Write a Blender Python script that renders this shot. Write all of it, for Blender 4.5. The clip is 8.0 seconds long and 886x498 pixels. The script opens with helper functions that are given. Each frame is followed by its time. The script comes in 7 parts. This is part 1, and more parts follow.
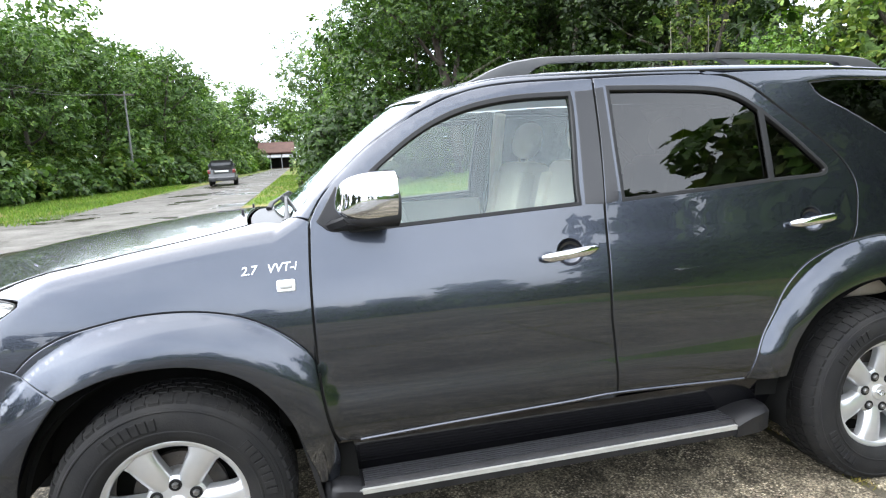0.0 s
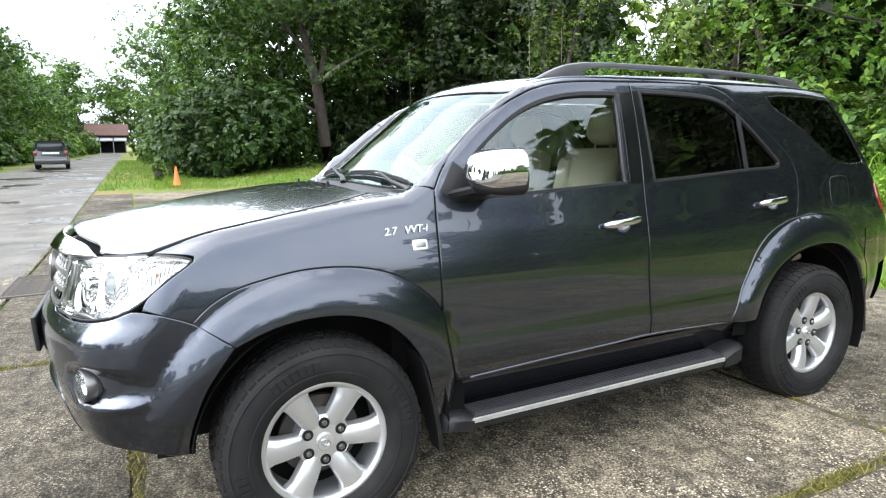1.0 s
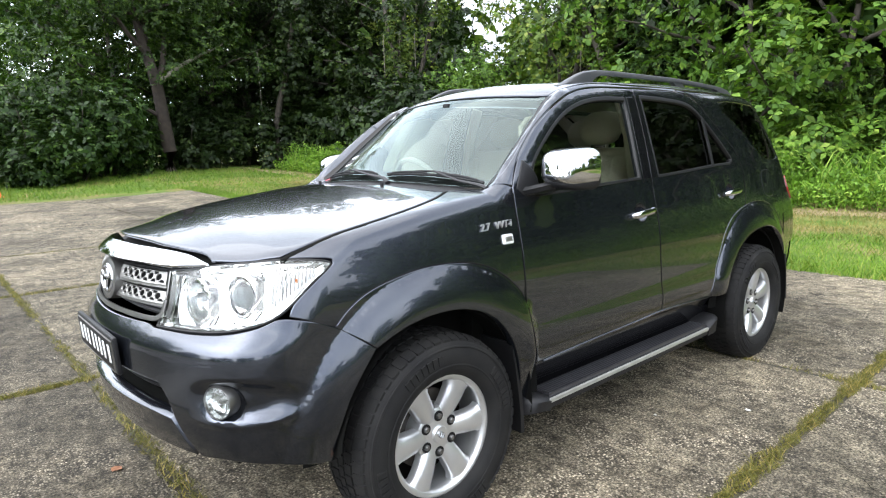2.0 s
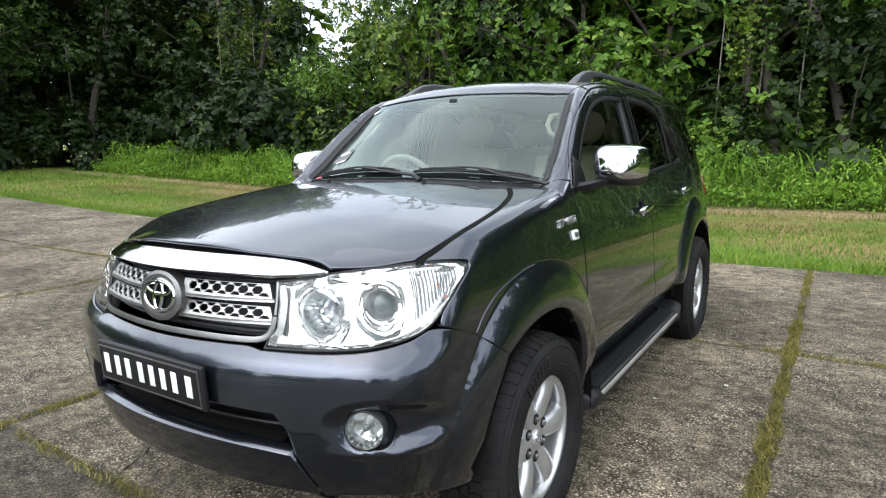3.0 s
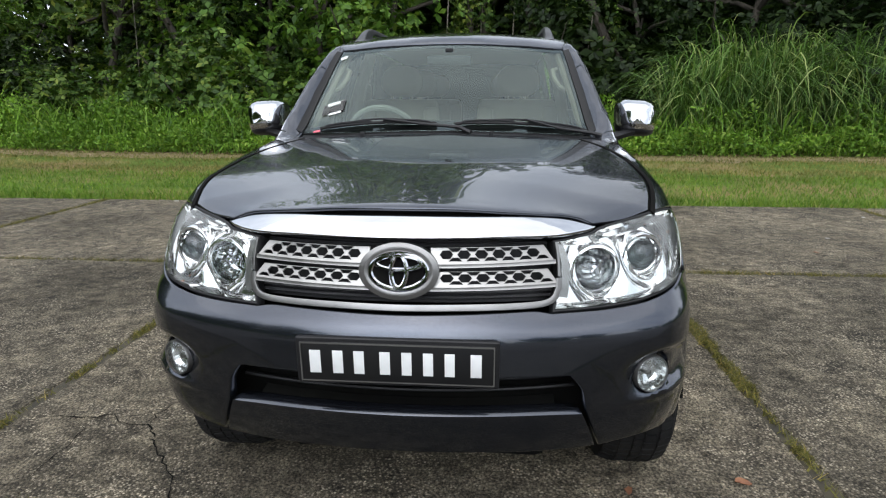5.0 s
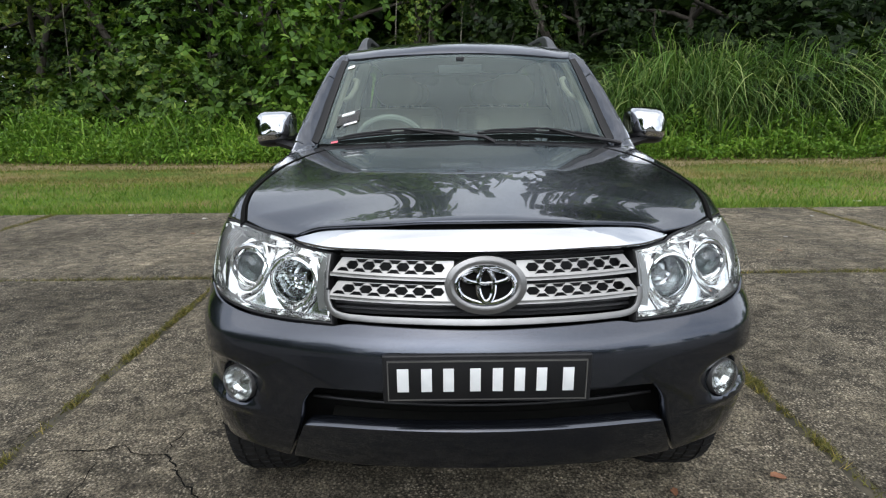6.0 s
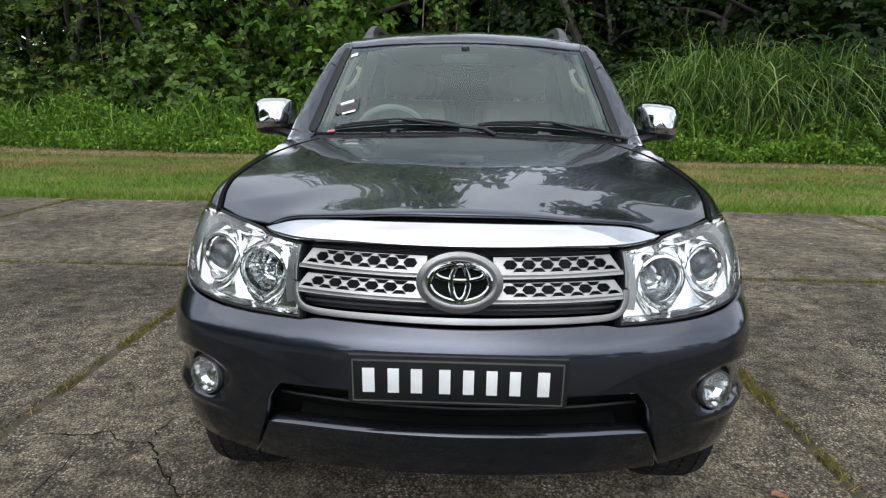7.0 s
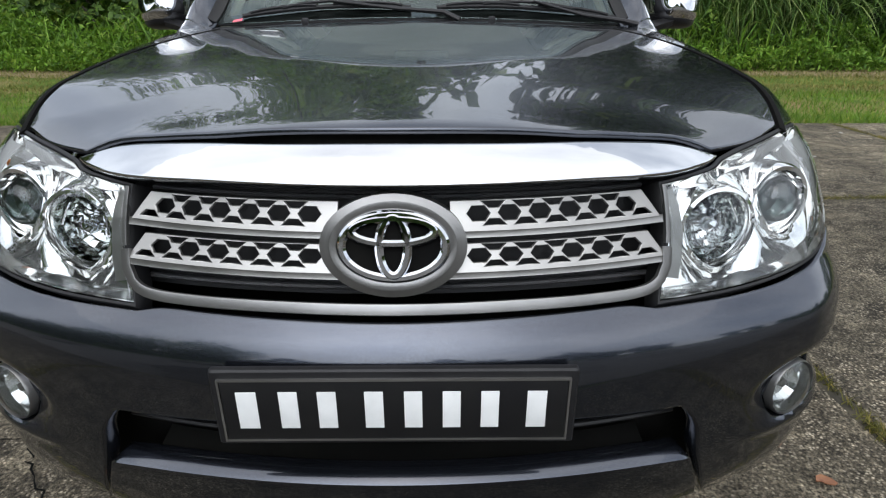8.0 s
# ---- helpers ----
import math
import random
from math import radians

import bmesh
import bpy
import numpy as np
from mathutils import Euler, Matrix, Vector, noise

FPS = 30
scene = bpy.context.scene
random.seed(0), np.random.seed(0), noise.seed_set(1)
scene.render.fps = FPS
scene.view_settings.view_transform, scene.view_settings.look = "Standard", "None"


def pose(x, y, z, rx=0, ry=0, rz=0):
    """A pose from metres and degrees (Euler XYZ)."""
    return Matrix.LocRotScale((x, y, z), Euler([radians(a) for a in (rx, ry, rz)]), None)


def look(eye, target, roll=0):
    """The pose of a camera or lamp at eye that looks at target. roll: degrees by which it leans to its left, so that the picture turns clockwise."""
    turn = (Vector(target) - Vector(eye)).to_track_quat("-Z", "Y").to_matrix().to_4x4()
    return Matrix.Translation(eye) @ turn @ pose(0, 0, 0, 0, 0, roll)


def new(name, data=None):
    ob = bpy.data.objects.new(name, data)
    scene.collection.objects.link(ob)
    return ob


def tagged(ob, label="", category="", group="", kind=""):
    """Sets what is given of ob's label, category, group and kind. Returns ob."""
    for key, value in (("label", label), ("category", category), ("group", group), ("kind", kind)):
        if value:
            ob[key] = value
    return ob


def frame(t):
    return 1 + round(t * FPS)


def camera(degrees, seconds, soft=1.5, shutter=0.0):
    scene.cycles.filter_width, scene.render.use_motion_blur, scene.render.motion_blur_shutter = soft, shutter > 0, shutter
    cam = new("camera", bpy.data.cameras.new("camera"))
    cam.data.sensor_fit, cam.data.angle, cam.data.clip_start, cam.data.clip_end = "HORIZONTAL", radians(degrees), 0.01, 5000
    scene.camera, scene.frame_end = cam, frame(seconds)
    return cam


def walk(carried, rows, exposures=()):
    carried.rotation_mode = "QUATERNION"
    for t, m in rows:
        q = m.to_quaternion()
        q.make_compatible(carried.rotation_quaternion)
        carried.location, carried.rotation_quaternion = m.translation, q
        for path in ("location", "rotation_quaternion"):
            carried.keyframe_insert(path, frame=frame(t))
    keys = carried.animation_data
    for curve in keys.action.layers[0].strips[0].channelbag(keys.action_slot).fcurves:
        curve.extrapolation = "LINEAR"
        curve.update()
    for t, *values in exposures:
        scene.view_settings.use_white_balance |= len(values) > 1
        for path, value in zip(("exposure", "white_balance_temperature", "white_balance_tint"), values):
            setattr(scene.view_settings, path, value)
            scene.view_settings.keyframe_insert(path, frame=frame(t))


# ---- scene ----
cam = camera(72.0, 8.0, soft=1.2)
PATH = [
    (0, (0.488, -2.831, 1.401), (0.910, -0.896, 1.124), -3.2),
    (0.5, (-0.028, -2.856, 1.381), (0.682, -1.004, 1.128), -3.1),
    (1, (-0.532, -2.880, 1.377), (0.351, -1.112, 1.065), -0.9),
    (1.5, (-0.981, -2.733, 1.372), (0.154, -1.108, 1.102), -0.2),
    (2, (-1.372, -2.458, 1.382), (-0.072, -0.970, 1.071), -1.5),
    (2.2, (-1.515, -2.317, 1.393), (-0.124, -0.922, 1.049), -2.9),
    (3.3, (-2.005, -1.471, 1.368), (-0.282, -0.51, 1.034), -0.7),
    (3.5, (-2.09, -1.344, 1.394), (-0.333, -0.469, 1.012), -1.4),
    (4, (-2.213, -0.929, 1.374), (-0.375, -0.275, 0.933), -2.4),
    (4.5, (-2.32, -0.545, 1.375), (-0.406, -0.139, 0.962), -1.0),
    (4.7, (-2.350, -0.413, 1.390), (-0.425, -0.108, 0.941), -0.7),
    (5.8, (-2.299, 0.077, 1.398), (-0.352, 0.047, 0.941), 0.3),
    (6, (-2.326, 0.121, 1.407), (-0.38, 0.103, 0.947), -0.5),
    (6.5, (-2.335, 0.115, 1.407), (-0.394, 0.093, 0.924), 0.5),
    (7, (-2.245, -0.002, 1.384), (-0.303, 0.058, 0.911), 0.9),
    (7.5, (-2.032, -0.051, 1.32), (-0.143, 0.023, 0.667), -0.0),
    (8, (-1.654, -0.064, 1.268), (0.212, -0.077, 0.548), -0.1),
]
walk(cam, [(t, look(eye, target, roll)) for t, eye, target, roll in PATH],
     exposures=[(0.0, 1.88), (0.5, 1.76), (1.0, 1.69), (2.0, 1.37), (3.5, 0.58), (4.0, 0.40), (4.5, 0.28), (6.0, 0.16), (7.0, 0.12), (8.0, 0.08)])

# ---- world and light: bright overcast day, thin high cloud ----
SUN_EL, SUN_AZ = 66.0, 278.0
world = bpy.data.worlds.new("overcast_sky")
scene.world = world
world.use_nodes = True
wn, wl = world.node_tree.nodes, world.node_tree.links
wn.clear()
sky = wn.new("ShaderNodeTexSky")
sky.sky_type, sky.sun_disc = "NISHITA", False
sky.sun_elevation, sky.sun_rotation = radians(SUN_EL), radians(SUN_AZ)
sky.air_density, sky.dust_density, sky.ozone_density = 1.0, 4.0, 1.0
wcoord = wn.new("ShaderNodeTexCoord")
wnoise = wn.new("ShaderNodeTexNoise")
wnoise.inputs["Scale"].default_value, wnoise.inputs["Detail"].default_value = 2.2, 5.0
wramp = wn.new("ShaderNodeValToRGB")
wramp.color_ramp.elements[0].position, wramp.color_ramp.elements[0].color = 0.32, (4.4, 4.9, 5.8, 1)
wramp.color_ramp.elements[1].position, wramp.color_ramp.elements[1].color = 0.66, (9.0, 9.5, 10.2, 1)
wmix = wn.new("ShaderNodeMixRGB")
wmix.inputs["Fac"].default_value = 0.86
wbg = wn.new("ShaderNodeBackground")
wbg.inputs["Strength"].default_value = 0.250
wout = wn.new("ShaderNodeOutputWorld")
wl.new(wcoord.outputs["Generated"], wnoise.inputs["Vector"])
wl.new(wnoise.outputs["Fac"], wramp.inputs["Fac"])
wl.new(sky.outputs["Color"], wmix.inputs["Color1"])
wl.new(wramp.outputs["Color"], wmix.inputs["Color2"])
# the cloud is brighter towards the veiled sun
wdot = wn.new("ShaderNodeVectorMath")
wdot.operation = "DOT_PRODUCT"
wdot.inputs[1].default_value = (-0.77, 0.10, 0.63)
wl.new(wcoord.outputs["Generated"], wdot.inputs[0])
wglow = wn.new("ShaderNodeMapRange")
wglow.inputs["From Min"].default_value, wglow.inputs["From Max"].default_value = -1.0, 1.0
wglow.inputs["To Min"].default_value, wglow.inputs["To Max"].default_value = 0.66, 1.02
wl.new(wdot.outputs["Value"], wglow.inputs["Value"])
# and a little thicker, greyer overhead
wsep = wn.new("ShaderNodeSeparateXYZ")
wl.new(wcoord.outputs["Generated"], wsep.inputs[0])
whigh = wn.new("ShaderNodeMapRange")
whigh.inputs["From Min"].default_value, whigh.inputs["From Max"].default_value = 0.0, 1.0
whigh.inputs["To Min"].default_value, whigh.inputs["To Max"].default_value = 1.05, 0.58
wl.new(wsep.outputs["Z"], whigh.inputs["Value"])
wboth = wn.new("ShaderNodeMath")
wboth.operation = "MULTIPLY"
wlobe = wn.new("ShaderNodeMath")
wlobe.operation, wlobe.inputs[1].default_value = "POWER", 14.0
wpos = wn.new("ShaderNodeMath")
wpos.operation, wpos.inputs[1].default_value = "MAXIMUM", 0.0
wl.new(wdot.outputs["Value"], wpos.inputs[0])
wl.new(wpos.outputs["Value"], wlobe.inputs[0])
wadd = wn.new("ShaderNodeMath")
wadd.operation, wadd.inputs[1].default_value = "MULTIPLY_ADD", 2.2
wl.new(wlobe.outputs["Value"], wadd.inputs[0])
wl.new(wglow.outputs["Result"], wadd.inputs[2])
wl.new(wadd.outputs["Value"], wboth.inputs[0])
wl.new(whigh.outputs["Result"], wboth.inputs[1])
wmul = wn.new("ShaderNodeMixRGB")
wmul.blend_type = "MULTIPLY"
wmul.inputs["Fac"].default_value = 1.0
wl.new(wmix.outputs["Color"], wmul.inputs["Color1"])
wl.new(wboth.outputs["Value"], wmul.inputs["Color2"])
wl.new(wmul.outputs["Color"], wbg.inputs["Color"])
wl.new(wbg.outputs["Background"], wout.inputs["Surface"])
sun = new("sun", bpy.data.lights.new("sun", "SUN"))
sun.data.energy, sun.data.angle, sun.data.color = 1.1, radians(110), (1.0, 0.96, 0.90)
sun.matrix_world = look((30 * math.sin(radians(SUN_AZ)) * math.cos(radians(SUN_EL)), 30 * math.cos(radians(SUN_AZ)) * math.cos(radians(SUN_EL)), 30 * math.sin(radians(SUN_EL))), (0, 0, 0))


# ---- materials ----
def tree_of(name):
    m = bpy.data.materials.new(name)
    m.use_nodes = True
    return m, m.node_tree.nodes, m.node_tree.links, m.node_tree.nodes["Principled BSDF"]


def noise_node(n, l, scale, detail=4.0, coord="Object", rough=0.55):
    c = n.new("ShaderNodeTexCoord")
    t = n.new("ShaderNodeTexNoise")
    t.inputs["Scale"].default_value, t.inputs["Detail"].default_value, t.inputs["Roughness"].default_value = scale, detail, rough
    l.new(c.outputs[coord], t.inputs["Vector"])
    return t


def ramp_node(n, l, src, stops):
    r = n.new("ShaderNodeValToRGB")
    e = r.color_ramp.elements
    while len(e) < len(stops):
        e.new(0.5)
    for k, (p, c) in zip(e, stops):
        k.position, k.color = p, (*c, 1) if len(c) == 3 else c
    l.new(src, r.inputs["Fac"])
    return r


def mixed(n, l, fac, a, b, how="MIX"):
    m = n.new("ShaderNodeMixRGB")
    m.blend_type = how
    for key, v in (("Fac", fac), ("Color1", a), ("Color2", b)):
        if isinstance(v, (int, float)):
            m.inputs[key].default_value = v
        elif isinstance(v, tuple):
            m.inputs[key].default_value = (*v, 1)
        else:
            l.new(v, m.inputs[key])
    return m.outputs["Color"]


def bumped(n, l, bsdf, height, strength, distance=0.01):
    b = n.new("ShaderNodeBump")
    b.inputs["Strength"].default_value, b.inputs["Distance"].default_value = strength, distance
    l.new(height, b.inputs["Height"])
    l.new(b.outputs["Normal"], bsdf.inputs["Normal"])


def material(name, a, b=None, rough=0.5, metal=0.0, coat=0.0, scale=4.0, grain=0.0, grain_scale=120.0, rough_vary=0.0, spec=0.5):
    """Two tones mixed by coarse noise, with fine relief."""
    m, n, l, p = tree_of(name)
    p.inputs["Roughness"].default_value, p.inputs["Metallic"].default_value = rough, metal
    p.inputs["Coat Weight"].default_value, p.inputs["Coat Roughness"].default_value = coat, 0.02
    p.inputs["Specular IOR Level"].default_value = spec
    t = noise_node(n, l, scale)
    r = ramp_node(n, l, t.outputs["Fac"], [(0.33, a), (0.67, b or a)])
    l.new(r.outputs["Color"], p.inputs["Base Color"])
    if rough_vary:
        q = ramp_node(n, l, t.outputs["Fac"], [(0.3, (rough - rough_vary,) * 3), (0.7, (rough + rough_vary,) * 3)])
        l.new(q.outputs["Color"], p.inputs["Roughness"])
    if grain:
        bumped(n, l, p, noise_node(n, l, grain_scale, 3.0).outputs["Fac"], grain, 0.004)
    return m


def glass(name, tint, gloss_rough=0.0, ior=1.58, sheen=(1.0, 1.0, 1.0)):
    """A clear or tinted pane: see-through with a mirror-like sheen."""
    m, n, l, p = tree_of(name)
    n.remove(p)
    tr, gl, mx, fr = (n.new("ShaderNodeBsdfTransparent"), n.new("ShaderNodeBsdfGlossy"), n.new("ShaderNodeMixShader"), n.new("ShaderNodeFresnel"))
    tr.inputs["Color"].default_value = (*tint, 1)
    gl.inputs["Roughness"].default_value = gloss_rough
    gl.inputs["Color"].default_value = (*sheen, 1)
    fr.inputs["IOR"].default_value = ior
    l.new(fr.outputs["Fac"], mx.inputs["Fac"])
    l.new(tr.outputs["BSDF"], mx.inputs[1])
    l.new(gl.outputs["BSDF"], mx.inputs[2])
    l.new(mx.outputs["Shader"], n["Material Output"].inputs["Surface"])
    return m


def foliage(name, dark, light, dry=None):
    """Leaves: tone varies leaf by leaf and in larger drifts; light passes through."""
    m, n, l, p = tree_of(name)
    g = n.new("ShaderNodeNewGeometry")
    r = ramp_node(n, l, g.outputs["Random Per Island"], [(0.0, dark), (0.75, light), (1.0, dry or light)])
    t = noise_node(n, l, 0.5, 3.0)
    q = ramp_node(n, l, t.outputs["Fac"], [(0.3, (0.62, 0.66, 0.6)), (0.7, (1.1, 1.08, 0.95))])
    oi = n.new("ShaderNodeObjectInfo")
    q2 = ramp_node(n, l, oi.outputs["Random"], [(0.0, (0.75, 0.8, 0.8)), (1.0, (1.15, 1.1, 0.9))])
    c = mixed(n, l, 1.0, mixed(n, l, 1.0, r.outputs["Color"], q.outputs["Color"], "MULTIPLY"), q2.outputs["Color"], "MULTIPLY")
    l.new(c, p.inputs["Base Color"])
    p.inputs["Roughness"].default_value, p.inputs["Specular IOR Level"].default_value = 0.48, 0.19
    tl, mx = n.new("ShaderNodeBsdfTranslucent"), n.new("ShaderNodeMixShader")
    l.new(mixed(n, l, 1.0, c, (1.1, 1.25, 0.5), "MULTIPLY"), tl.inputs["Color"])
    mx.inputs["Fac"].default_value = 0.22
    l.new(p.outputs["BSDF"], mx.inputs[1])
    l.new(tl.outputs["BSDF"], mx.inputs[2])
    l.new(mx.outputs["Shader"], n["Material Output"].inputs["Surface"])
    return m


def car_paint():
    m, n, l, p = tree_of("grey_metallic_paint")
    fl = noise_node(n, l, 900.0, 1.0)
    r = ramp_node(n, l, fl.outputs["Fac"], [(0.35, (0.032, 0.0365, 0.048)), (0.65, (0.056, 0.064, 0.081))])
    l.new(r.outputs["Color"], p.inputs["Base Color"])
    p.inputs["Metallic"].default_value, p.inputs["Roughness"].default_value = 0.92, 0.27
    p.inputs["Coat Weight"].default_value, p.inputs["Coat Roughness"].default_value, p.inputs["Coat IOR"].default_value = 1.0, 0.012, 1.5
    dust = noise_node(n, l, 1.7, 6.0)
    q = ramp_node(n, l, dust.outputs["Fac"], [(0.35, (0.20,) * 3), (0.75, (0.27,) * 3)])
    l.new(q.outputs["Color"], p.inputs["Roughness"])
    return m


PAINT = car_paint()
CHROME = material("chrome", (0.63, 0.64, 0.66), rough=0.05, metal=1.0, scale=9, rough_vary=0.02)
SATIN = material("satin_silver_plastic", (0.27, 0.265, 0.255), (0.33, 0.325, 0.31), rough=0.33, metal=0.9, scale=12, rough_vary=0.04)
GREYSATIN = material("satin_grey_plastic", (0.19, 0.188, 0.183), (0.24, 0.237, 0.23), rough=0.32, metal=0.85, scale=12)
ALLOY = material("silver_alloy", (0.52, 0.53, 0.54), (0.60, 0.60, 0.60), rough=0.30, metal=0.75, coat=0.4, scale=8)
RUBBER = material("tyre_rubber", (0.009, 0.009, 0.0095), (0.016, 0.0155, 0.0148), rough=0.72, scale=9, grain=0.25, grain_scale=160, spec=0.18)
BLACK = material("black_plastic", (0.008, 0.008, 0.009), (0.014, 0.014, 0.015), rough=0.45, scale=14, grain=0.15, grain_scale=260, spec=0.3)
RIBBED = material("black_tread_rubber", (0.022, 0.022, 0.025), (0.034, 0.034, 0.038), rough=0.30, scale=14, spec=0.6)
TRIM = material("matt_black_trim", (0.004, 0.004, 0.005), (0.007, 0.007, 0.007), rough=0.5, scale=10, spec=0.35)
RAILGREY = material("dark_grey_rail_plastic", (0.035, 0.037, 0.040), (0.05, 0.05, 0.052), rough=0.42, scale=10, grain=0.1)
# near-black for dark parts, and for shade painted into recesses, gaps and undersides
VOID = material("black_and_shade_fill", (0.003, 0.003, 0.003), (0.006, 0.006, 0.005), rough=0.9, scale=6, spec=0.1)
GLASS_CLEAR = glass("windscreen_glass", (0.62, 0.71, 0.67), 0.0, 1.72, (0.86, 1.0, 0.98))
GLASS_DOOR = glass("front_door_glass", (0.76, 0.82, 0.79), 0.0, 1.75, (0.90, 1.0, 1.0))
GLASS_TINT = glass("tinted_glass", (0.085, 0.09, 0.09), 0.0, 1.55)
LENS = glass("lamp_lens", (0.93, 0.95, 0.95), 0.0, 1.38)
BULB = glass("projector_lens", (0.55, 0.66, 0.66), 0.0, 1.7)
BOWL = material("mirrored_lamp_bowl", (0.40, 0.42, 0.41), (0.50, 0.51, 0.50), rough=0.05, metal=1.0, scale=20)
REFLECT = material("lamp_reflector", (0.87, 0.87, 0.86), (0.82, 0.82, 0.81), rough=0.06, metal=0.95, coat=0.2, scale=30)
FLUTED = material("fluted_lamp_bowl", (0.58, 0.59, 0.58), (0.68, 0.69, 0.68), rough=0.10, metal=0.8, scale=30, rough_vary=0.05)
GLOSSBLACK = material("gloss_black", (0.004, 0.004, 0.005), rough=0.12, scale=8)
AMBER = material("amber_bulb", (0.55, 0.16, 0.03), rough=0.3, coat=0.5)
REDLAMP = material("red_tail_lens", (0.20, 0.010, 0.010), (0.15, 0.008, 0.008), rough=0.12, coat=1.0)
WHITE = material("white_plastic", (0.74, 0.75, 0.74), (0.66, 0.67, 0.66), rough=0.35, scale=20)
LEATHER = material("beige_leather", (0.45, 0.39, 0.30), (0.52, 0.46, 0.36), rough=0.55, scale=6, grain=0.2, grain_scale=180)
DASH = material("grey_beige_dashboard", (0.36, 0.35, 0.31), (0.43, 0.42, 0.37), rough=0.6, scale=6, grain=0.2)
PINK = material("pink_decal", (0.75, 0.12, 0.16), rough=0.4)
TRIMGREY = material("pale_alloy_trim", (0.50, 0.50, 0.47), (0.42, 0.42, 0.40), rough=0.42, metal=0.6, scale=20, grain=0.1)


def concrete(name, shade):
    """Old slab: smooth worn paste here, exposed small stones there, with stains."""
    m, n, l, p = tree_of(name)
    big = noise_node(n, l, 0.55, 6.0, rough=0.62)
    mid = noise_node(n, l, 5.5, 12.0, rough=0.82)
    fine = noise_node(n, l, 80.0, 4.0, rough=0.8)
    tc = n.new("ShaderNodeTexCoord")
    vo = n.new("ShaderNodeTexVoronoi")
    vo.inputs["Scale"].default_value = 105.0
    l.new(tc.outputs["Object"], vo.inputs["Vector"])
    sep = n.new("ShaderNodeSeparateColor")
    l.new(vo.outputs["Color"], sep.inputs["Color"])
    stones = ramp_node(n, l, sep.outputs[0], [(0.0, (0.026, 0.024, 0.019)), (0.40, (0.095, 0.087, 0.072)), (0.66, (0.23, 0.213, 0.182)), (0.86, (0.42, 0.394, 0.345)), (1.0, (0.60, 0.565, 0.50))])
    gaps = ramp_node(n, l, vo.outputs["Distance"], [(0.30, (1, 1, 1)), (0.60, (0.16, 0.155, 0.14))])
    rough_face = mixed(n, l, 1.0, stones.outputs["Color"], gaps.outputs["Color"], "MULTIPLY")
    paste = ramp_node(n, l, mid.outputs["Fac"], [(0.30, (0.068, 0.062, 0.050)), (0.44, (0.155, 0.143, 0.119)), (0.58, (0.285, 0.264, 0.224)), (0.74, (0.45, 0.42, 0.362))])
    grit = ramp_node(n, l, fine.outputs["Fac"], [(0.38, (0.08, 0.08, 0.07)), (0.50, (0.84, 0.83, 0.81)), (0.62, (2.1, 2.06, 1.96))])
    smooth_face = mixed(n, l, 1.0, paste.outputs["Color"], grit.outputs["Color"], "MULTIPLY")
    # drag marks of the screed, washed out in patches
    mp = n.new("ShaderNodeMapping")
    mp.inputs["Rotation"].default_value, mp.inputs["Scale"].default_value = (0, 0, 0.62), (2.2, 17.0, 1.0)
    l.new(tc.outputs["Object"], mp.inputs["Vector"])
    drag = n.new("ShaderNodeTexNoise")
    drag.inputs["Scale"].default_value, drag.inputs["Detail"].default_value, drag.inputs["Roughness"].default_value = 1.0, 6.0, 0.7
    l.new(mp.outputs["Vector"], drag.inputs["Vector"])
    lines = ramp_node(n, l, drag.outputs["Fac"], [(0.34, (0.50, 0.49, 0.46)), (0.48, (1.0, 1.0, 1.0)), (0.70, (1.22, 1.21, 1.18))])
    part_worn = ramp_node(n, l, noise_node(n, l, 1.7, 5.0, rough=0.7).outputs["Fac"], [(0.44, (0.0, 0.0, 0.0)), (0.60, (0.8, 0.8, 0.8))])
    smooth_face = mixed(n, l, part_worn.outputs["Color"], smooth_face, mixed(n, l, 1.0, smooth_face, lines.outputs["Color"], "MULTIPLY"))
    wear = ramp_node(n, l, noise_node(n, l, 2.6, 7.0, rough=0.72).outputs["Fac"], [(0.38, (0.12, 0.12, 0.12)), (0.49, (0.55, 0.55, 0.55)), (0.60, (0.92, 0.92, 0.92))])
    c = mixed(n, l, wear.outputs["Color"], smooth_face, rough_face)
    stain = ramp_node(n, l, big.outputs["Fac"], [(0.34, (0.44, 0.42, 0.372)), (0.50, (0.98, 0.945, 0.88)), (0.66, (1.56, 1.49, 1.37))])
    c = mixed(n, l, 1.0, c, stain.outputs["Color"], "MULTIPLY")
    # hand-sized dirt, drawn out across the slabs
    mb = n.new("ShaderNodeMapping")
    mb.inputs["Rotation"].default_value, mb.inputs["Scale"].default_value = (0, 0, 0.25), (13.0, 7.5, 1.0)
    l.new(tc.outputs["Object"], mb.inputs["Vector"])
    dirt = n.new("ShaderNodeTexNoise")
    dirt.inputs["Scale"].default_value, dirt.inputs["Detail"].default_value, dirt.inputs["Roughness"].default_value = 1.0, 7.0, 0.68
    l.new(mb.outputs["Vector"], dirt.inputs["Vector"])
    blot = ramp_node(n, l, dirt.outputs["Fac"], [(0.34, (0.42, 0.40, 0.36)), (0.47, (0.98, 0.96, 0.92)), (0.57, (1.30, 1.27, 1.21)), (0.68, (1.75, 1.70, 1.60))])
    c = mixed(n, l, 1.0, c, blot.outputs["Color"], "MULTIPLY")
    oi = n.new("ShaderNodeObjectInfo")
    tone = ramp_node(n, l, oi.outputs["Random"], [(0.0, (0.92 * shade, 0.92 * shade, 0.91 * shade)), (1.0, (1.08 * shade, 1.07 * shade, 1.05 * shade))])
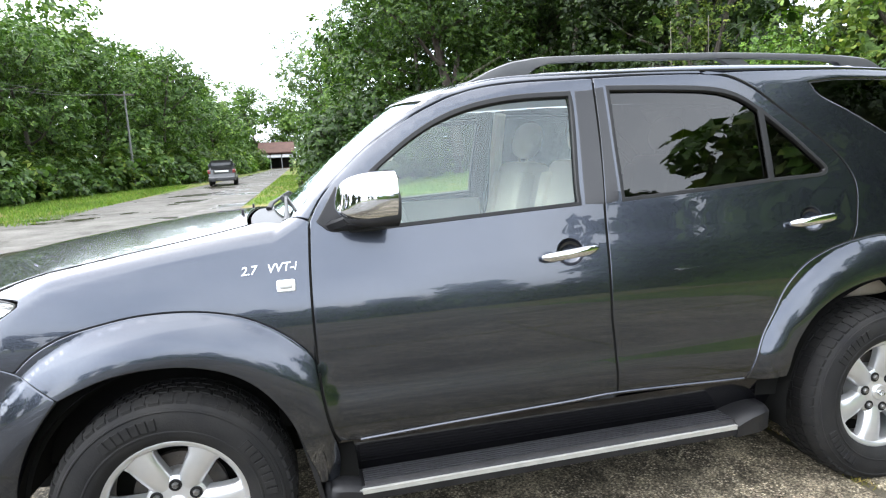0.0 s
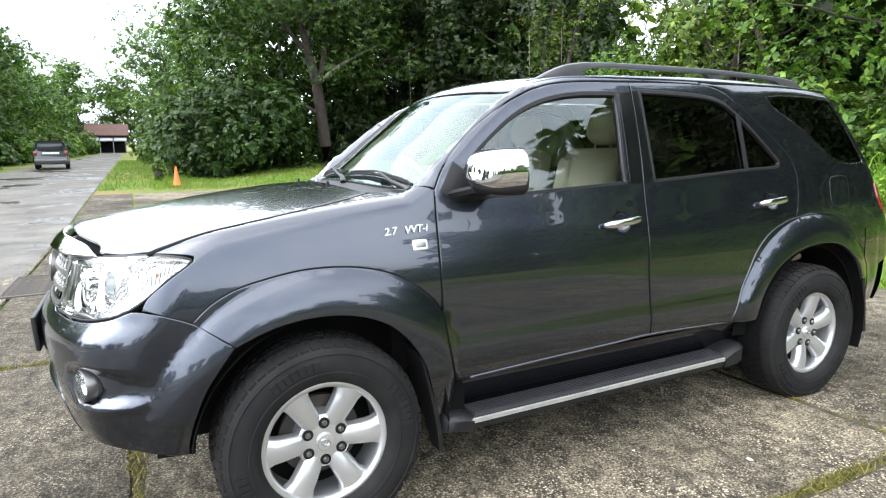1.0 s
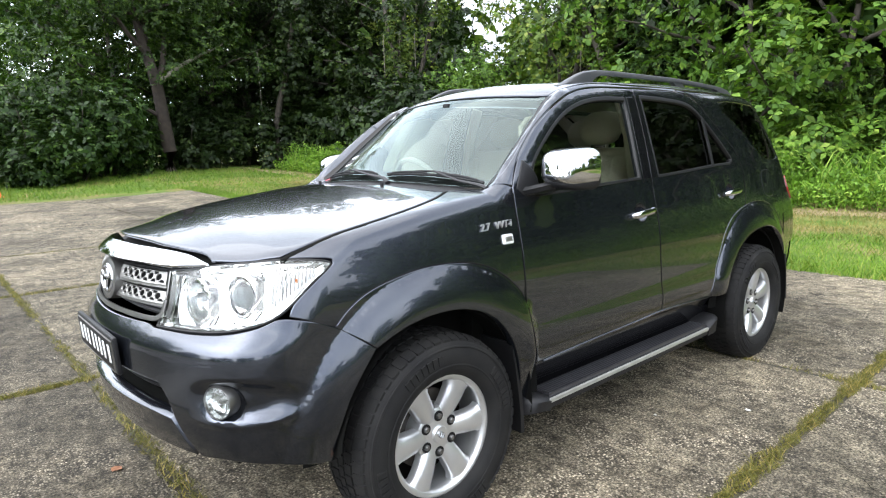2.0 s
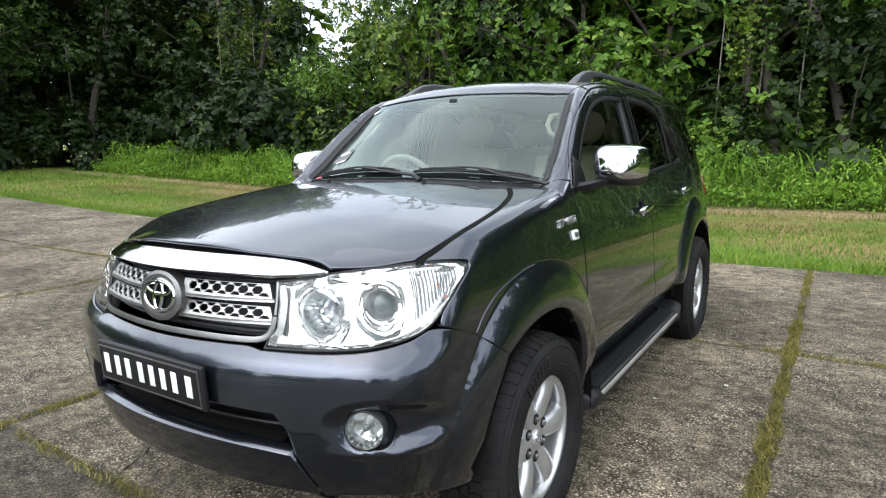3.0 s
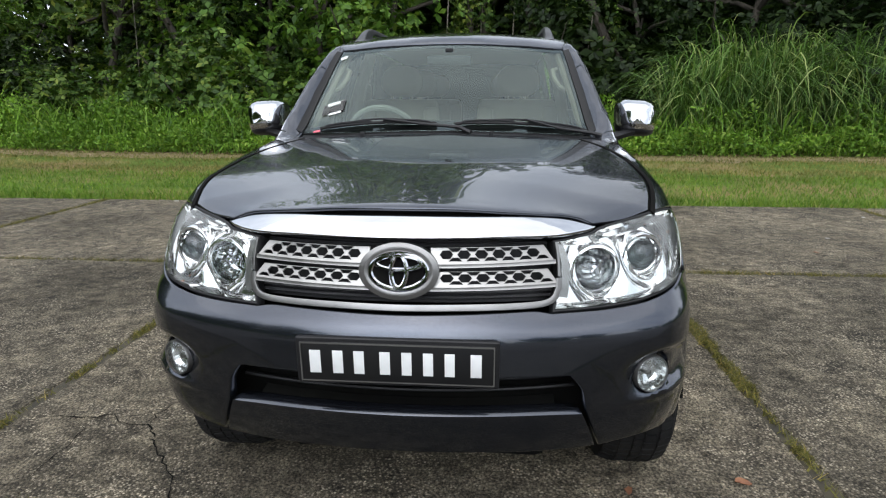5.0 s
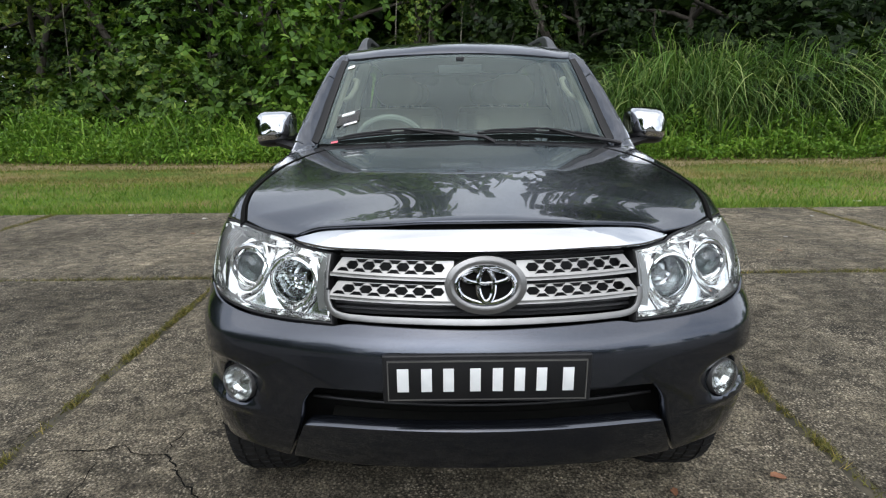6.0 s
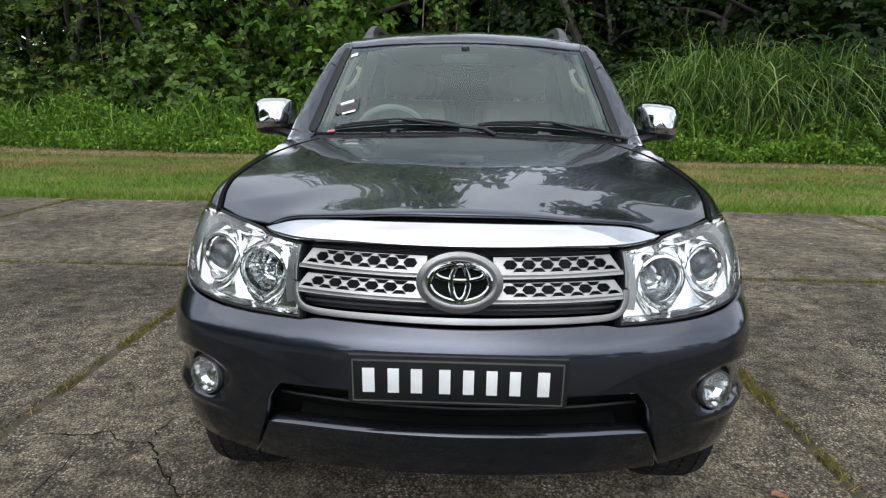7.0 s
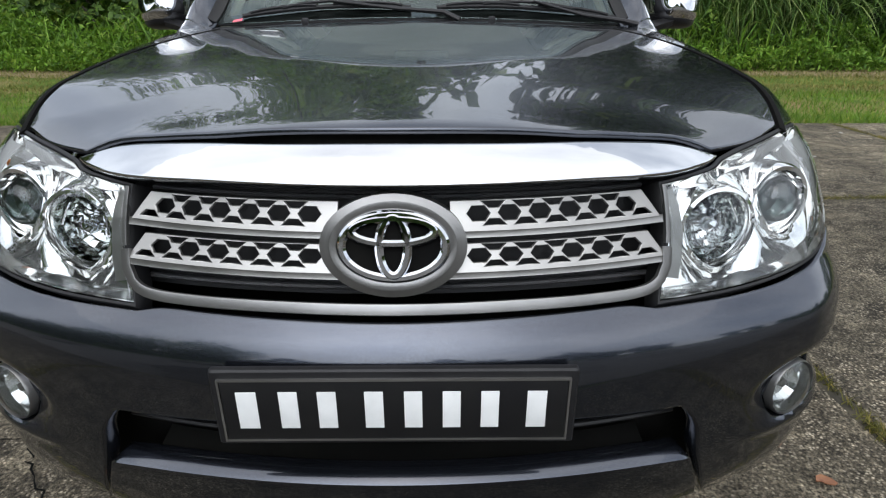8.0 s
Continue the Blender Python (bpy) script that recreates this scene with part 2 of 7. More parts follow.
    c = mixed(n, l, 1.0, c, tone.outputs["Color"], "MULTIPLY")
    # hairline cracks
    vc = n.new("ShaderNodeTexVoronoi")
    wob = noise_node(n, l, 5.0, 8.0, rough=0.7)
    add = n.new("ShaderNodeMixRGB")
    add.blend_type = "LINEAR_LIGHT"
    add.inputs["Fac"].default_value = 0.16
    l.new(tc.outputs["Object"], add.inputs["Color1"])
    l.new(wob.outputs["Color"], add.inputs["Color2"])
    vc.feature = "DISTANCE_TO_EDGE"
    vc.inputs["Scale"].default_value = 0.9
    l.new(add.outputs["Color"], vc.inputs["Vector"])
    ck = ramp_node(n, l, vc.outputs["Distance"], [(0.0, (0.16, 0.16, 0.14)), (0.0022, (0.35, 0.35, 0.32)), (0.0045, (1, 1, 1))])
    gate = ramp_node(n, l, noise_node(n, l, 0.9, 2.0).outputs["Fac"], [(0.46, (0, 0, 0)), (0.52, (1, 1, 1))])
    c = mixed(n, l, 1.0, c, mixed(n, l, gate.outputs["Color"], (1, 1, 1), ck.outputs["Color"]), "MULTIPLY")
    l.new(c, p.inputs["Base Color"])
    p.inputs["Roughness"].default_value = 0.88
    p.inputs["Specular IOR Level"].default_value = 0.3
    h = mixed(n, l, wear.outputs["Color"], grit.outputs["Color"], gaps.outputs["Color"])
    bumped(n, l, p, h, 0.9, 0.008)
    return m


def asphalt():
    m, n, l, p = tree_of("worn_asphalt")
    big, fine = noise_node(n, l, 0.32, 5.0), noise_node(n, l, 55.0, 4.0, rough=0.7)
    base = ramp_node(n, l, noise_node(n, l, 0.9, 8.0, rough=0.72).outputs["Fac"], [(0.32, (0.055, 0.052, 0.045)), (0.46, (0.120, 0.115, 0.104)), (0.70, (0.185, 0.178, 0.162))])
    grit = ramp_node(n, l, fine.outputs["Fac"], [(0.35, (0.6, 0.6, 0.6)), (0.7, (1.2, 1.2, 1.2))])
    c = mixed(n, l, 1.0, base.outputs["Color"], grit.outputs["Color"], "MULTIPLY")
    wet = ramp_node(n, l, big.outputs["Fac"], [(0.51, (0, 0, 0)), (0.59, (1, 1, 1))])
    c = mixed(n, l, wet.outputs["Color"], c, (0.030, 0.026, 0.019))
    l.new(c, p.inputs["Base Color"])
    q = mixed(n, l, wet.outputs["Color"], (0.85, 0.85, 0.85), (0.2, 0.2, 0.2))
    p.inputs["Specular IOR Level"].default_value = 0.12
    l.new(q, p.inputs["Roughness"])
    bumped(n, l, p, grit.outputs["Color"], 0.35, 0.005)
    return m


def turf():
    m, n, l, p = tree_of("mown_turf")
    big, mid, fine = noise_node(n, l, 0.35, 4.0), noise_node(n, l, 2.2, 6.0), noise_node(n, l, 45.0, 4.0)
    base = ramp_node(n, l, mid.outputs["Fac"], [(0.3, (0.050, 0.095, 0.016)), (0.55, (0.105, 0.165, 0.028)), (0.78, (0.20, 0.185, 0.075))])
    soil = ramp_node(n, l, big.outputs["Fac"], [(0.46, (0, 0, 0)), (0.62, (1, 1, 1))])
    c = mixed(n, l, soil.outputs["Color"], base.outputs["Color"], (0.22, 0.165, 0.085))
    grit = ramp_node(n, l, fine.outputs["Fac"], [(0.3, (0.55, 0.55, 0.5)), (0.7, (1.25, 1.25, 1.1))])
    l.new(mixed(n, l, 1.0, c, grit.outputs["Color"], "MULTIPLY"), p.inputs["Base Color"])
    p.inputs["Roughness"].default_value, p.inputs["Specular IOR Level"].default_value = 0.9, 0.15
    bumped(n, l, p, grit.outputs["Color"], 0.8, 0.02)
    return m


CONCRETE, DIRTY_CONCRETE, ASPHALT, TURF = concrete("weathered_concrete", 1.03), concrete("dirty_concrete", 0.60), asphalt(), turf()
BARK = material("bark", (0.024, 0.020, 0.015), (0.055, 0.046, 0.034), rough=0.9, scale=5, grain=0.8, grain_scale=22)
IRON = material("rusty_iron", (0.05, 0.048, 0.045), (0.09, 0.075, 0.06), rough=0.7, metal=0.4, scale=14, grain=0.3)
# dark green leaves, darkened further to paint in the shade of the woods
LEAF_DARK = foliage("dark_forest_leaves", (0.007, 0.016, 0.005), (0.022, 0.043, 0.012), (0.052, 0.082, 0.023))
LEAF_MID = foliage("forest_leaves", (0.020, 0.046, 0.011), (0.070, 0.138, 0.026), (0.17, 0.22, 0.055))
LEAF_BRIGHT = foliage("bright_shrub_leaves", (0.036, 0.082, 0.015), (0.105, 0.205, 0.032), (0.18, 0.26, 0.05))
LEAF_ROAD = foliage("roadside_leaves", (0.022, 0.052, 0.014), (0.085, 0.162, 0.036), (0.17, 0.25, 0.065))
# darker copy of the green leaves, with shade put into the colour
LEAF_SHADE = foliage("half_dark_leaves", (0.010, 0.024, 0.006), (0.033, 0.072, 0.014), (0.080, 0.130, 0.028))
LEAF_OLIVE = foliage("yellow_green_leaves", (0.030, 0.058, 0.012), (0.098, 0.158, 0.028), (0.21, 0.24, 0.06))
BLADE = foliage("weed_blades", (0.062, 0.135, 0.018), (0.190, 0.350, 0.044), (0.30, 0.40, 0.09))
REED = foliage("reed_blades", (0.026, 0.064, 0.018), (0.110, 0.205, 0.058), (0.30, 0.36, 0.19))
LAWN = foliage("lawn_blades", (0.058, 0.130, 0.018), (0.145, 0.255, 0.034), (0.26, 0.28, 0.085))
DRYLAWN = foliage("dry_lawn_blades", (0.10, 0.125, 0.032), (0.235, 0.215, 0.072), (0.40, 0.31, 0.16))
MOSS = foliage("joint_moss", (0.062, 0.066, 0.020), (0.165, 0.155, 0.045), (0.36, 0.27, 0.13))
CONE = material("orange_cone_plastic", (0.80, 0.16, 0.03), (0.68, 0.12, 0.02), rough=0.5, scale=9)
BRICKRED = material("red_brown_roof", (0.045, 0.020, 0.014), (0.07, 0.032, 0.022), rough=0.85, scale=2, grain=0.4, grain_scale=12)
AWNING = material("pale_awning", (0.26, 0.27, 0.28), (0.18, 0.19, 0.20), rough=0.7, scale=2)
POLEGREY = material("grey_pole", (0.10, 0.105, 0.10), (0.15, 0.15, 0.145), rough=0.8, scale=2)
SUVPAINT = material("black_car_paint", (0.012, 0.013, 0.016), (0.018, 0.019, 0.022), rough=0.3, coat=1.0, scale=3)
LITTER = material("pale_litter", (0.62, 0.60, 0.55), (0.5, 0.47, 0.42), rough=0.7, scale=30)
DRYLEAF = material("dry_leaf", (0.16, 0.065, 0.032), (0.27, 0.12, 0.055), rough=0.7, scale=40)


# ---- shapes: (vertices, faces) pairs that can be moved and joined ----
def cat(*shapes):
    v, f, k = [], [], 0
    for a, b in shapes:
        v += [tuple(p) for p in a]
        f += [tuple(i + k for i in q) for q in b]
        k += len(a)
    return v, f


def moved(shape, m):
    return [tuple(m @ Vector(p)) for p in shape[0]], shape[1]


def block(lo, hi, bevel=0.0, seg=2):
    bm = bmesh.new()
    bmesh.ops.create_cube(bm, size=1.0)
    for v in bm.verts:
        v.co = [lo[i] + (v.co[i] + 0.5) * (hi[i] - lo[i]) for i in range(3)]
    if bevel:
        bmesh.ops.bevel(bm, geom=bm.edges[:], offset=bevel, segments=seg, affect="EDGES", profile=0.6)
    bm.verts.index_update()
    out = [tuple(v.co) for v in bm.verts], [tuple(v.index for v in f.verts) for f in bm.faces]
    bm.free()
    return out


def loft(rings, caps=True, closed=True):
    n, v, f = len(rings[0]), [], []
    for r in rings:
        v += [tuple(p) for p in r]
    for i in range(len(rings) - 1):
        for j in range(n if closed else n - 1):
            a, b = i * n + j, i * n + (j + 1) % n
            f.append((a, b, b + n, a + n))
    if caps and closed:
        f.append(tuple(reversed(range(n))))
        f.append(tuple(range(len(v) - n, len(v))))
    return v, f


def lathe(profile, n=48, axis="Y"):
    """profile: (radius, along) pairs, turned round the axis."""
    rings = []
    for r, h in profile:
        ring = []
        for k in range(n):
            a = 2 * math.pi * k / n
            c, s = r * math.cos(a), r * math.sin(a)
            ring.append((c, h, s) if axis == "Y" else (c, s, h) if axis == "Z" else (h, c, s))
        rings.append(ring)
    return loft(rings, caps=False)


def disc(r, h, n=32, axis="Y"):
    v, f = lathe([(r, h)], n, axis)
    return v, [tuple(range(n))]


def tube(points, radius, n=10, flat=1.0, caps=True):
    """A round bar along points; radius may be a list."""
    pts = [Vector(p) for p in points]
    rings, up = [], Vector((0, 0, 1))
    for i, p in enumerate(pts):
        d = (pts[min(i + 1, len(pts) - 1)] - pts[max(i - 1, 0)]).normalized()
        side = d.cross(up)
        side = side.normalized() if side.length > 1e-3 else Vector((1, 0, 0))
        rise = side.cross(d).normalized()
        r = radius[i] if isinstance(radius, (list, tuple)) else radius
        rings.append([p + side * (r * math.cos(2 * math.pi * k / n)) + rise * (r * flat * math.sin(2 * math.pi * k / n)) for k in range(n)])
    return loft(rings, caps)


def make(name, shape, mat, parent=None, label="", smooth=True, angle=32):
    me = bpy.data.meshes.new(name)
    me.from_pydata([tuple(p) for p in shape[0]], [], shape[1])
    bm = bmesh.new()
    bm.from_mesh(me)
    bmesh.ops.recalc_face_normals(bm, faces=bm.faces[:])
    for f in bm.faces:
        f.smooth = smooth
    for e in bm.edges:
        if len(e.link_faces) == 2 and e.calc_face_angle(0) > radians(angle):
            e.smooth = False
    bm.to_mesh(me)
    bm.free()
    me.materials.append(mat)
    ob = new(name, me)
    ob.parent = parent
    if label:
        ob["label"] = label
    return ob


def again(ob, parent=None, m=None):
    """Another object on the same mesh."""
    o = new(ob.name.split(".")[0], ob.data)
    o.parent = parent or ob.parent
    if m is not None:
        o.matrix_basis = m
    for key in ("label", "kind"):
        if key in ob:
            o[key] = ob[key]
    return o


def fast_mesh(name, verts, tris):
    me = bpy.data.meshes.new(name)
    verts, tris = np.ascontiguousarray(verts, np.float32), np.ascontiguousarray(tris, np.int32)
    k = tris.shape[1]
    me.vertices.add(len(verts))
    me.vertices.foreach_set("co", verts.ravel())
    me.loops.add(tris.size)
    me.loops.foreach_set("vertex_index", tris.ravel())
    me.polygons.add(len(tris))
    me.polygons.foreach_set("loop_start", np.arange(0, tris.size, k, dtype=np.int32))
    me.polygons.foreach_set("loop_total", np.full(len(tris), k, np.int32))
    me.update(calc_edges=True)
    return me


# ---- the car's outer skin as smooth curves (metres; front axle at x = 0) ----
def curve(xs, ys):
    """A smooth monotone curve through points."""
    xs, ys = np.array(xs, float), np.array(ys, float)
    h, d = np.diff(xs), np.diff(ys) / np.diff(xs)
    m = np.zeros(len(xs))
    m[0], m[-1] = d[0], d[-1]
    for i in range(1, len(xs) - 1):
        if d[i - 1] * d[i] > 0:
            a, b = 2 * h[i] + h[i - 1], h[i] + 2 * h[i - 1]
            m[i] = (a + b) / (a / d[i - 1] + b / d[i])

    def at(x):
        x = np.clip(np.asarray(x, float), xs[0], xs[-1])
        i = np.clip(np.searchsorted(xs, x) - 1, 0, len(xs) - 2)
        t = (x - xs[i]) / h[i]
        return (ys[i] * (1 + 2 * t) * (1 - t) ** 2 + h[i] * m[i] * t * (1 - t) ** 2
                + ys[i + 1] * t * t * (3 - 2 * t) + h[i] * m[i + 1] * t * t * (t - 1))
    return at


SECTION = curve([0.20, 0.36, 0.45, 0.56, 0.70, 0.85, 0.95, 1.04, 1.12, 1.20, 1.24, 1.40, 1.66, 1.80],
                [0.77, 0.80, 0.822, 0.843, 0.851, 0.846, 0.836, 0.818, 0.797, 0.777, 0.767, 0.722, 0.638, 0.585])
PLAN = curve([-0.9, -0.45, 0.0, 0.5, 1.5, 2.6, 3.2, 3.75], [-0.06, -0.016, 0.0, 0.0, 0.003, 0.0, -0.03, -0.09])
NOSE = curve([0.36, 0.42, 0.50, 0.58, 0.70, 0.765, 0.79, 0.81, 0.83, 0.85, 0.868, 0.92, 0.98, 1.03, 1.07, 1.10, 1.14],
             [-0.80, -0.845, -0.880, -0.897, -0.907, -0.909, -0.906, -0.899, -0.888, -0.873, -0.861, -0.852, -0.842, -0.833, -0.824, -0.812, -0.77])
SWEEP = curve([0.6, 0.80, 0.86, 0.95, 1.03, 1.06, 1.09], [0.30, 0.30, 0.325, 0.385, 0.46, 0.53, 0.58])
HOOD_X = np.linspace(-0.74, 0.30, 27)
TOP = curve([-0.98, -0.84, -0.785, *HOOD_X, 0.33, 0.36, 0.62, 0.86, 0.93, 1.02, 1.15, 1.5, 2.0, 2.6, 3.1, 3.4],
            [1.05, 1.108, 1.1185, *(1.2222 + 0.1085 * HOOD_X - 0.0335 * HOOD_X ** 2), 1.2565, 1.268, 1.468, 1.655, 1.695, 1.720, 1.738, 1.753, 1.763, 1.753, 1.727, 1.695])
CAMBER = curve([-0.9, -0.67, -0.5, -0.3, 0.3, 0.95, 1.3, 2.0], [0.27, 0.235, 0.125, 0.065, 0.05, 0.112, 0.075, 0.07])
TAIL = curve([0.3, 0.5, 0.8, 1.1, 1.25, 1.7], [3.66, 3.76, 3.76, 3.66, 3.60, 3.27])
PROUD = curve([0.37, 0.45, 0.52, 0.70, 0.86, 1.06], [0.0, 0.04, 0.078, 0.075, 0.055, 0.0])
SCREEN_EDGE = curve([0.40, 0.47, 0.62, 0.815, 0.97, 1.2], [0.665, 0.652, 0.628, 0.593, 0.567, 0.54])
HUB_Z = 0.357


def smoothstep(t):
    t = np.clip(t, 0, 1)
    return t * t * (3 - 2 * t)


def flare(x, z):
    """How far the wheel-arch flares stand out of the side."""
    a = np.clip((0.625 - np.hypot(x - 0.02, z - 0.365)) / 0.15, 0, 1)
    b = np.clip((0.655 - np.hypot(x - 2.75, z - 0.365)) / 0.14, 0, 1)
    a = a * smoothstep((0.565 - x) / 0.10)
    g = np.maximum(a, b)
    return 0.040 * (1 - (1 - g) ** 2) * smoothstep(g / 0.14)


def door_ledge(x, z):
    """The doors swell towards their lower edge."""
    return 0.015 * smoothstep((0.70 - z) / 0.11) * smoothstep((z - 0.45) / 0.10) * smoothstep((x - 0.42) / 0.14) * smoothstep((2.32 - x) / 0.16)


def half_width(x, z):
    return SECTION(z) + PLAN(x) + flare(x, z) + door_ledge(x, z)


def nose(y, z):
    return NOSE(z) + SWEEP(z) * y ** 2 + 0.06 * y ** 4


def top(x, y):
    y = np.abs(y)
    return TOP(x - 0.22 * y ** 2) - CAMBER(x) * y ** 2 + PROUD(x) * smoothstep((y - SCREEN_EDGE(x) - 0.006) / 0.055)


def smax(a, b, k):
    h = np.maximum(k - np.abs(a - b), 0) / k
    return np.maximum(a, b) + h * h * k / 4


def body(x, y, z):
    """Below zero inside the car's skin."""
    side = np.abs(y) - half_width(x, z)
    front = smax(side, (nose(y, z) - x) * 0.9, 0.12)
    back = smax(front, x - TAIL(z) + 0.15 * y ** 2, 0.12)
    return smax(back, (z - top(x, y)) * 0.85, 0.045)


AX_Z, AX_K = 0.75, 0.85


def from_axis(u, v, sgn=-1):
    """(along x, angle about the car's long axis) to the skin."""
    a = v / AX_K
    return np.stack([u, 0 * u, 0 * u + AX_Z], 1), np.stack([0 * u, sgn * np.cos(a), np.sin(a)], 1)


def from_pole(u, v, sgn=-1):
    """(degrees round an upright pole, height) to the skin; 0 is straight ahead, positive to the car's left."""
    a = np.radians(u)
    return np.stack([0 * u + 0.05, 0 * u, v], 1), np.stack([-np.cos(a), sgn * np.sin(a), 0 * u], 1)


def from_below(u, v, sgn=-1):
    """(x, y outwards) straight up to the skin."""
    return np.stack([u, sgn * v, 0 * u + 0.6], 1), np.stack([0 * u, 0 * u, 0 * u + 1.0], 1)


def skin(start, way, limit=1.6):
    """Where rays from inside meet the skin, and the skin's outward normal there."""
    lo, hi = np.zeros(len(start)), np.full(len(start), limit)
    found = np.zeros(len(start), bool)
    for d in np.linspace(limit, 0, 81)[1:]:
        p = start + d * way
        first = (body(p[:, 0], p[:, 1], p[:, 2]) < 0) & ~found
        lo[first], hi[first] = d, d + limit / 80
        found |= first
    for _ in range(26):
        mid = (lo + hi) / 2
        p = start + mid[:, None] * way
        inside = body(p[:, 0], p[:, 1], p[:, 2]) < 0
        lo, hi = np.where(inside, mid, lo), np.where(inside, hi, mid)
    p = start + lo[:, None] * way
    e = 0.004
    g = np.stack([body(*(p + d).T) - body(*(p - d).T) for d in np.eye(3) * e], 1)
    return p, g / np.maximum(np.linalg.norm(g, axis=1), 1e-9)[:, None]


def side_v(x, z):
    """Side point (x, z) as a point for from_axis."""
    lo = next((q for q in np.linspace(1.1, 0, 111) if body(np.array(x), np.array(q), np.array(z)) < 0), 0.0)
    hi = lo + 0.01
    for _ in range(24):
        m = (lo + hi) / 2
        if body(np.array(x), np.array(m), np.array(z)) < 0:
            lo = m
        else:
            hi = m
    return x, AX_K * math.atan2(z - AX_Z, lo)


def top_v(x, y):
    """Top point (x, y) as a point for from_axis."""
    z = float(top(np.array(x), np.array(y)))
    for _ in range(40):
        if body(np.array(x), np.array(y), np.array(z)) < 0:
            break
        z -= 0.002
    return x, AX_K * math.atan2(z - AX_Z, y)


def spline(points, step=0.02, closed=True):
    """A smooth line through (u, v) points; a third item marks a corner."""
    pts, out = list(points), []
    n = len(pts)
    for i in range(n if closed else n - 1):
        p0, p1, p2, p3 = (np.array(pts[(i + k) % n if closed else min(max(i + k, 0), n - 1)][:2], float) for k in (-1, 0, 1, 2))
        c1, c2 = len(pts[i % n]) > 2, len(pts[(i + 1) % n]) > 2
        d = np.linalg.norm(p2 - p1)
        if d < 1e-6:
            continue

        def tangent(a, b, c):
            da, dc = np.linalg.norm(b - a), np.linalg.norm(c - b)
            return (c - a) / max(da + dc, 1e-6) * d
        t1 = (p2 - p1) if c1 else tangent(p0, p1, p2)
        t2 = (p2 - p1) if c2 else tangent(p1, p2, p3)
        k = max(1, int(round(d / step)))
        for j in range(k):
            s = j / k
            out.append(p1 * (1 + 2 * s) * (1 - s) ** 2 + t1 * s * (1 - s) ** 2 + p2 * s * s * (3 - 2 * s) + t2 * s * s * (s - 1))
    if not closed:
        out.append(np.array(pts[-1][:2], float))
    return np.array(out)


def inside(poly, pts):
    x, y, hit = pts[:, 0], pts[:, 1], np.zeros(len(pts), bool)
    q = np.roll(poly, -1, axis=0)
    for (x0, y0), (x1, y1) in zip(poly, q):
        if y0 != y1:
            hit ^= ((y0 > y) != (y1 > y)) & (x < (x1 - x0) * (y - y0) / (y1 - y0) + x0)
    return hit


def inset(poly, d, k=(1.0, 1.0)):
    """The outline drawn in by d metres; k: metres to the unit of each axis."""
    k = np.array(k)
    p = poly * k
    a, b = np.roll(p, 1, axis=0), np.roll(p, -1, axis=0)
    area = np.sum(p[:, 0] * b[:, 1] - b[:, 0] * p[:, 1])
    e1, e2 = p - a, b - p
    n1 = np.stack([-e1[:, 1], e1[:, 0]], 1) / np.maximum(np.linalg.norm(e1, axis=1), 1e-9)[:, None]
    n2 = np.stack([-e2[:, 1], e2[:, 0]], 1) / np.maximum(np.linalg.norm(e2, axis=1), 1e-9)[:, None]
    m = n1 + n2
    m /= np.maximum(np.sum(m * m, axis=1), 0.6)[:, None] / 2
    return (p + m * d * (1 if area > 0 else -1)) / k


def fill(rings, spacing, k=(1.0, 1.0), extra=None):
    """Triangles between an outline and its holes, with points of a grid inside. All in 2D."""
    from mathutils.geometry import delaunay_2d_cdt
    k = np.array(k)
    rs = [r * k for r in rings]
    lo, hi = rs[0].min(0), rs[0].max(0)
    gx, gy = np.meshgrid(np.arange(lo[0] + spacing / 2, hi[0], spacing), np.arange(lo[1] + spacing / 2, hi[1], spacing))
    g = np.stack([gx.ravel(), gy.ravel()], 1)
    if extra is not None:
        e = extra * k
        far = np.min(np.linalg.norm(g[:, None] - e[None], axis=2), axis=1) > spacing * 0.6
        g = np.concatenate([g[far], e])
    keep = inside(rs[0], g)
    for r in rs[1:]:
        keep &= ~inside(r, g)
    g = g[keep]
    edge = np.concatenate(rs)
    if len(g):
        near = np.min(np.linalg.norm(g[:, None] - edge[None], axis=2), axis=1) if len(g) * len(edge) < 4e6 else np.concatenate(
            [np.min(np.linalg.norm(c[:, None] - edge[None], axis=2), axis=1) for c in np.array_split(g, 20)])
        g = g[near > spacing * 0.4]
    pts, links, at = np.concatenate([edge, g]), [], 0
    for r in rs:
        links += [(at + i, at + (i + 1) % len(r)) for i in range(len(r))]
        at += len(r)
    v, _, f, _, _, _ = delaunay_2d_cdt([Vector(p) for p in pts], links, [], 0, 1e-6)
    v, f = np.array([tuple(p) for p in v]), np.array([t for t in f if len(t) == 3])
    c = v[f].mean(1)
    ok = inside(rs[0], c)
    for r in rs[1:]:
        ok &= ~inside(r, c)
    return v / k, f[ok]


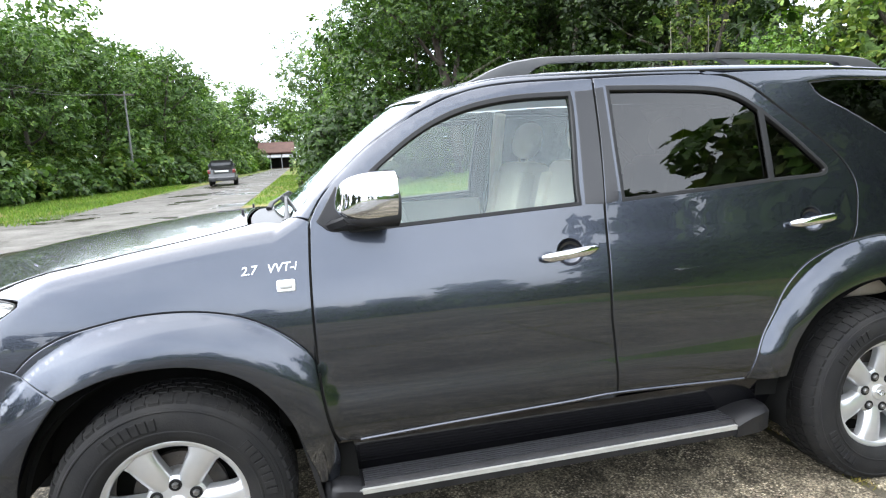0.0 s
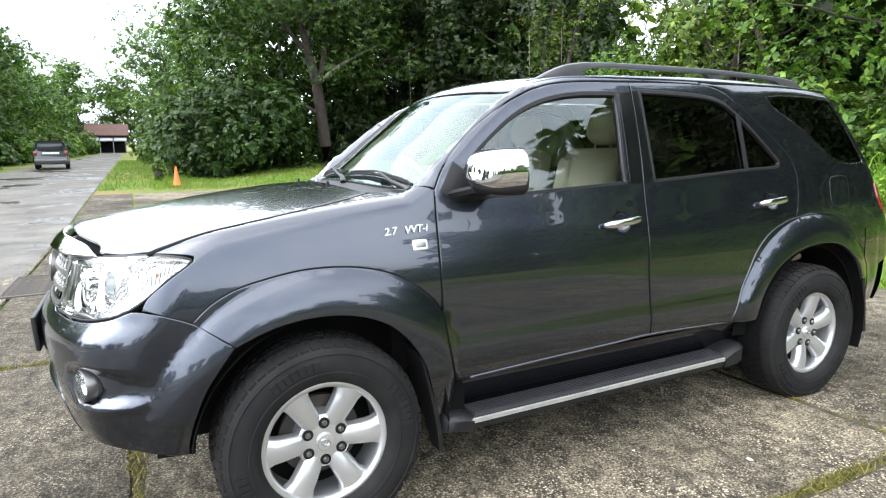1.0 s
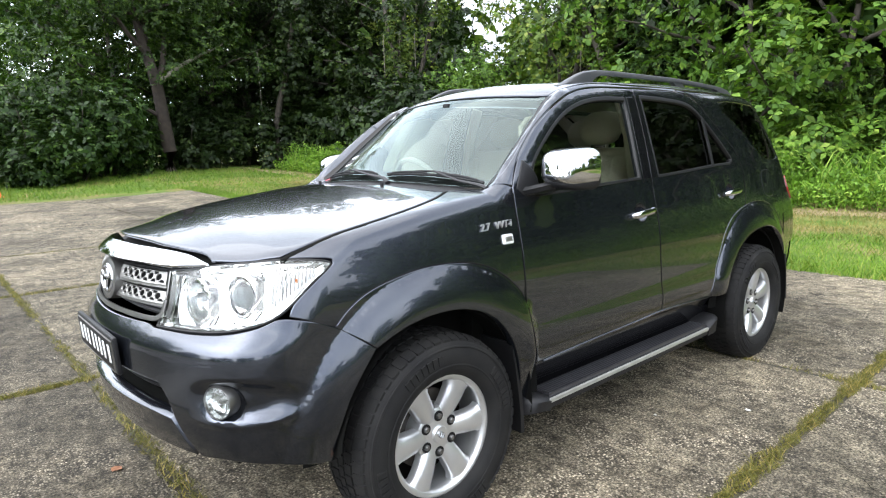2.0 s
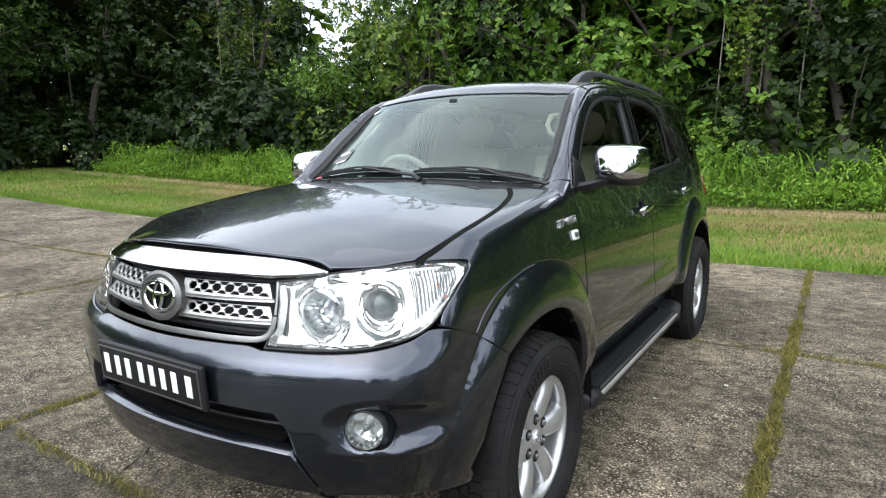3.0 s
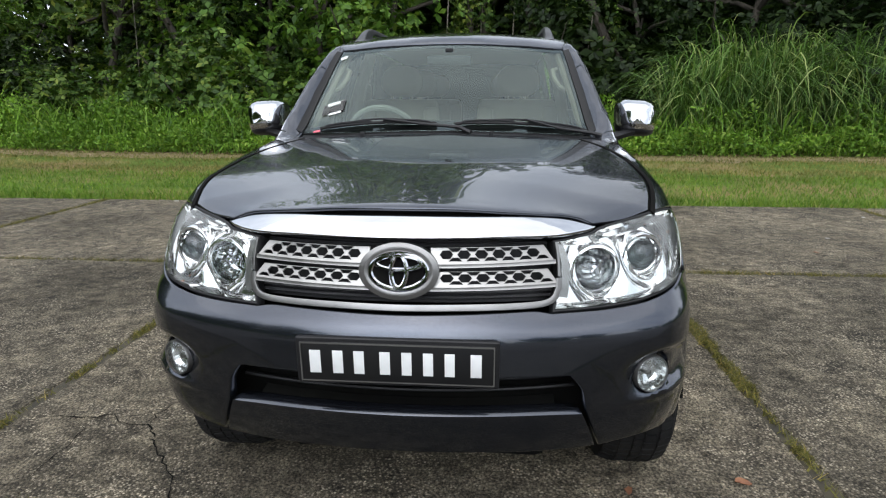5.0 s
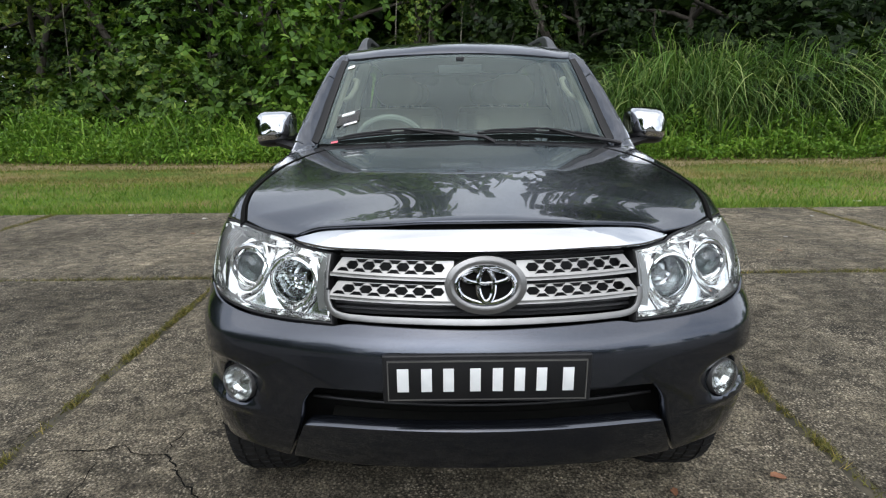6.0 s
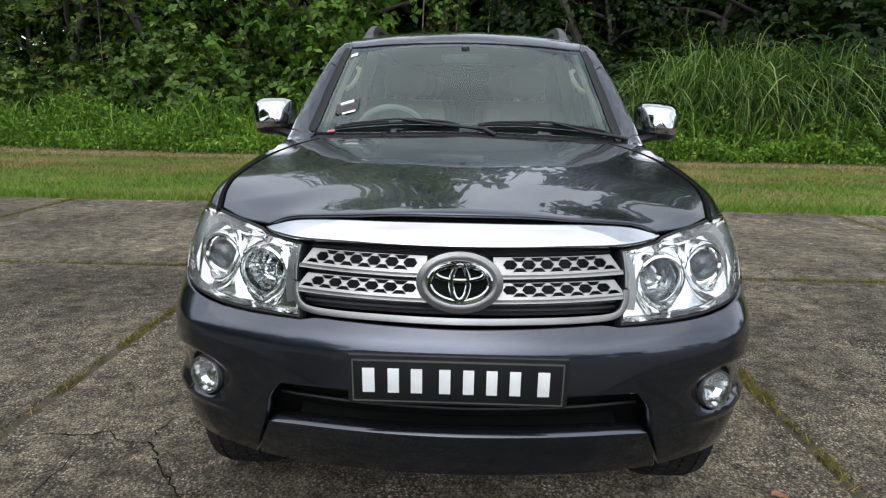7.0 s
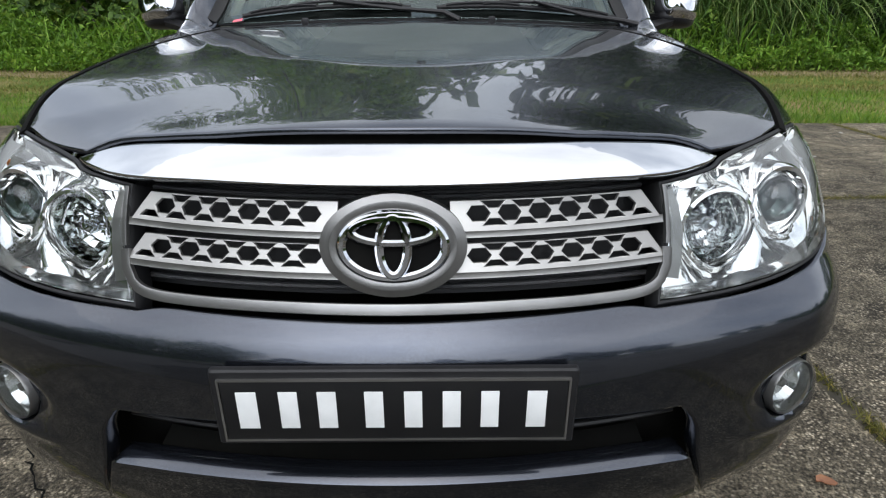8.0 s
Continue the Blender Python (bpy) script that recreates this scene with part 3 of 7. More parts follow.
def skinned(name, outline, mapper, mat, parent, label="", holes=(), sgn=-1, spacing=0.035, k=(1.0, 1.0), gap=0.0025, depth=0.02,
            lift=0.0, round_edge=0.004, warp=None, extra=None, bent=False):
    """A panel of the skin inside an outline, with rounded and turned-in edges, as one mesh with smooth normals."""
    rings = [inset(outline, gap + round_edge, k)] + [inset(h, -round_edge, k) for h in holes]
    rims = [inset(outline, gap, k)] + list(holes)
    uv, tri = fill(rings, spacing, k, extra)

    def place(q):
        p, nrm = skin(*mapper(q[:, 0], q[:, 1], sgn))
        off = lift + (warp(q) if warp else 0.0)
        return p + nrm * np.reshape(off, (-1, 1)), nrm
    P, N = place(uv)
    if bent:
        face = np.cross(P[tri[:, 1]] - P[tri[:, 0]], P[tri[:, 2]] - P[tri[:, 0]])
        face *= np.sign(np.sum(face * N[tri[:, 0]], axis=1))[:, None]
        N = np.zeros_like(P)
        for c in range(3):
            np.add.at(N, tri[:, c], face)
        N /= np.maximum(np.linalg.norm(N, axis=1), 1e-12)[:, None]
    V, F, NN, at = [P], [tuple(t) for t in tri], [N], len(P)
    lookup = {}
    for i, q in enumerate(uv):
        lookup[(round(q[0] * k[0], 5), round(q[1] * k[1], 5))] = i
    for a, b in zip(rings, rims):
        pb, nb = place(b)
        idx = []
        for q in a:
            key = (round(q[0] * k[0], 5), round(q[1] * k[1], 5))
            j = lookup.get(key)
            if j is None:
                j = int(np.argmin(np.linalg.norm((uv - q) * np.array(k), axis=1)))
            idx.append(j)
        out = pb - P[idx]
        out -= nb * np.sum(out * nb, axis=1)[:, None]
        out /= np.maximum(np.linalg.norm(out, axis=1), 1e-9)[:, None]
        V += [pb - nb * round_edge * 0.4, pb - nb * depth]
        NN += [nb * 0.6 + out * 0.8, out]
        n = len(a)
        for j in range(n):
            h = (j + 1) % n
            for q in ((idx[j], idx[h], at + h), (idx[j], at + h, at + j), (at + j, at + h, at + n + h), (at + j, at + n + h, at + n + j)):
                if len(set(q)) == 3:
                    F.append(q)
        at += 2 * n
    V, NN, F = np.concatenate(V), np.concatenate(NN), np.array(F)
    fn = np.cross(V[F[:, 1]] - V[F[:, 0]], V[F[:, 2]] - V[F[:, 0]])
    turn = np.sum(fn * NN[F].mean(1), axis=1) < 0
    F[turn] = F[turn][:, ::-1]
    good = np.linalg.norm(fn, axis=1) > 1e-12
    me = fast_mesh(name, V, F[good])
    me.polygons.foreach_set("use_smooth", np.ones(len(me.polygons), bool))
    NN /= np.maximum(np.linalg.norm(NN, axis=1), 1e-9)[:, None]
    me.normals_split_custom_set_from_vertices([tuple(q) for q in NN])
    me.materials.append(mat)
    ob = new(name, me)
    ob.parent = parent
    if label:
        ob["label"] = label
    return ob


def strip(name, line, mapper, mat, parent, width, proud, sgn=-1, label="", closed=False, k=(1.0, 1.0)):
    """A slim moulding laid on the skin along a line."""
    line = np.asarray(line) * np.array(k)
    d = np.gradient(line, axis=0)
    nrm = np.stack([-d[:, 1], d[:, 0]], 1) / np.maximum(np.linalg.norm(d, axis=1), 1e-9)[:, None]
    rings = []
    prof = [(-0.5, -0.006), (-0.5, proud * 0.5), (-0.3, proud), (0.3, proud), (0.5, proud * 0.5), (0.5, -0.006)]
    cols = []
    for o, h in prof:
        q = (line + nrm * o * width) / np.array(k)
        p, nn = skin(*mapper(q[:, 0], q[:, 1], sgn))
        cols.append(p + nn * h)
    rings = [[c[i] for c in cols] for i in range(len(line))]
    if closed:
        rings.append(rings[0])
    return make(name, loft(rings, caps=not closed), mat, parent, label, angle=50)


# ---- the grey car ----
car = tagged(new("suv"), "dark grey metallic suv with chrome grille bar parked on concrete", "car")


def sides(points):
    return [(*side_v(p[0], p[1]), *p[2:]) for p in points]


def tops(points):
    return [(*top_v(p[0], p[1]), *p[2:]) for p in points]


DOOR_TOP = [(0.49, 1.237), (0.525, 1.30), (0.588, 1.372), (0.70, 1.468), (0.832, 1.553), (0.955, 1.615), (1.083, 1.659), (1.26, 1.684), (1.48, 1.692), (1.586, 1.695)]
B_GAP = [(1.573, 1.456), (1.553, 1.219), (1.543, 1.047), (1.536, 0.823), (1.545, 0.685), (1.549, 0.525)]
FRONT_GAP = [(0.53, 0.495), (0.502, 0.58), (0.484, 0.705), (0.477, 0.897), (0.48, 1.08)]
REAR_TOP = [(1.84, 1.702), (2.06, 1.70), (2.18, 1.683), (2.29, 1.626), (2.418, 1.518), (2.55, 1.409), (2.635, 1.313), (2.668, 1.221)]
REAR_FLARE_LINE = [(2.597, 1.005), (2.483, 0.979), (2.375, 0.934), (2.281, 0.855), (2.216, 0.750), (2.156, 0.644), (2.125, 0.555), (2.102, 0.503)]
FRONT_FLARE_LINE = [(-0.409, 0.849), (-0.353, 0.899), (-0.27, 0.942), (-0.156, 0.970), (-0.04, 0.986), (0.093, 0.984), (0.212, 0.964), (0.297, 0.933), (0.381, 0.882), (0.448, 0.821)]
FRONT_ARCH = [(0.43, 0.42), (0.424, 0.463), (0.39, 0.578), (0.343, 0.665), (0.279, 0.738), (0.196, 0.79), (0.079, 0.823), (-0.038, 0.828), (-0.137, 0.816), (-0.221, 0.790)]
REAR_ARCH = [(2.262, 0.50), (2.296, 0.63), (2.394, 0.755), (2.554, 0.832), (2.753, 0.860), (2.949, 0.838), (3.10, 0.763), (3.19, 0.66), (3.235, 0.53)]
HOOD_GAP = [(-0.518, 0.700), (-0.42, 0.722), (-0.30, 0.731), (-0.10, 0.718), (0.05, 0.69), (0.18, 0.645), (0.285, 0.585)]

FRONT_DOOR = spline(sides([(0.49, 1.237, 1)] + DOOR_TOP[1:-1] + [(1.586, 1.695, 1)] + B_GAP[:-1] + [(1.549, 0.525, 1), (1.35, 0.515), (0.93, 0.500), (0.60, 0.482, 1)] + FRONT_GAP))
REAR_DOOR = spline(sides([(1.586, 1.695, 1)] + REAR_TOP + [(2.633, 1.066), (2.597, 1.005, 1)] + REAR_FLARE_LINE[1:-1] + [(2.102, 0.503, 1), (1.549, 0.525, 1)] + B_GAP[-2::-1]))
FRONT_WINDOW = spline(sides([(0.572, 1.222, 1), (0.612, 1.285), (0.68, 1.366), (0.814, 1.472), (0.91, 1.534), (1.015, 1.582), (1.135, 1.615), (1.28, 1.634), (1.484, 1.640, 1), (1.487, 1.59), (1.462, 1.315), (1.460, 1.226, 1), (1.19, 1.215), (0.80, 1.198), (0.63, 1.192, 1)]), 0.015)
REAR_WINDOW = spline(sides([(1.637, 1.657, 1), (1.894, 1.651), (2.10, 1.637), (2.207, 1.606), (2.294, 1.545), (2.401, 1.45), (2.496, 1.355), (2.545, 1.298), (2.525, 1.274), (2.46, 1.268), (2.277, 1.262), (1.956, 1.244), (1.628, 1.228, 1), (1.63, 1.454)]), 0.015)
FENDER = spline(tops([(-0.518, 0.700, 1)] + HOOD_GAP[1:-1] + [(0.285, 0.585, 1), (0.34, 0.60)]) + [(*top_v(0.395, 0.66), 1)]
                + sides([(0.49, 1.237, 1)] + FRONT_GAP[:0:-1][:3] + [(0.476, 0.84), (0.472, 0.785, 1)] + FRONT_FLARE_LINE[:0:-1] + [(-0.409, 0.849, 1), (-0.47, 0.872), (-0.551, 0.904, 1), (-0.533, 0.937), (-0.464, 0.994), (-0.388, 1.047), (-0.388, 1.060), (-0.42, 1.0655), (-0.47, 1.069)]), 0.02)
FLARE_F = spline(sides([(-0.409, 0.849, 1)] + FRONT_FLARE_LINE[1:] + [(0.472, 0.785, 1), (0.481, 0.70), (0.498, 0.58), (0.522, 0.49), (0.530, 0.42), (0.522, 0.362, 1)] + [(0.452, 0.352, 1), (0.446, 0.40)] + FRONT_ARCH[1:] + [(-0.286, 0.762, 1)]), 0.018)
FLARE_R = spline(sides([(2.102, 0.503, 1)] + REAR_FLARE_LINE[-2:0:-1] + [(2.597, 1.005), (2.77, 1.020), (2.99, 0.991), (3.15, 0.91), (3.27, 0.78), (3.34, 0.63), (3.36, 0.50, 1), (3.235, 0.50, 1)] + REAR_ARCH[-2:0:-1] + [(2.262, 0.503, 1)]), 0.02)
QUARTER = spline(sides([(2.06, 1.702, 1), (2.18, 1.683)] + REAR_TOP[3:] + [(2.633, 1.066), (2.60, 1.006, 1), (2.77, 1.020), (2.99, 0.991), (3.15, 0.91), (3.27, 0.78), (3.33, 0.66, 1), (3.50, 0.67), (3.60, 0.70, 1), (3.575, 0.95), (3.50, 1.16, 1), (3.43, 1.28), (3.30, 1.50), (3.17, 1.672, 1)])
                 + tops([(3.0, 0.60), (2.6, 0.615), (2.3, 0.618)]), 0.025)
QUARTER_GLASS = spline(sides([(2.55, 1.652, 1), (2.70, 1.662), (3.0, 1.655), (3.14, 1.638), (3.20, 1.57), (3.30, 1.40), (3.37, 1.285, 1), (3.20, 1.280), (3.05, 1.315), (2.86, 1.440), (2.70, 1.535), (2.585, 1.60)]), 0.02)
FRAME_LINE = spline(sides([(0.49, 1.237, 1)] + DOOR_TOP[1:] + [(1.84, 1.702), (2.06, 1.702, 1)])
                    + tops([(2.06, 0.618, 1), (1.6, 0.612), (1.3, 0.605), (1.12, 0.598), (1.03, 0.590), (0.97, 0.578), (0.815, 0.602), (0.62, 0.637), (0.47, 0.660), (0.40, 0.668, 1)]), 0.02)

def arch_crease(cx, radii, a0, a1):
    """Points along the soft edge where a wheel-arch flare leaves the side."""
    out = []
    for R in radii:
        for a in np.linspace(radians(a0), radians(a1), 90):
            out.append(side_v(cx + R * math.cos(a), 0.365 + R * math.sin(a)))
    return np.array(out)


CREASE_F = arch_crease(0.02, (0.630, 0.616, 0.600), 20, 160)
CREASE_R = arch_crease(2.75, (0.660, 0.646, 0.632), 10, 170)
for s in (-1, 1):
    here = dict(sgn=s)
    fender = skinned("front_fender", FENDER, from_axis, PAINT, car, spacing=0.018, extra=CREASE_F, gap=0.0015, **here)
    skinned("wheel_arch_flare", FLARE_F, from_axis, PAINT, car, spacing=0.014, extra=CREASE_F, depth=0.05, gap=0.0005, round_edge=0.003, **here)
    skinned("wheel_arch_flare", FLARE_R, from_axis, PAINT, car, spacing=0.016, extra=CREASE_R, depth=0.05, gap=0.0005, round_edge=0.003, **here)
    skinned("roof_side_frame", FRAME_LINE, from_axis, PAINT, car, spacing=0.03, **here)
    quarter = skinned("quarter_panel", QUARTER, from_axis, PAINT, car, holes=[QUARTER_GLASS], extra=CREASE_R, **here)
    skinned("quarter_window", QUARTER_GLASS, from_axis, GLASS_TINT, quarter, "dark tinted glass", gap=0.001, depth=0.004, lift=-0.002, round_edge=0.002, spacing=0.06, **here)
    for what, line, win, pane, tone in (("front_door", FRONT_DOOR, FRONT_WINDOW, GLASS_DOOR, "clear green-grey glass"), ("rear_door", REAR_DOOR, REAR_WINDOW, GLASS_TINT, "dark tinted glass")):
        hx, hz = (1.395, 1.062) if what == "front_door" else (2.43, 1.104)
        dip = np.array([np.array(side_v(hx, hz)) + 0.050 * np.array([math.cos(q), 0.92 * math.sin(q)]) for q in np.linspace(0, 2 * math.pi, 33)[:-1]])
        door = skinned(what, line, from_axis, PAINT, car, holes=[win, dip], spacing=0.026, extra=CREASE_R if what == "rear_door" else None, **here)
        rings = []
        for t, dep in ((1.0, 0.0), (0.96, 0.006), (0.86, 0.013), (0.65, 0.020), (0.35, 0.024), (0.02, 0.025)):
            u = dip.mean(0) + (dip - dip.mean(0)) * t
            p, nn = skin(*from_axis(u[:, 0], u[:, 1], s))
            rings.append(p - nn * dep)
        make("handle_recess", loft(rings, caps=False), PAINT, door, angle=60)
        # the black-taped frame round the window
        seal = inset(win, 0.010)
        skinned("window_seal", win, from_axis, TRIM, door, "black rubber window seal", holes=[seal], gap=-0.003, depth=0.03, lift=0.001, round_edge=0.002, spacing=0.2, **here)
        skinned("window", seal, from_axis, pane, door, tone, gap=0.0, depth=0.003, lift=-0.014, round_edge=0.002, spacing=0.06, **here)
    # window dividers, pillar tape, door handles
    for tape in ([(1.503, 1.642, 1), (1.578, 1.646, 1), (1.566, 1.40), (1.552, 1.222, 1), (1.478, 1.226, 1), (1.482, 1.32), (1.495, 1.50)], [(1.588, 1.652, 1), (1.622, 1.655, 1), (1.616, 1.45), (1.613, 1.232, 1), (1.560, 1.222, 1), (1.574, 1.40)]):
        skinned("pillar_tape", spline(sides(tape), 0.03), from_axis, GLOSSBLACK, car, "black tape on the door pillar", gap=0.0, depth=0.001, lift=0.0012, round_edge=0.001, spacing=0.05, **here)
    for name, pts in (("door_shut_line", [(1.584, 1.675)] + B_GAP), ("door_shut_line", [(0.487, 1.215)] + FRONT_GAP[::-1]), ("door_shut_line", REAR_TOP[3:] + [(2.633, 1.066), (2.604, 1.012)])):
        strip(name, spline(sides(pts), 0.03, closed=False), from_axis, VOID, car, 0.0065, 0.0004, s, "dark gap between door panels")
    bar = spline([side_v(2.289, 1.552), side_v(2.277, 1.262)], 0.03, closed=False)
    strip("window_divider", bar, from_axis, TRIM, door, 0.026, 0.001, s, "black window divider bar")
    for front, (hx, hz) in ((True, (1.385, 1.062)), (False, (2.42, 1.103))):
        p, nn = skin(*from_axis(*(np.array([q]) for q in side_v(hx, hz)), s))
        tilt = Matrix.Translation(Vector(p[0])) @ pose(0, 0, 0, 0 if s < 0 else 0, -2.5 if front else -1.5, 0)
        rings = []
        for q in np.linspace(-1, 1, 15):
            r = 0.0135 * (1 - 0.55 * abs(q) ** 6)
            out = 0.040 - 0.020 * abs(q) ** 4
            rings.append([(q * 0.108, s * (out + r * 0.8 * math.cos(a)), 0.006 * q + r * 1.25 * math.sin(a)) for a in np.linspace(0, 2 * math.pi, 13)[:-1]])
        make("door_handle", moved(loft(rings), tilt), CHROME, car, "chrome pull handle")
    # turn lamp on the fender
    p, nn = skin(*from_axis(*(np.array([q]) for q in side_v(0.40, 1.037)), s))
    lamp = block((-0.030, -0.004, -0.020), (0.030, 0.010, 0.020), 0.009, 3)
    turnm = Vector((0, 1, 0)).rotation_difference(Vector(nn[0])).to_matrix().to_4x4()
    side_lamp = make("side_turn_lamp", moved(lamp, Matrix.Translation(Vector(p[0])) @ turnm), WHITE, car, "white side turn lamp with chrome rim")
    make("lamp_face", moved(block((-0.020, 0.008, -0.010), (0.020, 0.0115, 0.010), 0.003), Matrix.Translation(Vector(p[0])) @ turnm), SATIN, side_lamp)
    # fuel flap on the left rear corner is drawn by its gap
    if s < 0:
        ring = spline(sides([(2.985, 1.205), (3.10, 1.212), (3.155, 1.19), (3.135, 1.06), (3.10, 1.035), (2.985, 1.045), (2.955, 1.07), (2.97, 1.19)]), 0.02)
        skinned("fuel_flap", ring, from_axis, PAINT, quarter, sgn=s, lift=0.0015, gap=0.0, depth=0.004, spacing=0.05)
        strip("flap_gap", np.concatenate([ring, ring[:1]]), from_axis, TRIM, quarter, 0.004, 0.0008, s)

# bonnet, screen, roof
def both(points):
    """An outline given for one side, closed over the middle line."""
    return list(points) + [(p[0], -p[1], *p[2:]) for p in reversed(points) if abs(p[1]) > 1e-6]


BONNET = spline(both([(-0.781, 0.0), (-0.748, 0.25), (-0.715, 0.35), (-0.695, 0.40), (-0.672, 0.45), (-0.666, 0.475), (-0.668, 0.515, 1), (-0.59, 0.624), (-0.518, 0.700, 1)] + HOOD_GAP[1:-1] + [(0.285, 0.585, 1), (0.275, 0.50), (0.262, 0.30), (0.258, 0.0)]), 0.025)
def ridge(q):
    """Slightly raised centre of the bonnet."""
    return 0.010 * smoothstep((0.50 - np.abs(q[:, 1])) / 0.10) * smoothstep((0.30 - q[:, 0]) / 0.25) * smoothstep((q[:, 0] + 0.80) / 0.35)


bonnet = skinned("bonnet", BONNET, from_below, PAINT, car, sgn=1, spacing=0.02, depth=0.010, warp=ridge, gap=0.006, round_edge=0.004)
for s in (-1, 1):
    # black strips put the shade of the bonnet's side gap onto the skin
    strip("bonnet_edge_shade", spline([(-0.518, 0.700)] + HOOD_GAP[1:] , 0.03, closed=False), from_below, VOID, car, 0.034, -0.007, s, "black strip painting the shade under the bonnet edge")
    shut = [(p[0], p[1] + 0.007) for p in HOOD_GAP]
    strip("bonnet_shut_line", spline(shut, 0.03, closed=False), from_below, VOID, car, 0.013, 0.0014, s, "black strip painting the shaded shut line beside the bonnet")
SCREEN = spline(both([(0.345, 0.0), (0.355, 0.25), (0.395, 0.50), (0.455, 0.652, 1), (0.62, 0.628), (0.815, 0.593), (0.955, 0.569, 1), (0.925, 0.50), (0.875, 0.25), (0.86, 0.0)]), 0.03)
BAND = inset(SCREEN, 0.013)
BAND[:, 0] = np.maximum(BAND[:, 0], 0.424 + 0.17 * BAND[:, 1] ** 2)
skinned("windscreen", SCREEN, from_below, GLASS_CLEAR, car, "clear windscreen with a blue shade band", sgn=1, spacing=0.05, gap=0.001, depth=0.004, lift=-0.003, round_edge=0.002)
skinned("windscreen_border", SCREEN, from_below, TRIM, car, "black painted border of the windscreen", holes=[BAND], sgn=1, spacing=0.3, gap=0.0, depth=0.004, lift=-0.009, round_edge=0.001)
ROOF = spline(both([(0.868, 0.0), (0.885, 0.25), (0.935, 0.50), (0.962, 0.570, 1), (1.03, 0.587), (1.12, 0.596), (1.3, 0.603), (1.6, 0.610), (2.06, 0.616), (2.6, 0.612), (3.0, 0.597), (3.17, 0.575, 1), (3.24, 0.40), (3.27, 0.0)]), 0.035)
skinned("roof", ROOF, from_below, PAINT, car, sgn=1, spacing=0.05)
for s in (-1, 1):
    cover = spline([(0.39, 0.672, 1), (0.455, 0.655), (0.62, 0.631), (0.815, 0.596), (0.955, 0.572), (1.03, 0.585, 1), (1.00, 0.63), (0.90, 0.655), (0.75, 0.69), (0.62, 0.715), (0.52, 0.742), (0.47, 0.750, 1), (0.43, 0.72)], 0.02)
    skinned("windscreen_pillar", cover, from_below, PAINT, car, sgn=s, spacing=0.02, gap=0.0, depth=0.02, lift=-0.0015, round_edge=0.003)
for s in (-1, 1):
    line = np.array([(x, float(SCREEN_EDGE(np.array(x))) + 0.014) for x in np.linspace(0.46, 0.95, 18)])
    strip("screen_trim", line, from_below, TRIM, car, 0.028, 0.002, s, "black trim beside the windscreen")
COWL = spline(both([(0.262, 0.0), (0.266, 0.30), (0.282, 0.50), (0.29, 0.585), (0.34, 0.605), (0.39, 0.655, 1), (0.448, 0.648, 1), (0.395, 0.50), (0.357, 0.25), (0.347, 0.0)]), 0.03)
skinned("cowl_panel", COWL, from_below, BLACK, car, sgn=1, spacing=0.05, lift=-0.012, gap=0.0)

# front: bumper, lip, fog lamps
PK = (0.0155, 1.0)
def front_line(points):
    return list(points) + [(-p[0], p[1], *p[2:]) for p in reversed(points) if abs(p[0]) > 1e-6]


BUMPER = spline(front_line([(0, 0.856), (10.3, 0.858), (18.0, 0.860), (22.0, 0.860), (24.5, 0.853, 1), (35.1, 0.853), (41.9, 0.861), (48.1, 0.881), (51.2, 0.902), (53.3, 0.901, 1), (57, 0.885), (61.5, 0.849), (65.8, 0.803), (69.2, 0.764, 1), (66.0, 0.69), (63.2, 0.61), (60.8, 0.50), (59.3, 0.412, 1), (51, 0.43), (43, 0.447), (34, 0.432, 1), (29.8, 0.57), (28.9, 0.63), (26.6, 0.682, 1), (14, 0.690), (0, 0.692)]), 0.9)
FOG = [(44.4, 0.690), (45.6, 0.648), (44.6, 0.608), (41.6, 0.598), (38.8, 0.606), (37.6, 0.646), (38.4, 0.690), (41.4, 0.704)]
FOGS = [spline([(q * p[0], p[1], *p[2:]) for p in FOG], 0.7) for q in (1, -1)]
def fog_scoop(u):
    """A dent that runs outwards past each fog lamp, with a swelling ledge below it."""
    a, z = np.abs(u[:, 0]), u[:, 1]
    r = np.hypot((a - 43.5) / np.where(a > 43.5, 11.0, 8.0), (z - 0.662) / np.where(z > 0.662, 0.062, 0.070))
    ledge = np.exp(-((z - 0.588 - 0.0012 * (a - 41)) / 0.013) ** 2) * smoothstep((a - 33) / 7) * smoothstep((56 - a) / 6)
    return -0.024 * smoothstep((1.18 - r) / 0.62) + 0.009 * ledge


crease = []
for R in (0.628, 0.612, 0.598):
    for z in np.arange(0.43, 0.90, 0.007):
        x = 0.02 - math.sqrt(R * R - (z - 0.365) ** 2)
        a = math.degrees(math.atan2(float(half_width(np.array(x), np.array(z))), 0.05 - x))
        crease += [(a, z), (-a, z)]
bumper = skinned("front_bumper", BUMPER, from_pole, PAINT, car, "grey painted bumper with a wide lower intake", holes=FOGS, sgn=-1, k=PK, extra=np.array(crease), spacing=0.011, depth=0.035, gap=0.003, warp=fog_scoop, bent=True)
LIP = spline(front_line([(0, 0.586), (14, 0.584), (24, 0.578), (29.4, 0.570, 1), (33.6, 0.436, 1), (24, 0.440), (12, 0.448), (0, 0.450)]), 0.9)
skinned("bumper_lip", LIP, from_pole, PAINT, car, sgn=-1, k=PK, spacing=0.03, depth=0.05, lift=0.002, gap=0.004, round_edge=0.002)
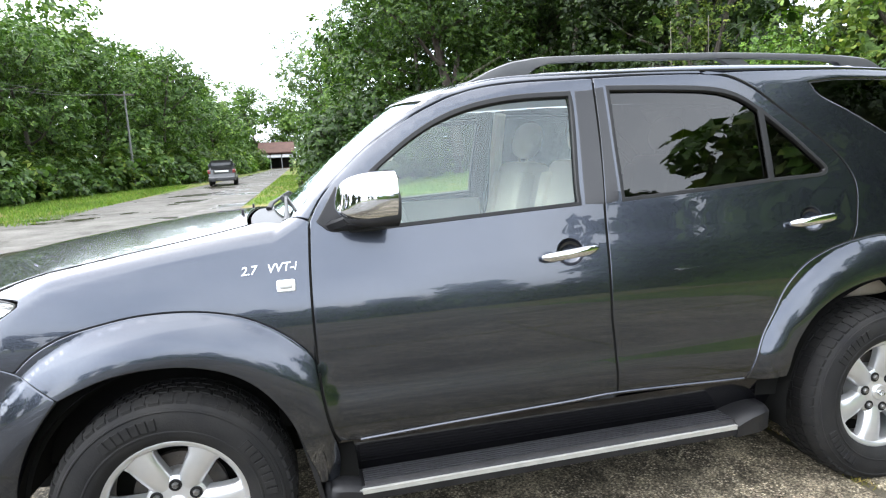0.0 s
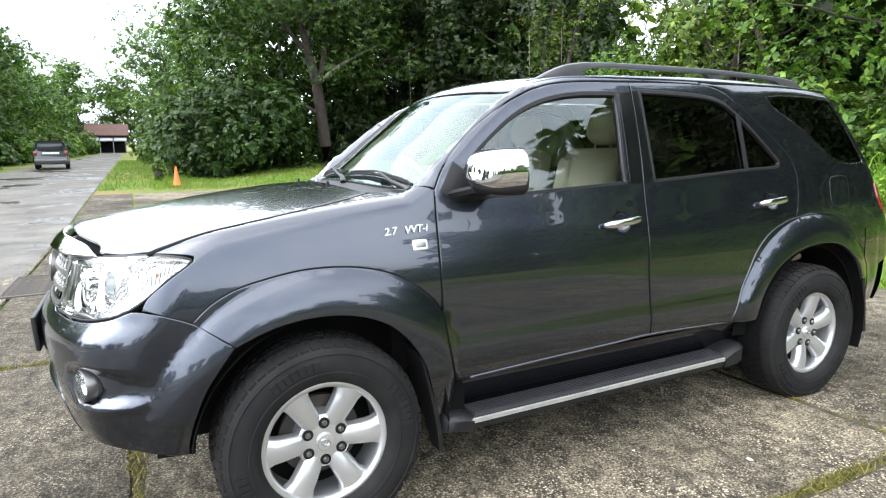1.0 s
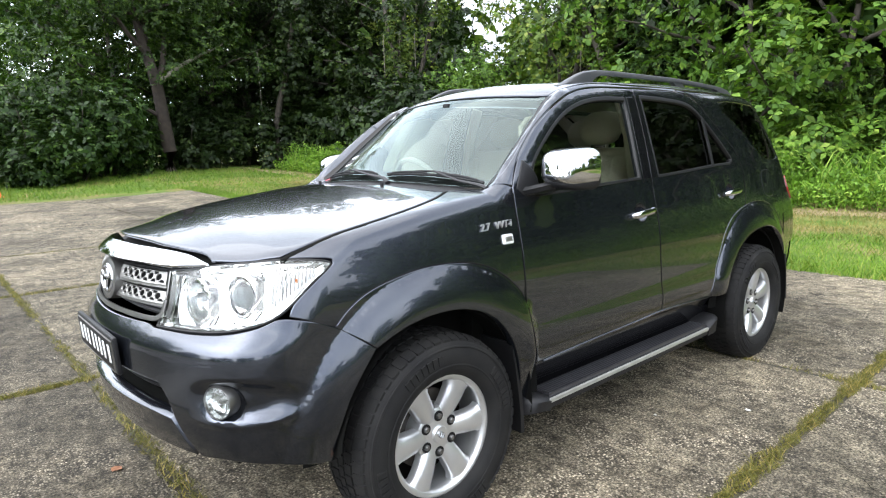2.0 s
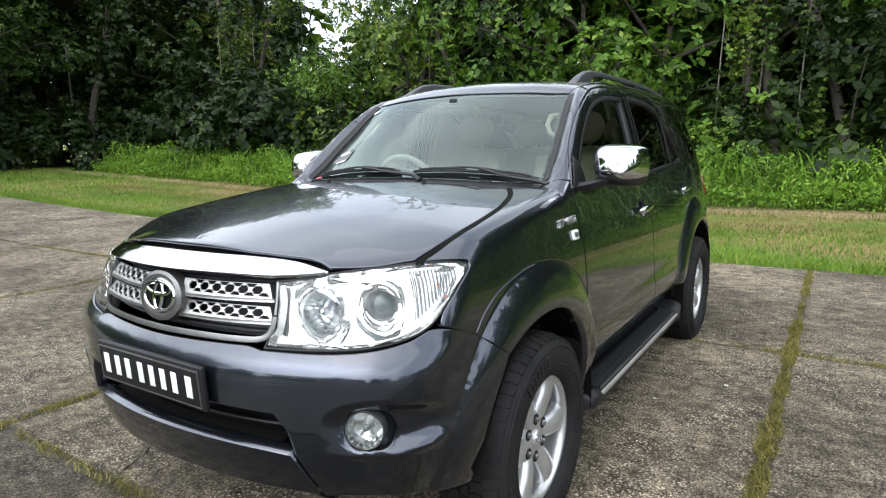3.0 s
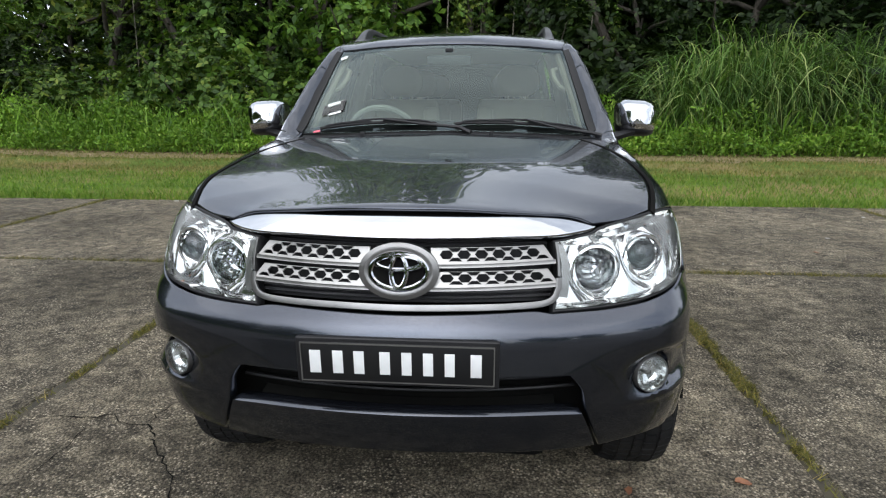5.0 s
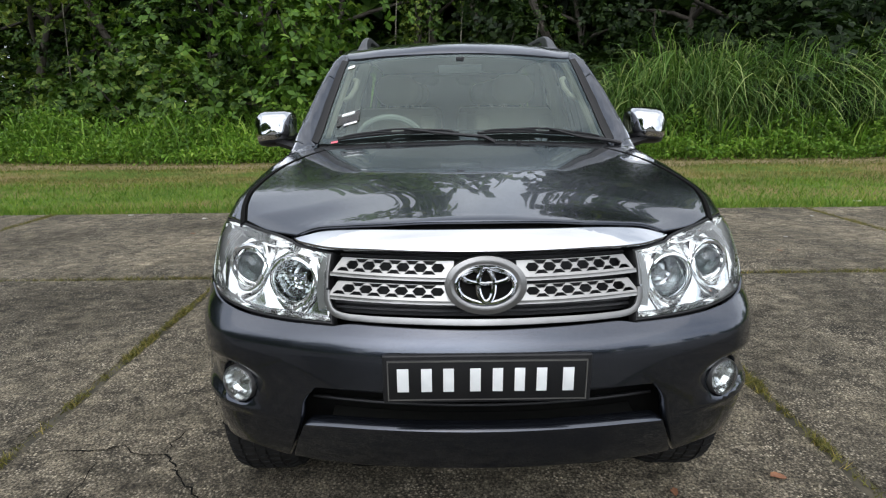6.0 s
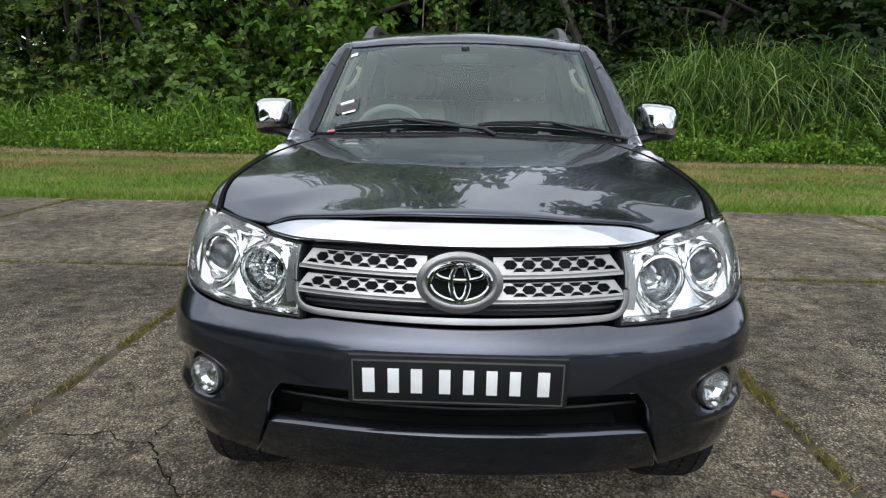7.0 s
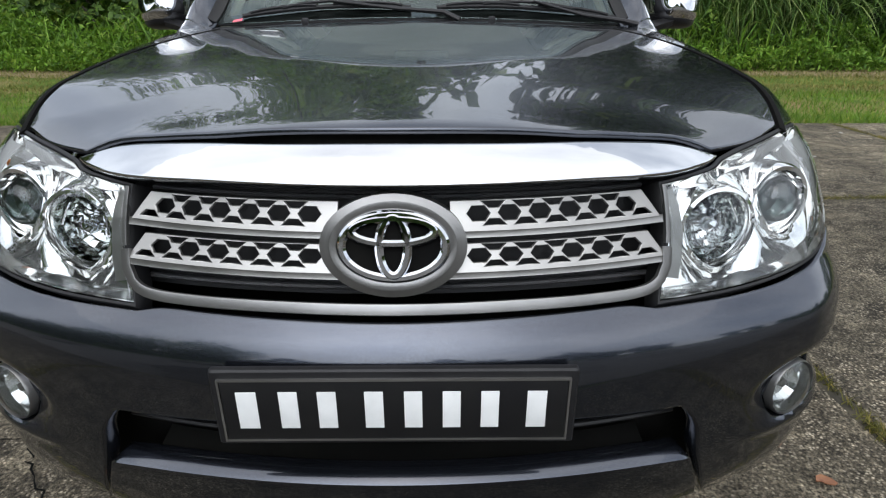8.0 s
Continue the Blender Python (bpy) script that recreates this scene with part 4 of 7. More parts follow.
for q, hole in zip((1, -1), FOGS):
    centre = np.array([41.2 * q, 0.650])
    rings = []
    for t, dep in ((1.0, 0.0), (0.99, 0.004), (0.96, 0.010), (0.90, 0.014), (0.5, 0.018), (0.02, 0.018)):
        u = centre + (hole - centre) * t
        p, nn = skin(*from_pole(u[:, 0], u[:, 1], -1))
        rings.append(p + nn * (fog_scoop(u) - dep)[:, None])
    make("fog_lamp_recess", loft(rings, caps=False), PAINT, bumper, angle=60)
    p, nn = skin(*from_pole(np.array([40.7 * q]), np.array([0.650]), -1))
    m = Matrix.Translation(Vector(p[0] - nn[0] * 0.031)) @ Vector((0, 1, 0)).rotation_difference(Vector((-0.90, -0.42 * q, 0.03))).to_matrix().to_4x4()
    fog = make("fog_lamp", moved(lathe([(0.053, -0.02), (0.053, 0.024), (0.051, 0.028), (0.0495, 0.022)], 36), m), GREYSATIN, car, "round clear fog lamp")
    make("reflector", moved(lathe([(0.0495, 0.022), (0.045, 0.008), (0.032, -0.004), (0.014, -0.010), (0.001, -0.010)], 22), m), FLUTED, fog, smooth=False)
    make("bulb_shield", moved(lathe([(0.001, 0.012), (0.008, 0.010), (0.010, 0.0), (0.010, -0.012)], 20), m), SATIN, fog)
    make("lens", moved(lathe([(0.0495, 0.024), (0.040, 0.031), (0.022, 0.035), (0.001, 0.036)], 36), m), LENS, fog)
# near-black sheets behind the bumper's opening: the intake's shade as colour
def ribbon(z0, z1, depth, a1, n=33):
    """A band set back behind the skin."""
    a = np.linspace(-a1, a1, n)
    rows = []
    for z in (z0, z1):
        p, nn = skin(*from_pole(a, 0 * a + z, -1))
        rows.append(p + np.array([depth, 0, 0]))
    return rows


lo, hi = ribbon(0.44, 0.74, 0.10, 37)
make("intake_shade", loft([lo, hi], closed=False), VOID, bumper, smooth=False)
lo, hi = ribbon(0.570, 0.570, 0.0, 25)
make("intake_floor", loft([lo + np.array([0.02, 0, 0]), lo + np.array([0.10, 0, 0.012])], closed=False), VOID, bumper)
for z in (0.622, 0.655):
    a = np.linspace(-28, 28, 25)
    p, nn = skin(*from_pole(a, 0 * a + z, -1))
    make("intake_slat", tube(p + np.array([0.075, 0, 0]), 0.008, 8, 0.7), TRIM, bumper)

# headlamps
LAMP = [(26.4, 1.028, 1), (30.5, 1.034), (34.2, 1.040), (36.1, 1.047), (44.4, 1.058), (51.8, 1.067), (58.8, 1.061), (61.0, 1.047), (57.2, 0.994), (53.6, 0.937), (51.4, 0.909), (48.1, 0.886), (41.9, 0.866), (35.1, 0.858), (24.9, 0.856, 1), (26.2, 0.909), (26.9, 0.97)]
for q in (1, -1):
    outline = spline([(q * p[0], p[1], *p[2:]) for p in LAMP], 0.7)
    lens = skinned("headlight", outline, from_pole, LENS, car, "large clear headlight with two round reflectors", sgn=-1, k=PK, gap=0.003, depth=0.012, lift=0.001, spacing=0.03)
    skinned("housing_edge", inset(outline, -0.0025, PK), from_pole, TRIM, lens, holes=[inset(outline, 0.0015, PK)], sgn=-1, k=PK, gap=0.0, depth=0.04, lift=-0.002, round_edge=0.001, spacing=0.3)
    # chromed housing: a stepped wall, then a plateau pierced for the two lamps
    rings = []
    for d, dep in ((0.003, 0.004), (0.005, 0.016), (0.012, 0.024), (0.016, 0.030)):
        u = inset(outline, d, PK)
        p, nn = skin(*from_pole(u[:, 0], u[:, 1], -1))
        rings.append(p - nn * dep)
    tub = make("reflector_tub", loft(rings, caps=False), REFLECT, lens, "bright chromed lamp housing")
    spots = ((33.9, 0.950, 0.062, "bowl"), (43.9, 0.974, 0.056, "projector"))
    cuts = [np.array([(q * (a + (r + 0.002) / 0.0155 * (0.86 if kind == "bowl" else 0.78) * math.cos(w)), z + (r + 0.002) * math.sin(w)) for w in np.linspace(0, 2 * math.pi, 41)[:-1]]) for a, z, r, kind in spots]

    def swell(u):
        """The plateau dips between and round the lamps."""
        out = np.full(len(u), 0.012)
        for a, z, r, kind in spots:
            d = np.hypot((np.abs(u[:, 0]) - a) * 0.0155 / 0.82, u[:, 1] - z)
            out -= 0.016 * smoothstep((r + 0.045 - d) / 0.040) - 0.010 * smoothstep((r + 0.012 - d) / 0.010)
        return out
    skinned("lamp_plateau", inset(outline, 0.014, PK), from_pole, REFLECT, tub, holes=cuts, sgn=-1, k=PK, gap=0.0, depth=0.004, lift=-0.036, round_edge=0.001, spacing=0.009, warp=swell, bent=True)
    fin = spline([(q * 27.3, 1.018), (q * 27.9, 0.975), (q * 27.6, 0.925), (q * 27.0, 0.885)], 0.01, closed=False)
    strip("housing_fin", fin, from_pole, SATIN, tub, 0.020, -0.014, -1, "grey moulded fin at the inner edge", k=PK)
    for a, z, r, kind in spots:
        p, nn = skin(*from_pole(np.array([a * q]), np.array([z]), -1))
        aim = Vector((-0.975, -0.20 * q, 0.02)) if kind == "bowl" else Vector((-0.95, -0.30 * q, 0.02))
        m = Matrix.Translation(Vector(p[0] - nn[0] * 0.030)) @ Vector((0, 1, 0)).rotation_difference(aim).to_matrix().to_4x4()
        if kind == "bowl":
            ring = make("lamp_ring", moved(lathe([(r + 0.010, -0.04), (r + 0.010, 0.002), (r + 0.007, 0.008), (r + 0.001, 0.010), (r - 0.003, 0.004), (r - 0.004, -0.004)], 56), m), REFLECT, lens)
            prof = [(r - 0.004, -0.004), (r * 0.90, -0.020), (r * 0.78, -0.034), (r * 0.60, -0.046), (r * 0.40, -0.054), (r * 0.2, -0.058), (0.001, -0.059)]
            make("lamp_bowl", moved(lathe(prof, 26), m), BOWL, ring, "deep mirrored bowl", smooth=False)
            shield = cat(lathe([(0.001, 0.000), (0.010, -0.003), (0.0125, -0.012), (0.0115, -0.056)], 24), block((-0.026, -0.052, -0.004), (0.026, -0.024, 0.004), 0.002), block((-0.028, -0.052, -0.020), (-0.020, -0.022, 0.020), 0.003))
            make("bulb_cap", moved(shield, m), CHROME, ring)
        else:
            ring = make("lamp_ring", moved(lathe([(r + 0.010, -0.040), (r + 0.010, 0.000), (r + 0.006, 0.007), (r - 0.001, 0.006), (r - 0.004, -0.006), (r - 0.008, -0.008), (r - 0.011, 0.000), (0.042, -0.002), (0.0405, -0.012)], 56), m), REFLECT, lens)
            make("projector_lens", moved(lathe([(0.041, -0.012), (0.040, 0.004), (0.034, 0.016), (0.021, 0.024), (0.001, 0.027)], 40), m), BULB, ring, "glass ball of the projector lamp")
            make("projector_body", moved(lathe([(0.041, -0.012), (0.03, -0.026), (0.001, -0.030)], 32), m), GREYSATIN, ring)
    # corner turn lamp: ribbed lens with amber bulb
    for j, a in enumerate(np.linspace(49.8, 57.8, 12)):
        zz = np.linspace(0.945 + (a - 51) * 0.0105, 1.052, 6)
        p, nn = skin(*from_pole(np.full(6, a * q), zz, -1))
        make("turn_lamp_rib", tube(p - nn * 0.008, 0.0022, 6), GREYSATIN, lens)
    p, nn = skin(*from_pole(np.array([54.6 * q]), np.array([1.012]), -1))
    make("turn_bulb", moved(lathe([(0.001, -0.010), (0.006, -0.008), (0.007, 0.0), (0.006, 0.008), (0.001, 0.010)], 16, "Z"), Matrix.Translation(Vector(p[0] - nn[0] * 0.028))), AMBER, lens, "amber turn bulb")

# grille: chrome bar, surround, two mesh slats, badge
BAR = spline(front_line([(0, 1.098), (16.8, 1.091), (25, 1.081), (30, 1.071), (33.5, 1.058), (35.6, 1.050, 1), (33.0, 1.043), (26.4, 1.036), (16, 1.042), (0, 1.045)]), 0.8)
def belly(q):
    """The bar leans back: its lower edge stands furthest out."""
    up = np.clip((q[:, 1] - 1.040) / 0.058, 0, 1)
    return 0.002 + 0.026 * (1 - up) ** 1.15 * (1 - (np.abs(q[:, 0]) / 36) ** 4)


grille = skinned("grille_bar", BAR, from_pole, CHROME, car, "broad chrome bar above the grille", sgn=-1, k=PK, spacing=0.010, depth=0.035, gap=0.0, round_edge=0.003, warp=belly, bent=True)
U_LINE = [(26.4, 0.935), (26.2, 0.910), (25.5, 0.888), (24.0, 0.8745), (20, 0.870), (10.3, 0.869), (0, 0.868)]
u_path = spline([(p[0], p[1]) for p in U_LINE] + [(-p[0], p[1]) for p in U_LINE[-2::-1]], 0.8, closed=False)
strip("grille_surround", u_path, from_pole, GREYSATIN, grille, 0.015, 0.002, -1, "satin grey lower grille frame", k=PK)
for q in (1, -1):
    side_line = spline([(q * 26.7, 1.026), (q * 26.7, 0.985), (q * 26.5, 0.940)], 0.01, closed=False)
    strip("grille_side", side_line, from_pole, GREYSATIN, grille, 0.007, 0.001, -1, k=PK)
# near-black band set back below the bonnet lip, painting the gap's shade
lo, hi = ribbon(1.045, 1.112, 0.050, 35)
make("bonnet_gap_shade", loft([lo, hi], closed=False), VOID, grille, smooth=False)
lo, hi = ribbon(0.86, 1.05, 0.075, 29)
make("grille_back", loft([lo, hi], closed=False), BLACK, grille, smooth=False)
for z in (0.880, 0.893, 0.906, 0.962, 1.016, 1.028):
    a = np.linspace(-25, 25, 21)
    p, nn = skin(*from_pole(a, 0 * a + z, -1))
    make("inner_slat", tube(p + np.array([0.05, 0, 0]), 0.006, 6, 0.6), RAILGREY, grille)
HEX = [(0.5, 0.0), (0.27, 0.5), (-0.27, 0.5), (-0.5, 0.0), (-0.27, -0.5), (0.27, -0.5)]
for q in (1, -1):
    for z0, z1, a_in, a_out in ((0.970, 1.022, 5.2, 25.9), (0.911, 0.960, 5.2, 26.2)):
        za = z0 + 0.015
        tall = z1 - za
        outer = spline([(q * a_in, z1, 1), (q * (a_out - 1.2), z1 + 0.001, 1), (q * a_out, za - 0.004, 1), (q * 14, za - 0.006), (q * a_in, za - 0.006, 1)], 0.7)
        n = 6
        first, wide = a_in + 1.9, (a_out - 2.6 - a_in - 1.9) / (n - 0.5)
        holes = []
        zc = (za + z1) / 2
        for i in range(n):
            mid = first + wide * (i + 0.25)
            holes.append(np.array([(q * (mid + wide * 0.76 * hx), zc + tall * 0.56 * hz) for hx, hz in HEX]))
            for up in (1, -1):
                mm = mid + wide * 0.5
                if i == n - 1 and up > 0:
                    continue
                holes.append(np.array([(q * (mm + wide * wx), zc + up * tall * hz) for wx, hz in ((0.38, 0.45), (0.165, 0.205), (-0.165, 0.205), (-0.38, 0.45))]))

        def lean(u, z0=za, z1=z1):
            return -0.001 - 0.013 * (u[:, 1] - z0) / (z1 - z0)
        slat = skinned("grille_slat", outer, from_pole, SATIN, grille, "satin silver slat pierced with a honeycomb row", holes=holes, sgn=-1, k=PK, gap=0.0, depth=0.006, round_edge=0.0010, spacing=0.2, warp=lean, bent=True)
        fold = np.array([(q * t, z0 + 0.0055 + 0.002 * (t / 25) ** 2) for t in np.linspace(a_in - 0.4, a_out + 0.3, 14)])
        strip("slat_lip", fold, from_pole, SATIN, slat, 0.011, -0.001, -1, k=PK)


def oval(rx, rz, width, n=56, x=0.0, shift=0.0):
    """An oval ring facing ahead."""
    rings = []
    for k in range(n + 1):
        a = 2 * math.pi * k / n
        c = Vector((x, rx * math.cos(a), shift + rz * math.sin(a)))
        out = Vector((0, math.cos(a) / rx, math.sin(a) / rz)).normalized()
        rings.append([c + out * (width * u) + Vector((-w, 0, 0)) for u, w in ((-0.5, -0.004), (-0.5, 0.001), (-0.22, 0.0045), (0.22, 0.0045), (0.5, 0.001), (0.5, -0.004))])
    return loft(rings, caps=False)


bm_ = Matrix.Translation((-0.856, 0, 0.964)) @ Matrix.Rotation(radians(9), 4, "Y")
badge = make("grille_badge", moved(cat(oval(0.091, 0.061, 0.026, x=0.004), moved(lathe([(0.104, 0.04), (0.104, 0.002), (0.09, -0.002)], 48, "X"), Matrix.Diagonal((1, 1, 0.715, 1)))), bm_), GREYSATIN, grille, "oval badge with plain chrome ovals")
make("badge_ground", moved(([(0.004, 0.086 * math.cos(a), 0.057 * math.sin(a)) for a in np.linspace(0, 2 * math.pi, 49)[:-1]], [tuple(range(48))]), bm_), VOID, badge)
make("badge_oval", moved(oval(0.073, 0.046, 0.013, x=-0.001), bm_), CHROME, badge)
make("badge_oval", moved(oval(0.020, 0.042, 0.013, x=-0.003), bm_), CHROME, badge)
make("badge_oval", moved(oval(0.058, 0.018, 0.012, x=-0.003, shift=0.022), bm_), CHROME, badge)

# number plate: characters are plain bars
pm = Matrix.Translation((-0.912, 0, 0.738)) @ Matrix.Rotation(radians(-3.5), 4, "Y")
plate = make("number_plate", moved(block((-0.004, -0.262, -0.066), (0.012, 0.262, 0.066), 0.007, 3), pm), BLACK, car, "black number plate in a grey frame, white bars")
make("plate_face", moved(block((-0.0075, -0.246, -0.053), (-0.003, 0.246, 0.050), 0.001), pm), TRIM, plate)
make("plate_rim", moved(cat(block((-0.0085, -0.250, 0.050), (-0.002, 0.250, 0.053)), block((-0.0085, -0.250, -0.056), (-0.002, 0.250, -0.053)), block((-0.0085, -0.250, -0.053), (-0.002, -0.247, 0.050)), block((-0.0085, 0.247, -0.053), (-0.002, 0.250, 0.050))), pm), SATIN, plate)
for y0, w in ((0.235, 0.052), (0.174, 0.048), (0.119, 0.048), (0.052, 0.048), (-0.005, 0.046), (-0.060, 0.046), (-0.115, 0.046), (-0.180, 0.050)):
    make("plate_bar", moved(block((-0.0084, y0 - w * 0.74, -0.032), (-0.0065, y0 - w * 0.18, 0.032), 0.0006), pm), WHITE, plate)

# wheels
def wheel_parts():
    w, r = 0.132, 0.373
    prof = [(0.222, -0.085), (0.236, -0.118), (0.262, -0.130), (0.300, -0.131), (0.332, -0.126), (0.352, -0.116), (0.364, -0.102), (r, -0.085), (r, 0.085), (0.364, 0.102), (0.352, 0.116), (0.32, 0.13), (0.262, 0.130), (0.236, 0.118), (0.222, 0.085)]
    tyre = lathe(prof, 96)
    blocks = []
    n = 56
    for k in range(n):
        a0 = 2 * math.pi * k / n
        for y0, y1, sh in ((-0.112, -0.070, 0.0), (-0.060, -0.022, 0.5), (-0.014, 0.014, 0.0), (0.022, 0.060, 0.5), (0.070, 0.112, 0.0)):
            ring = []
            for y in (y0, y1):
                for t in (0.06, 0.80):
                    a = a0 + (t + sh + y * 1.2) * 2 * math.pi / n
                    low = 0.0 if abs(y) < 0.1 else 0.014
                    for rr in (r - 0.006 - low, r + 0.006 - low):
                        ring.append((rr * math.cos(a), y, rr * math.sin(a)))
            blocks.append((ring, [(0, 1, 3, 2), (4, 6, 7, 5), (0, 4, 5, 1), (2, 3, 7, 6), (1, 5, 7, 3)]))
    bands = cat(lathe([(0.268, -0.1305), (0.270, -0.1325), (0.274, -0.1325), (0.276, -0.131)], 96), lathe([(0.334, -0.1255), (0.337, -0.128), (0.341, -0.1265), (0.343, -0.122)], 96))
    # raised bars where the sidewall carries worn lettering
    bars = []
    for c0, count in ((0.62, 8), (2.2, 7), (3.75, 8), (5.35, 7)):
        for k in range(count):
            a = c0 + 0.085 * k
            b = block((-0.010, -0.1350, -0.018), (0.010, -0.128, 0.018), 0.001, 1)
            bars.append(moved(b, Matrix.Rotation(-a, 4, "Y") @ Matrix.Translation((0.303, 0, 0)) @ Matrix.Rotation(radians(90), 4, "Y")))
    rim = lathe([(0.215, 0.085), (0.215, -0.02), (0.208, -0.06), (0.206, -0.086), (0.214, -0.098), (0.224, -0.101), (0.231, -0.098), (0.232, -0.088), (0.224, -0.082)], 72)
    spokes = []
    for k in range(6):
        rings = []
        for t in np.linspace(0, 1, 11):
            rad = 0.062 + (0.212 - 0.062) * t
            wide = 0.034 + 0.018 * t + 0.012 * smoothstep((t - 0.78) / 0.22) + 0.004 * (1 - t) ** 2
            out = -0.066 - 0.020 * math.sin(min(t * 1.1, 1.0) * math.pi * 0.60)
            prof2 = [(-1.0, 0.040), (-0.98, 0.016), (-0.84, 0.003), (-0.45, -0.004), (0.0, -0.006), (0.45, -0.004), (0.84, 0.003), (0.98, 0.016), (1.0, 0.040)]
            rings.append([(rad, out + h, float(wide) * u) for u, h in prof2])
        spokes.append(moved(loft(rings), Matrix.Rotation(2 * math.pi * k / 6 + radians(30), 4, "Y")))
    hub = lathe([(0.104, 0.0), (0.103, -0.054), (0.099, -0.065), (0.090, -0.0705), (0.050, -0.0725), (0.034, -0.073), (0.001, -0.073)], 60)
    cap = lathe([(0.033, -0.060), (0.033, -0.078), (0.029, -0.083), (0.001, -0.084)], 36)
    mark = moved(cat(oval(0.017, 0.011, 0.003), oval(0.006, 0.011, 0.003)), Matrix.Translation((0, -0.0845, 0)) @ Matrix.Rotation(radians(90), 4, "Z"))
    nut = lathe([(0.0115, -0.045), (0.0115, -0.078), (0.008, -0.083), (0.001, -0.083)], 6)
    well = cat(lathe([(0.0205, -0.060), (0.0200, -0.0745), (0.0180, -0.0748), (0.0170, -0.0730)], 24), lathe([(0.0170, -0.0730), (0.001, -0.0728)], 24))
    brake = cat(lathe([(0.150, 0.0), (0.150, 0.02), (0.05, 0.02)], 48), lathe([(0.150, 0.0), (0.06, -0.002), (0.06, -0.04)], 48))
    back = disc(0.214, 0.045, 48)
    return tyre, cat(*blocks), bands, cat(*bars), rim, spokes, hub, cap, mark, nut, well, brake, back


WP = wheel_parts()
first = None
for (wx, s) in ((0.0, -1), (2.75, -1), (0.0, 1), (2.75, 1)):
    m = Matrix.Translation((wx, s * 0.765, HUB_Z)) @ Matrix.Rotation(radians(0 if s < 0 else 180), 4, "Z") @ Matrix.Rotation(radians({0.0: 30, 2.75: 12}[wx]), 4, "Y")
    if first is None:
        rim = make("wheel", WP[4], ALLOY, car, "silver six-spoke alloy wheel with a black tyre", angle=45)
        rim.matrix_basis = m
        kids = [make("tyre", WP[0], RUBBER, rim, "black all-terrain tyre with worn sidewall marks", angle=60), tagged(make("tread", WP[1], RUBBER, rim), kind="stuff"), make("sidewall_rib", WP[2], RUBBER, rim),
                tagged(make("sidewall_lettering", WP[3], RUBBER, rim), kind="stuff")]
        kids += [make("spoke", q, ALLOY, rim, angle=48) for q in WP[5]]
        # the disc behind the spokes is near-black in place of the shade there
        kids += [make("hub", WP[6], ALLOY, rim), make("centre_cap", WP[7], ALLOY, rim), make("cap_mark", WP[8], CHROME, rim), make("brake_disc", WP[11], IRON, rim), make("wheel_back_shade", WP[12], VOID, rim)]
        for k in range(6):
            q = Matrix.Rotation(2 * math.pi * k / 6, 4, "Y") @ Matrix.Translation((0.0695, 0, 0))
            kids.append(make("lug_nut", moved(WP[9], q), GREYSATIN, rim))
            # black disc on the hub face paints the shade of a nut's recess
            kids.append(make("nut_well_shade", moved(WP[10], q), TRIM, rim))
        first = rim
    else:
        rim = again(first, car, m)
        for kid in kids:
            again(kid, rim)

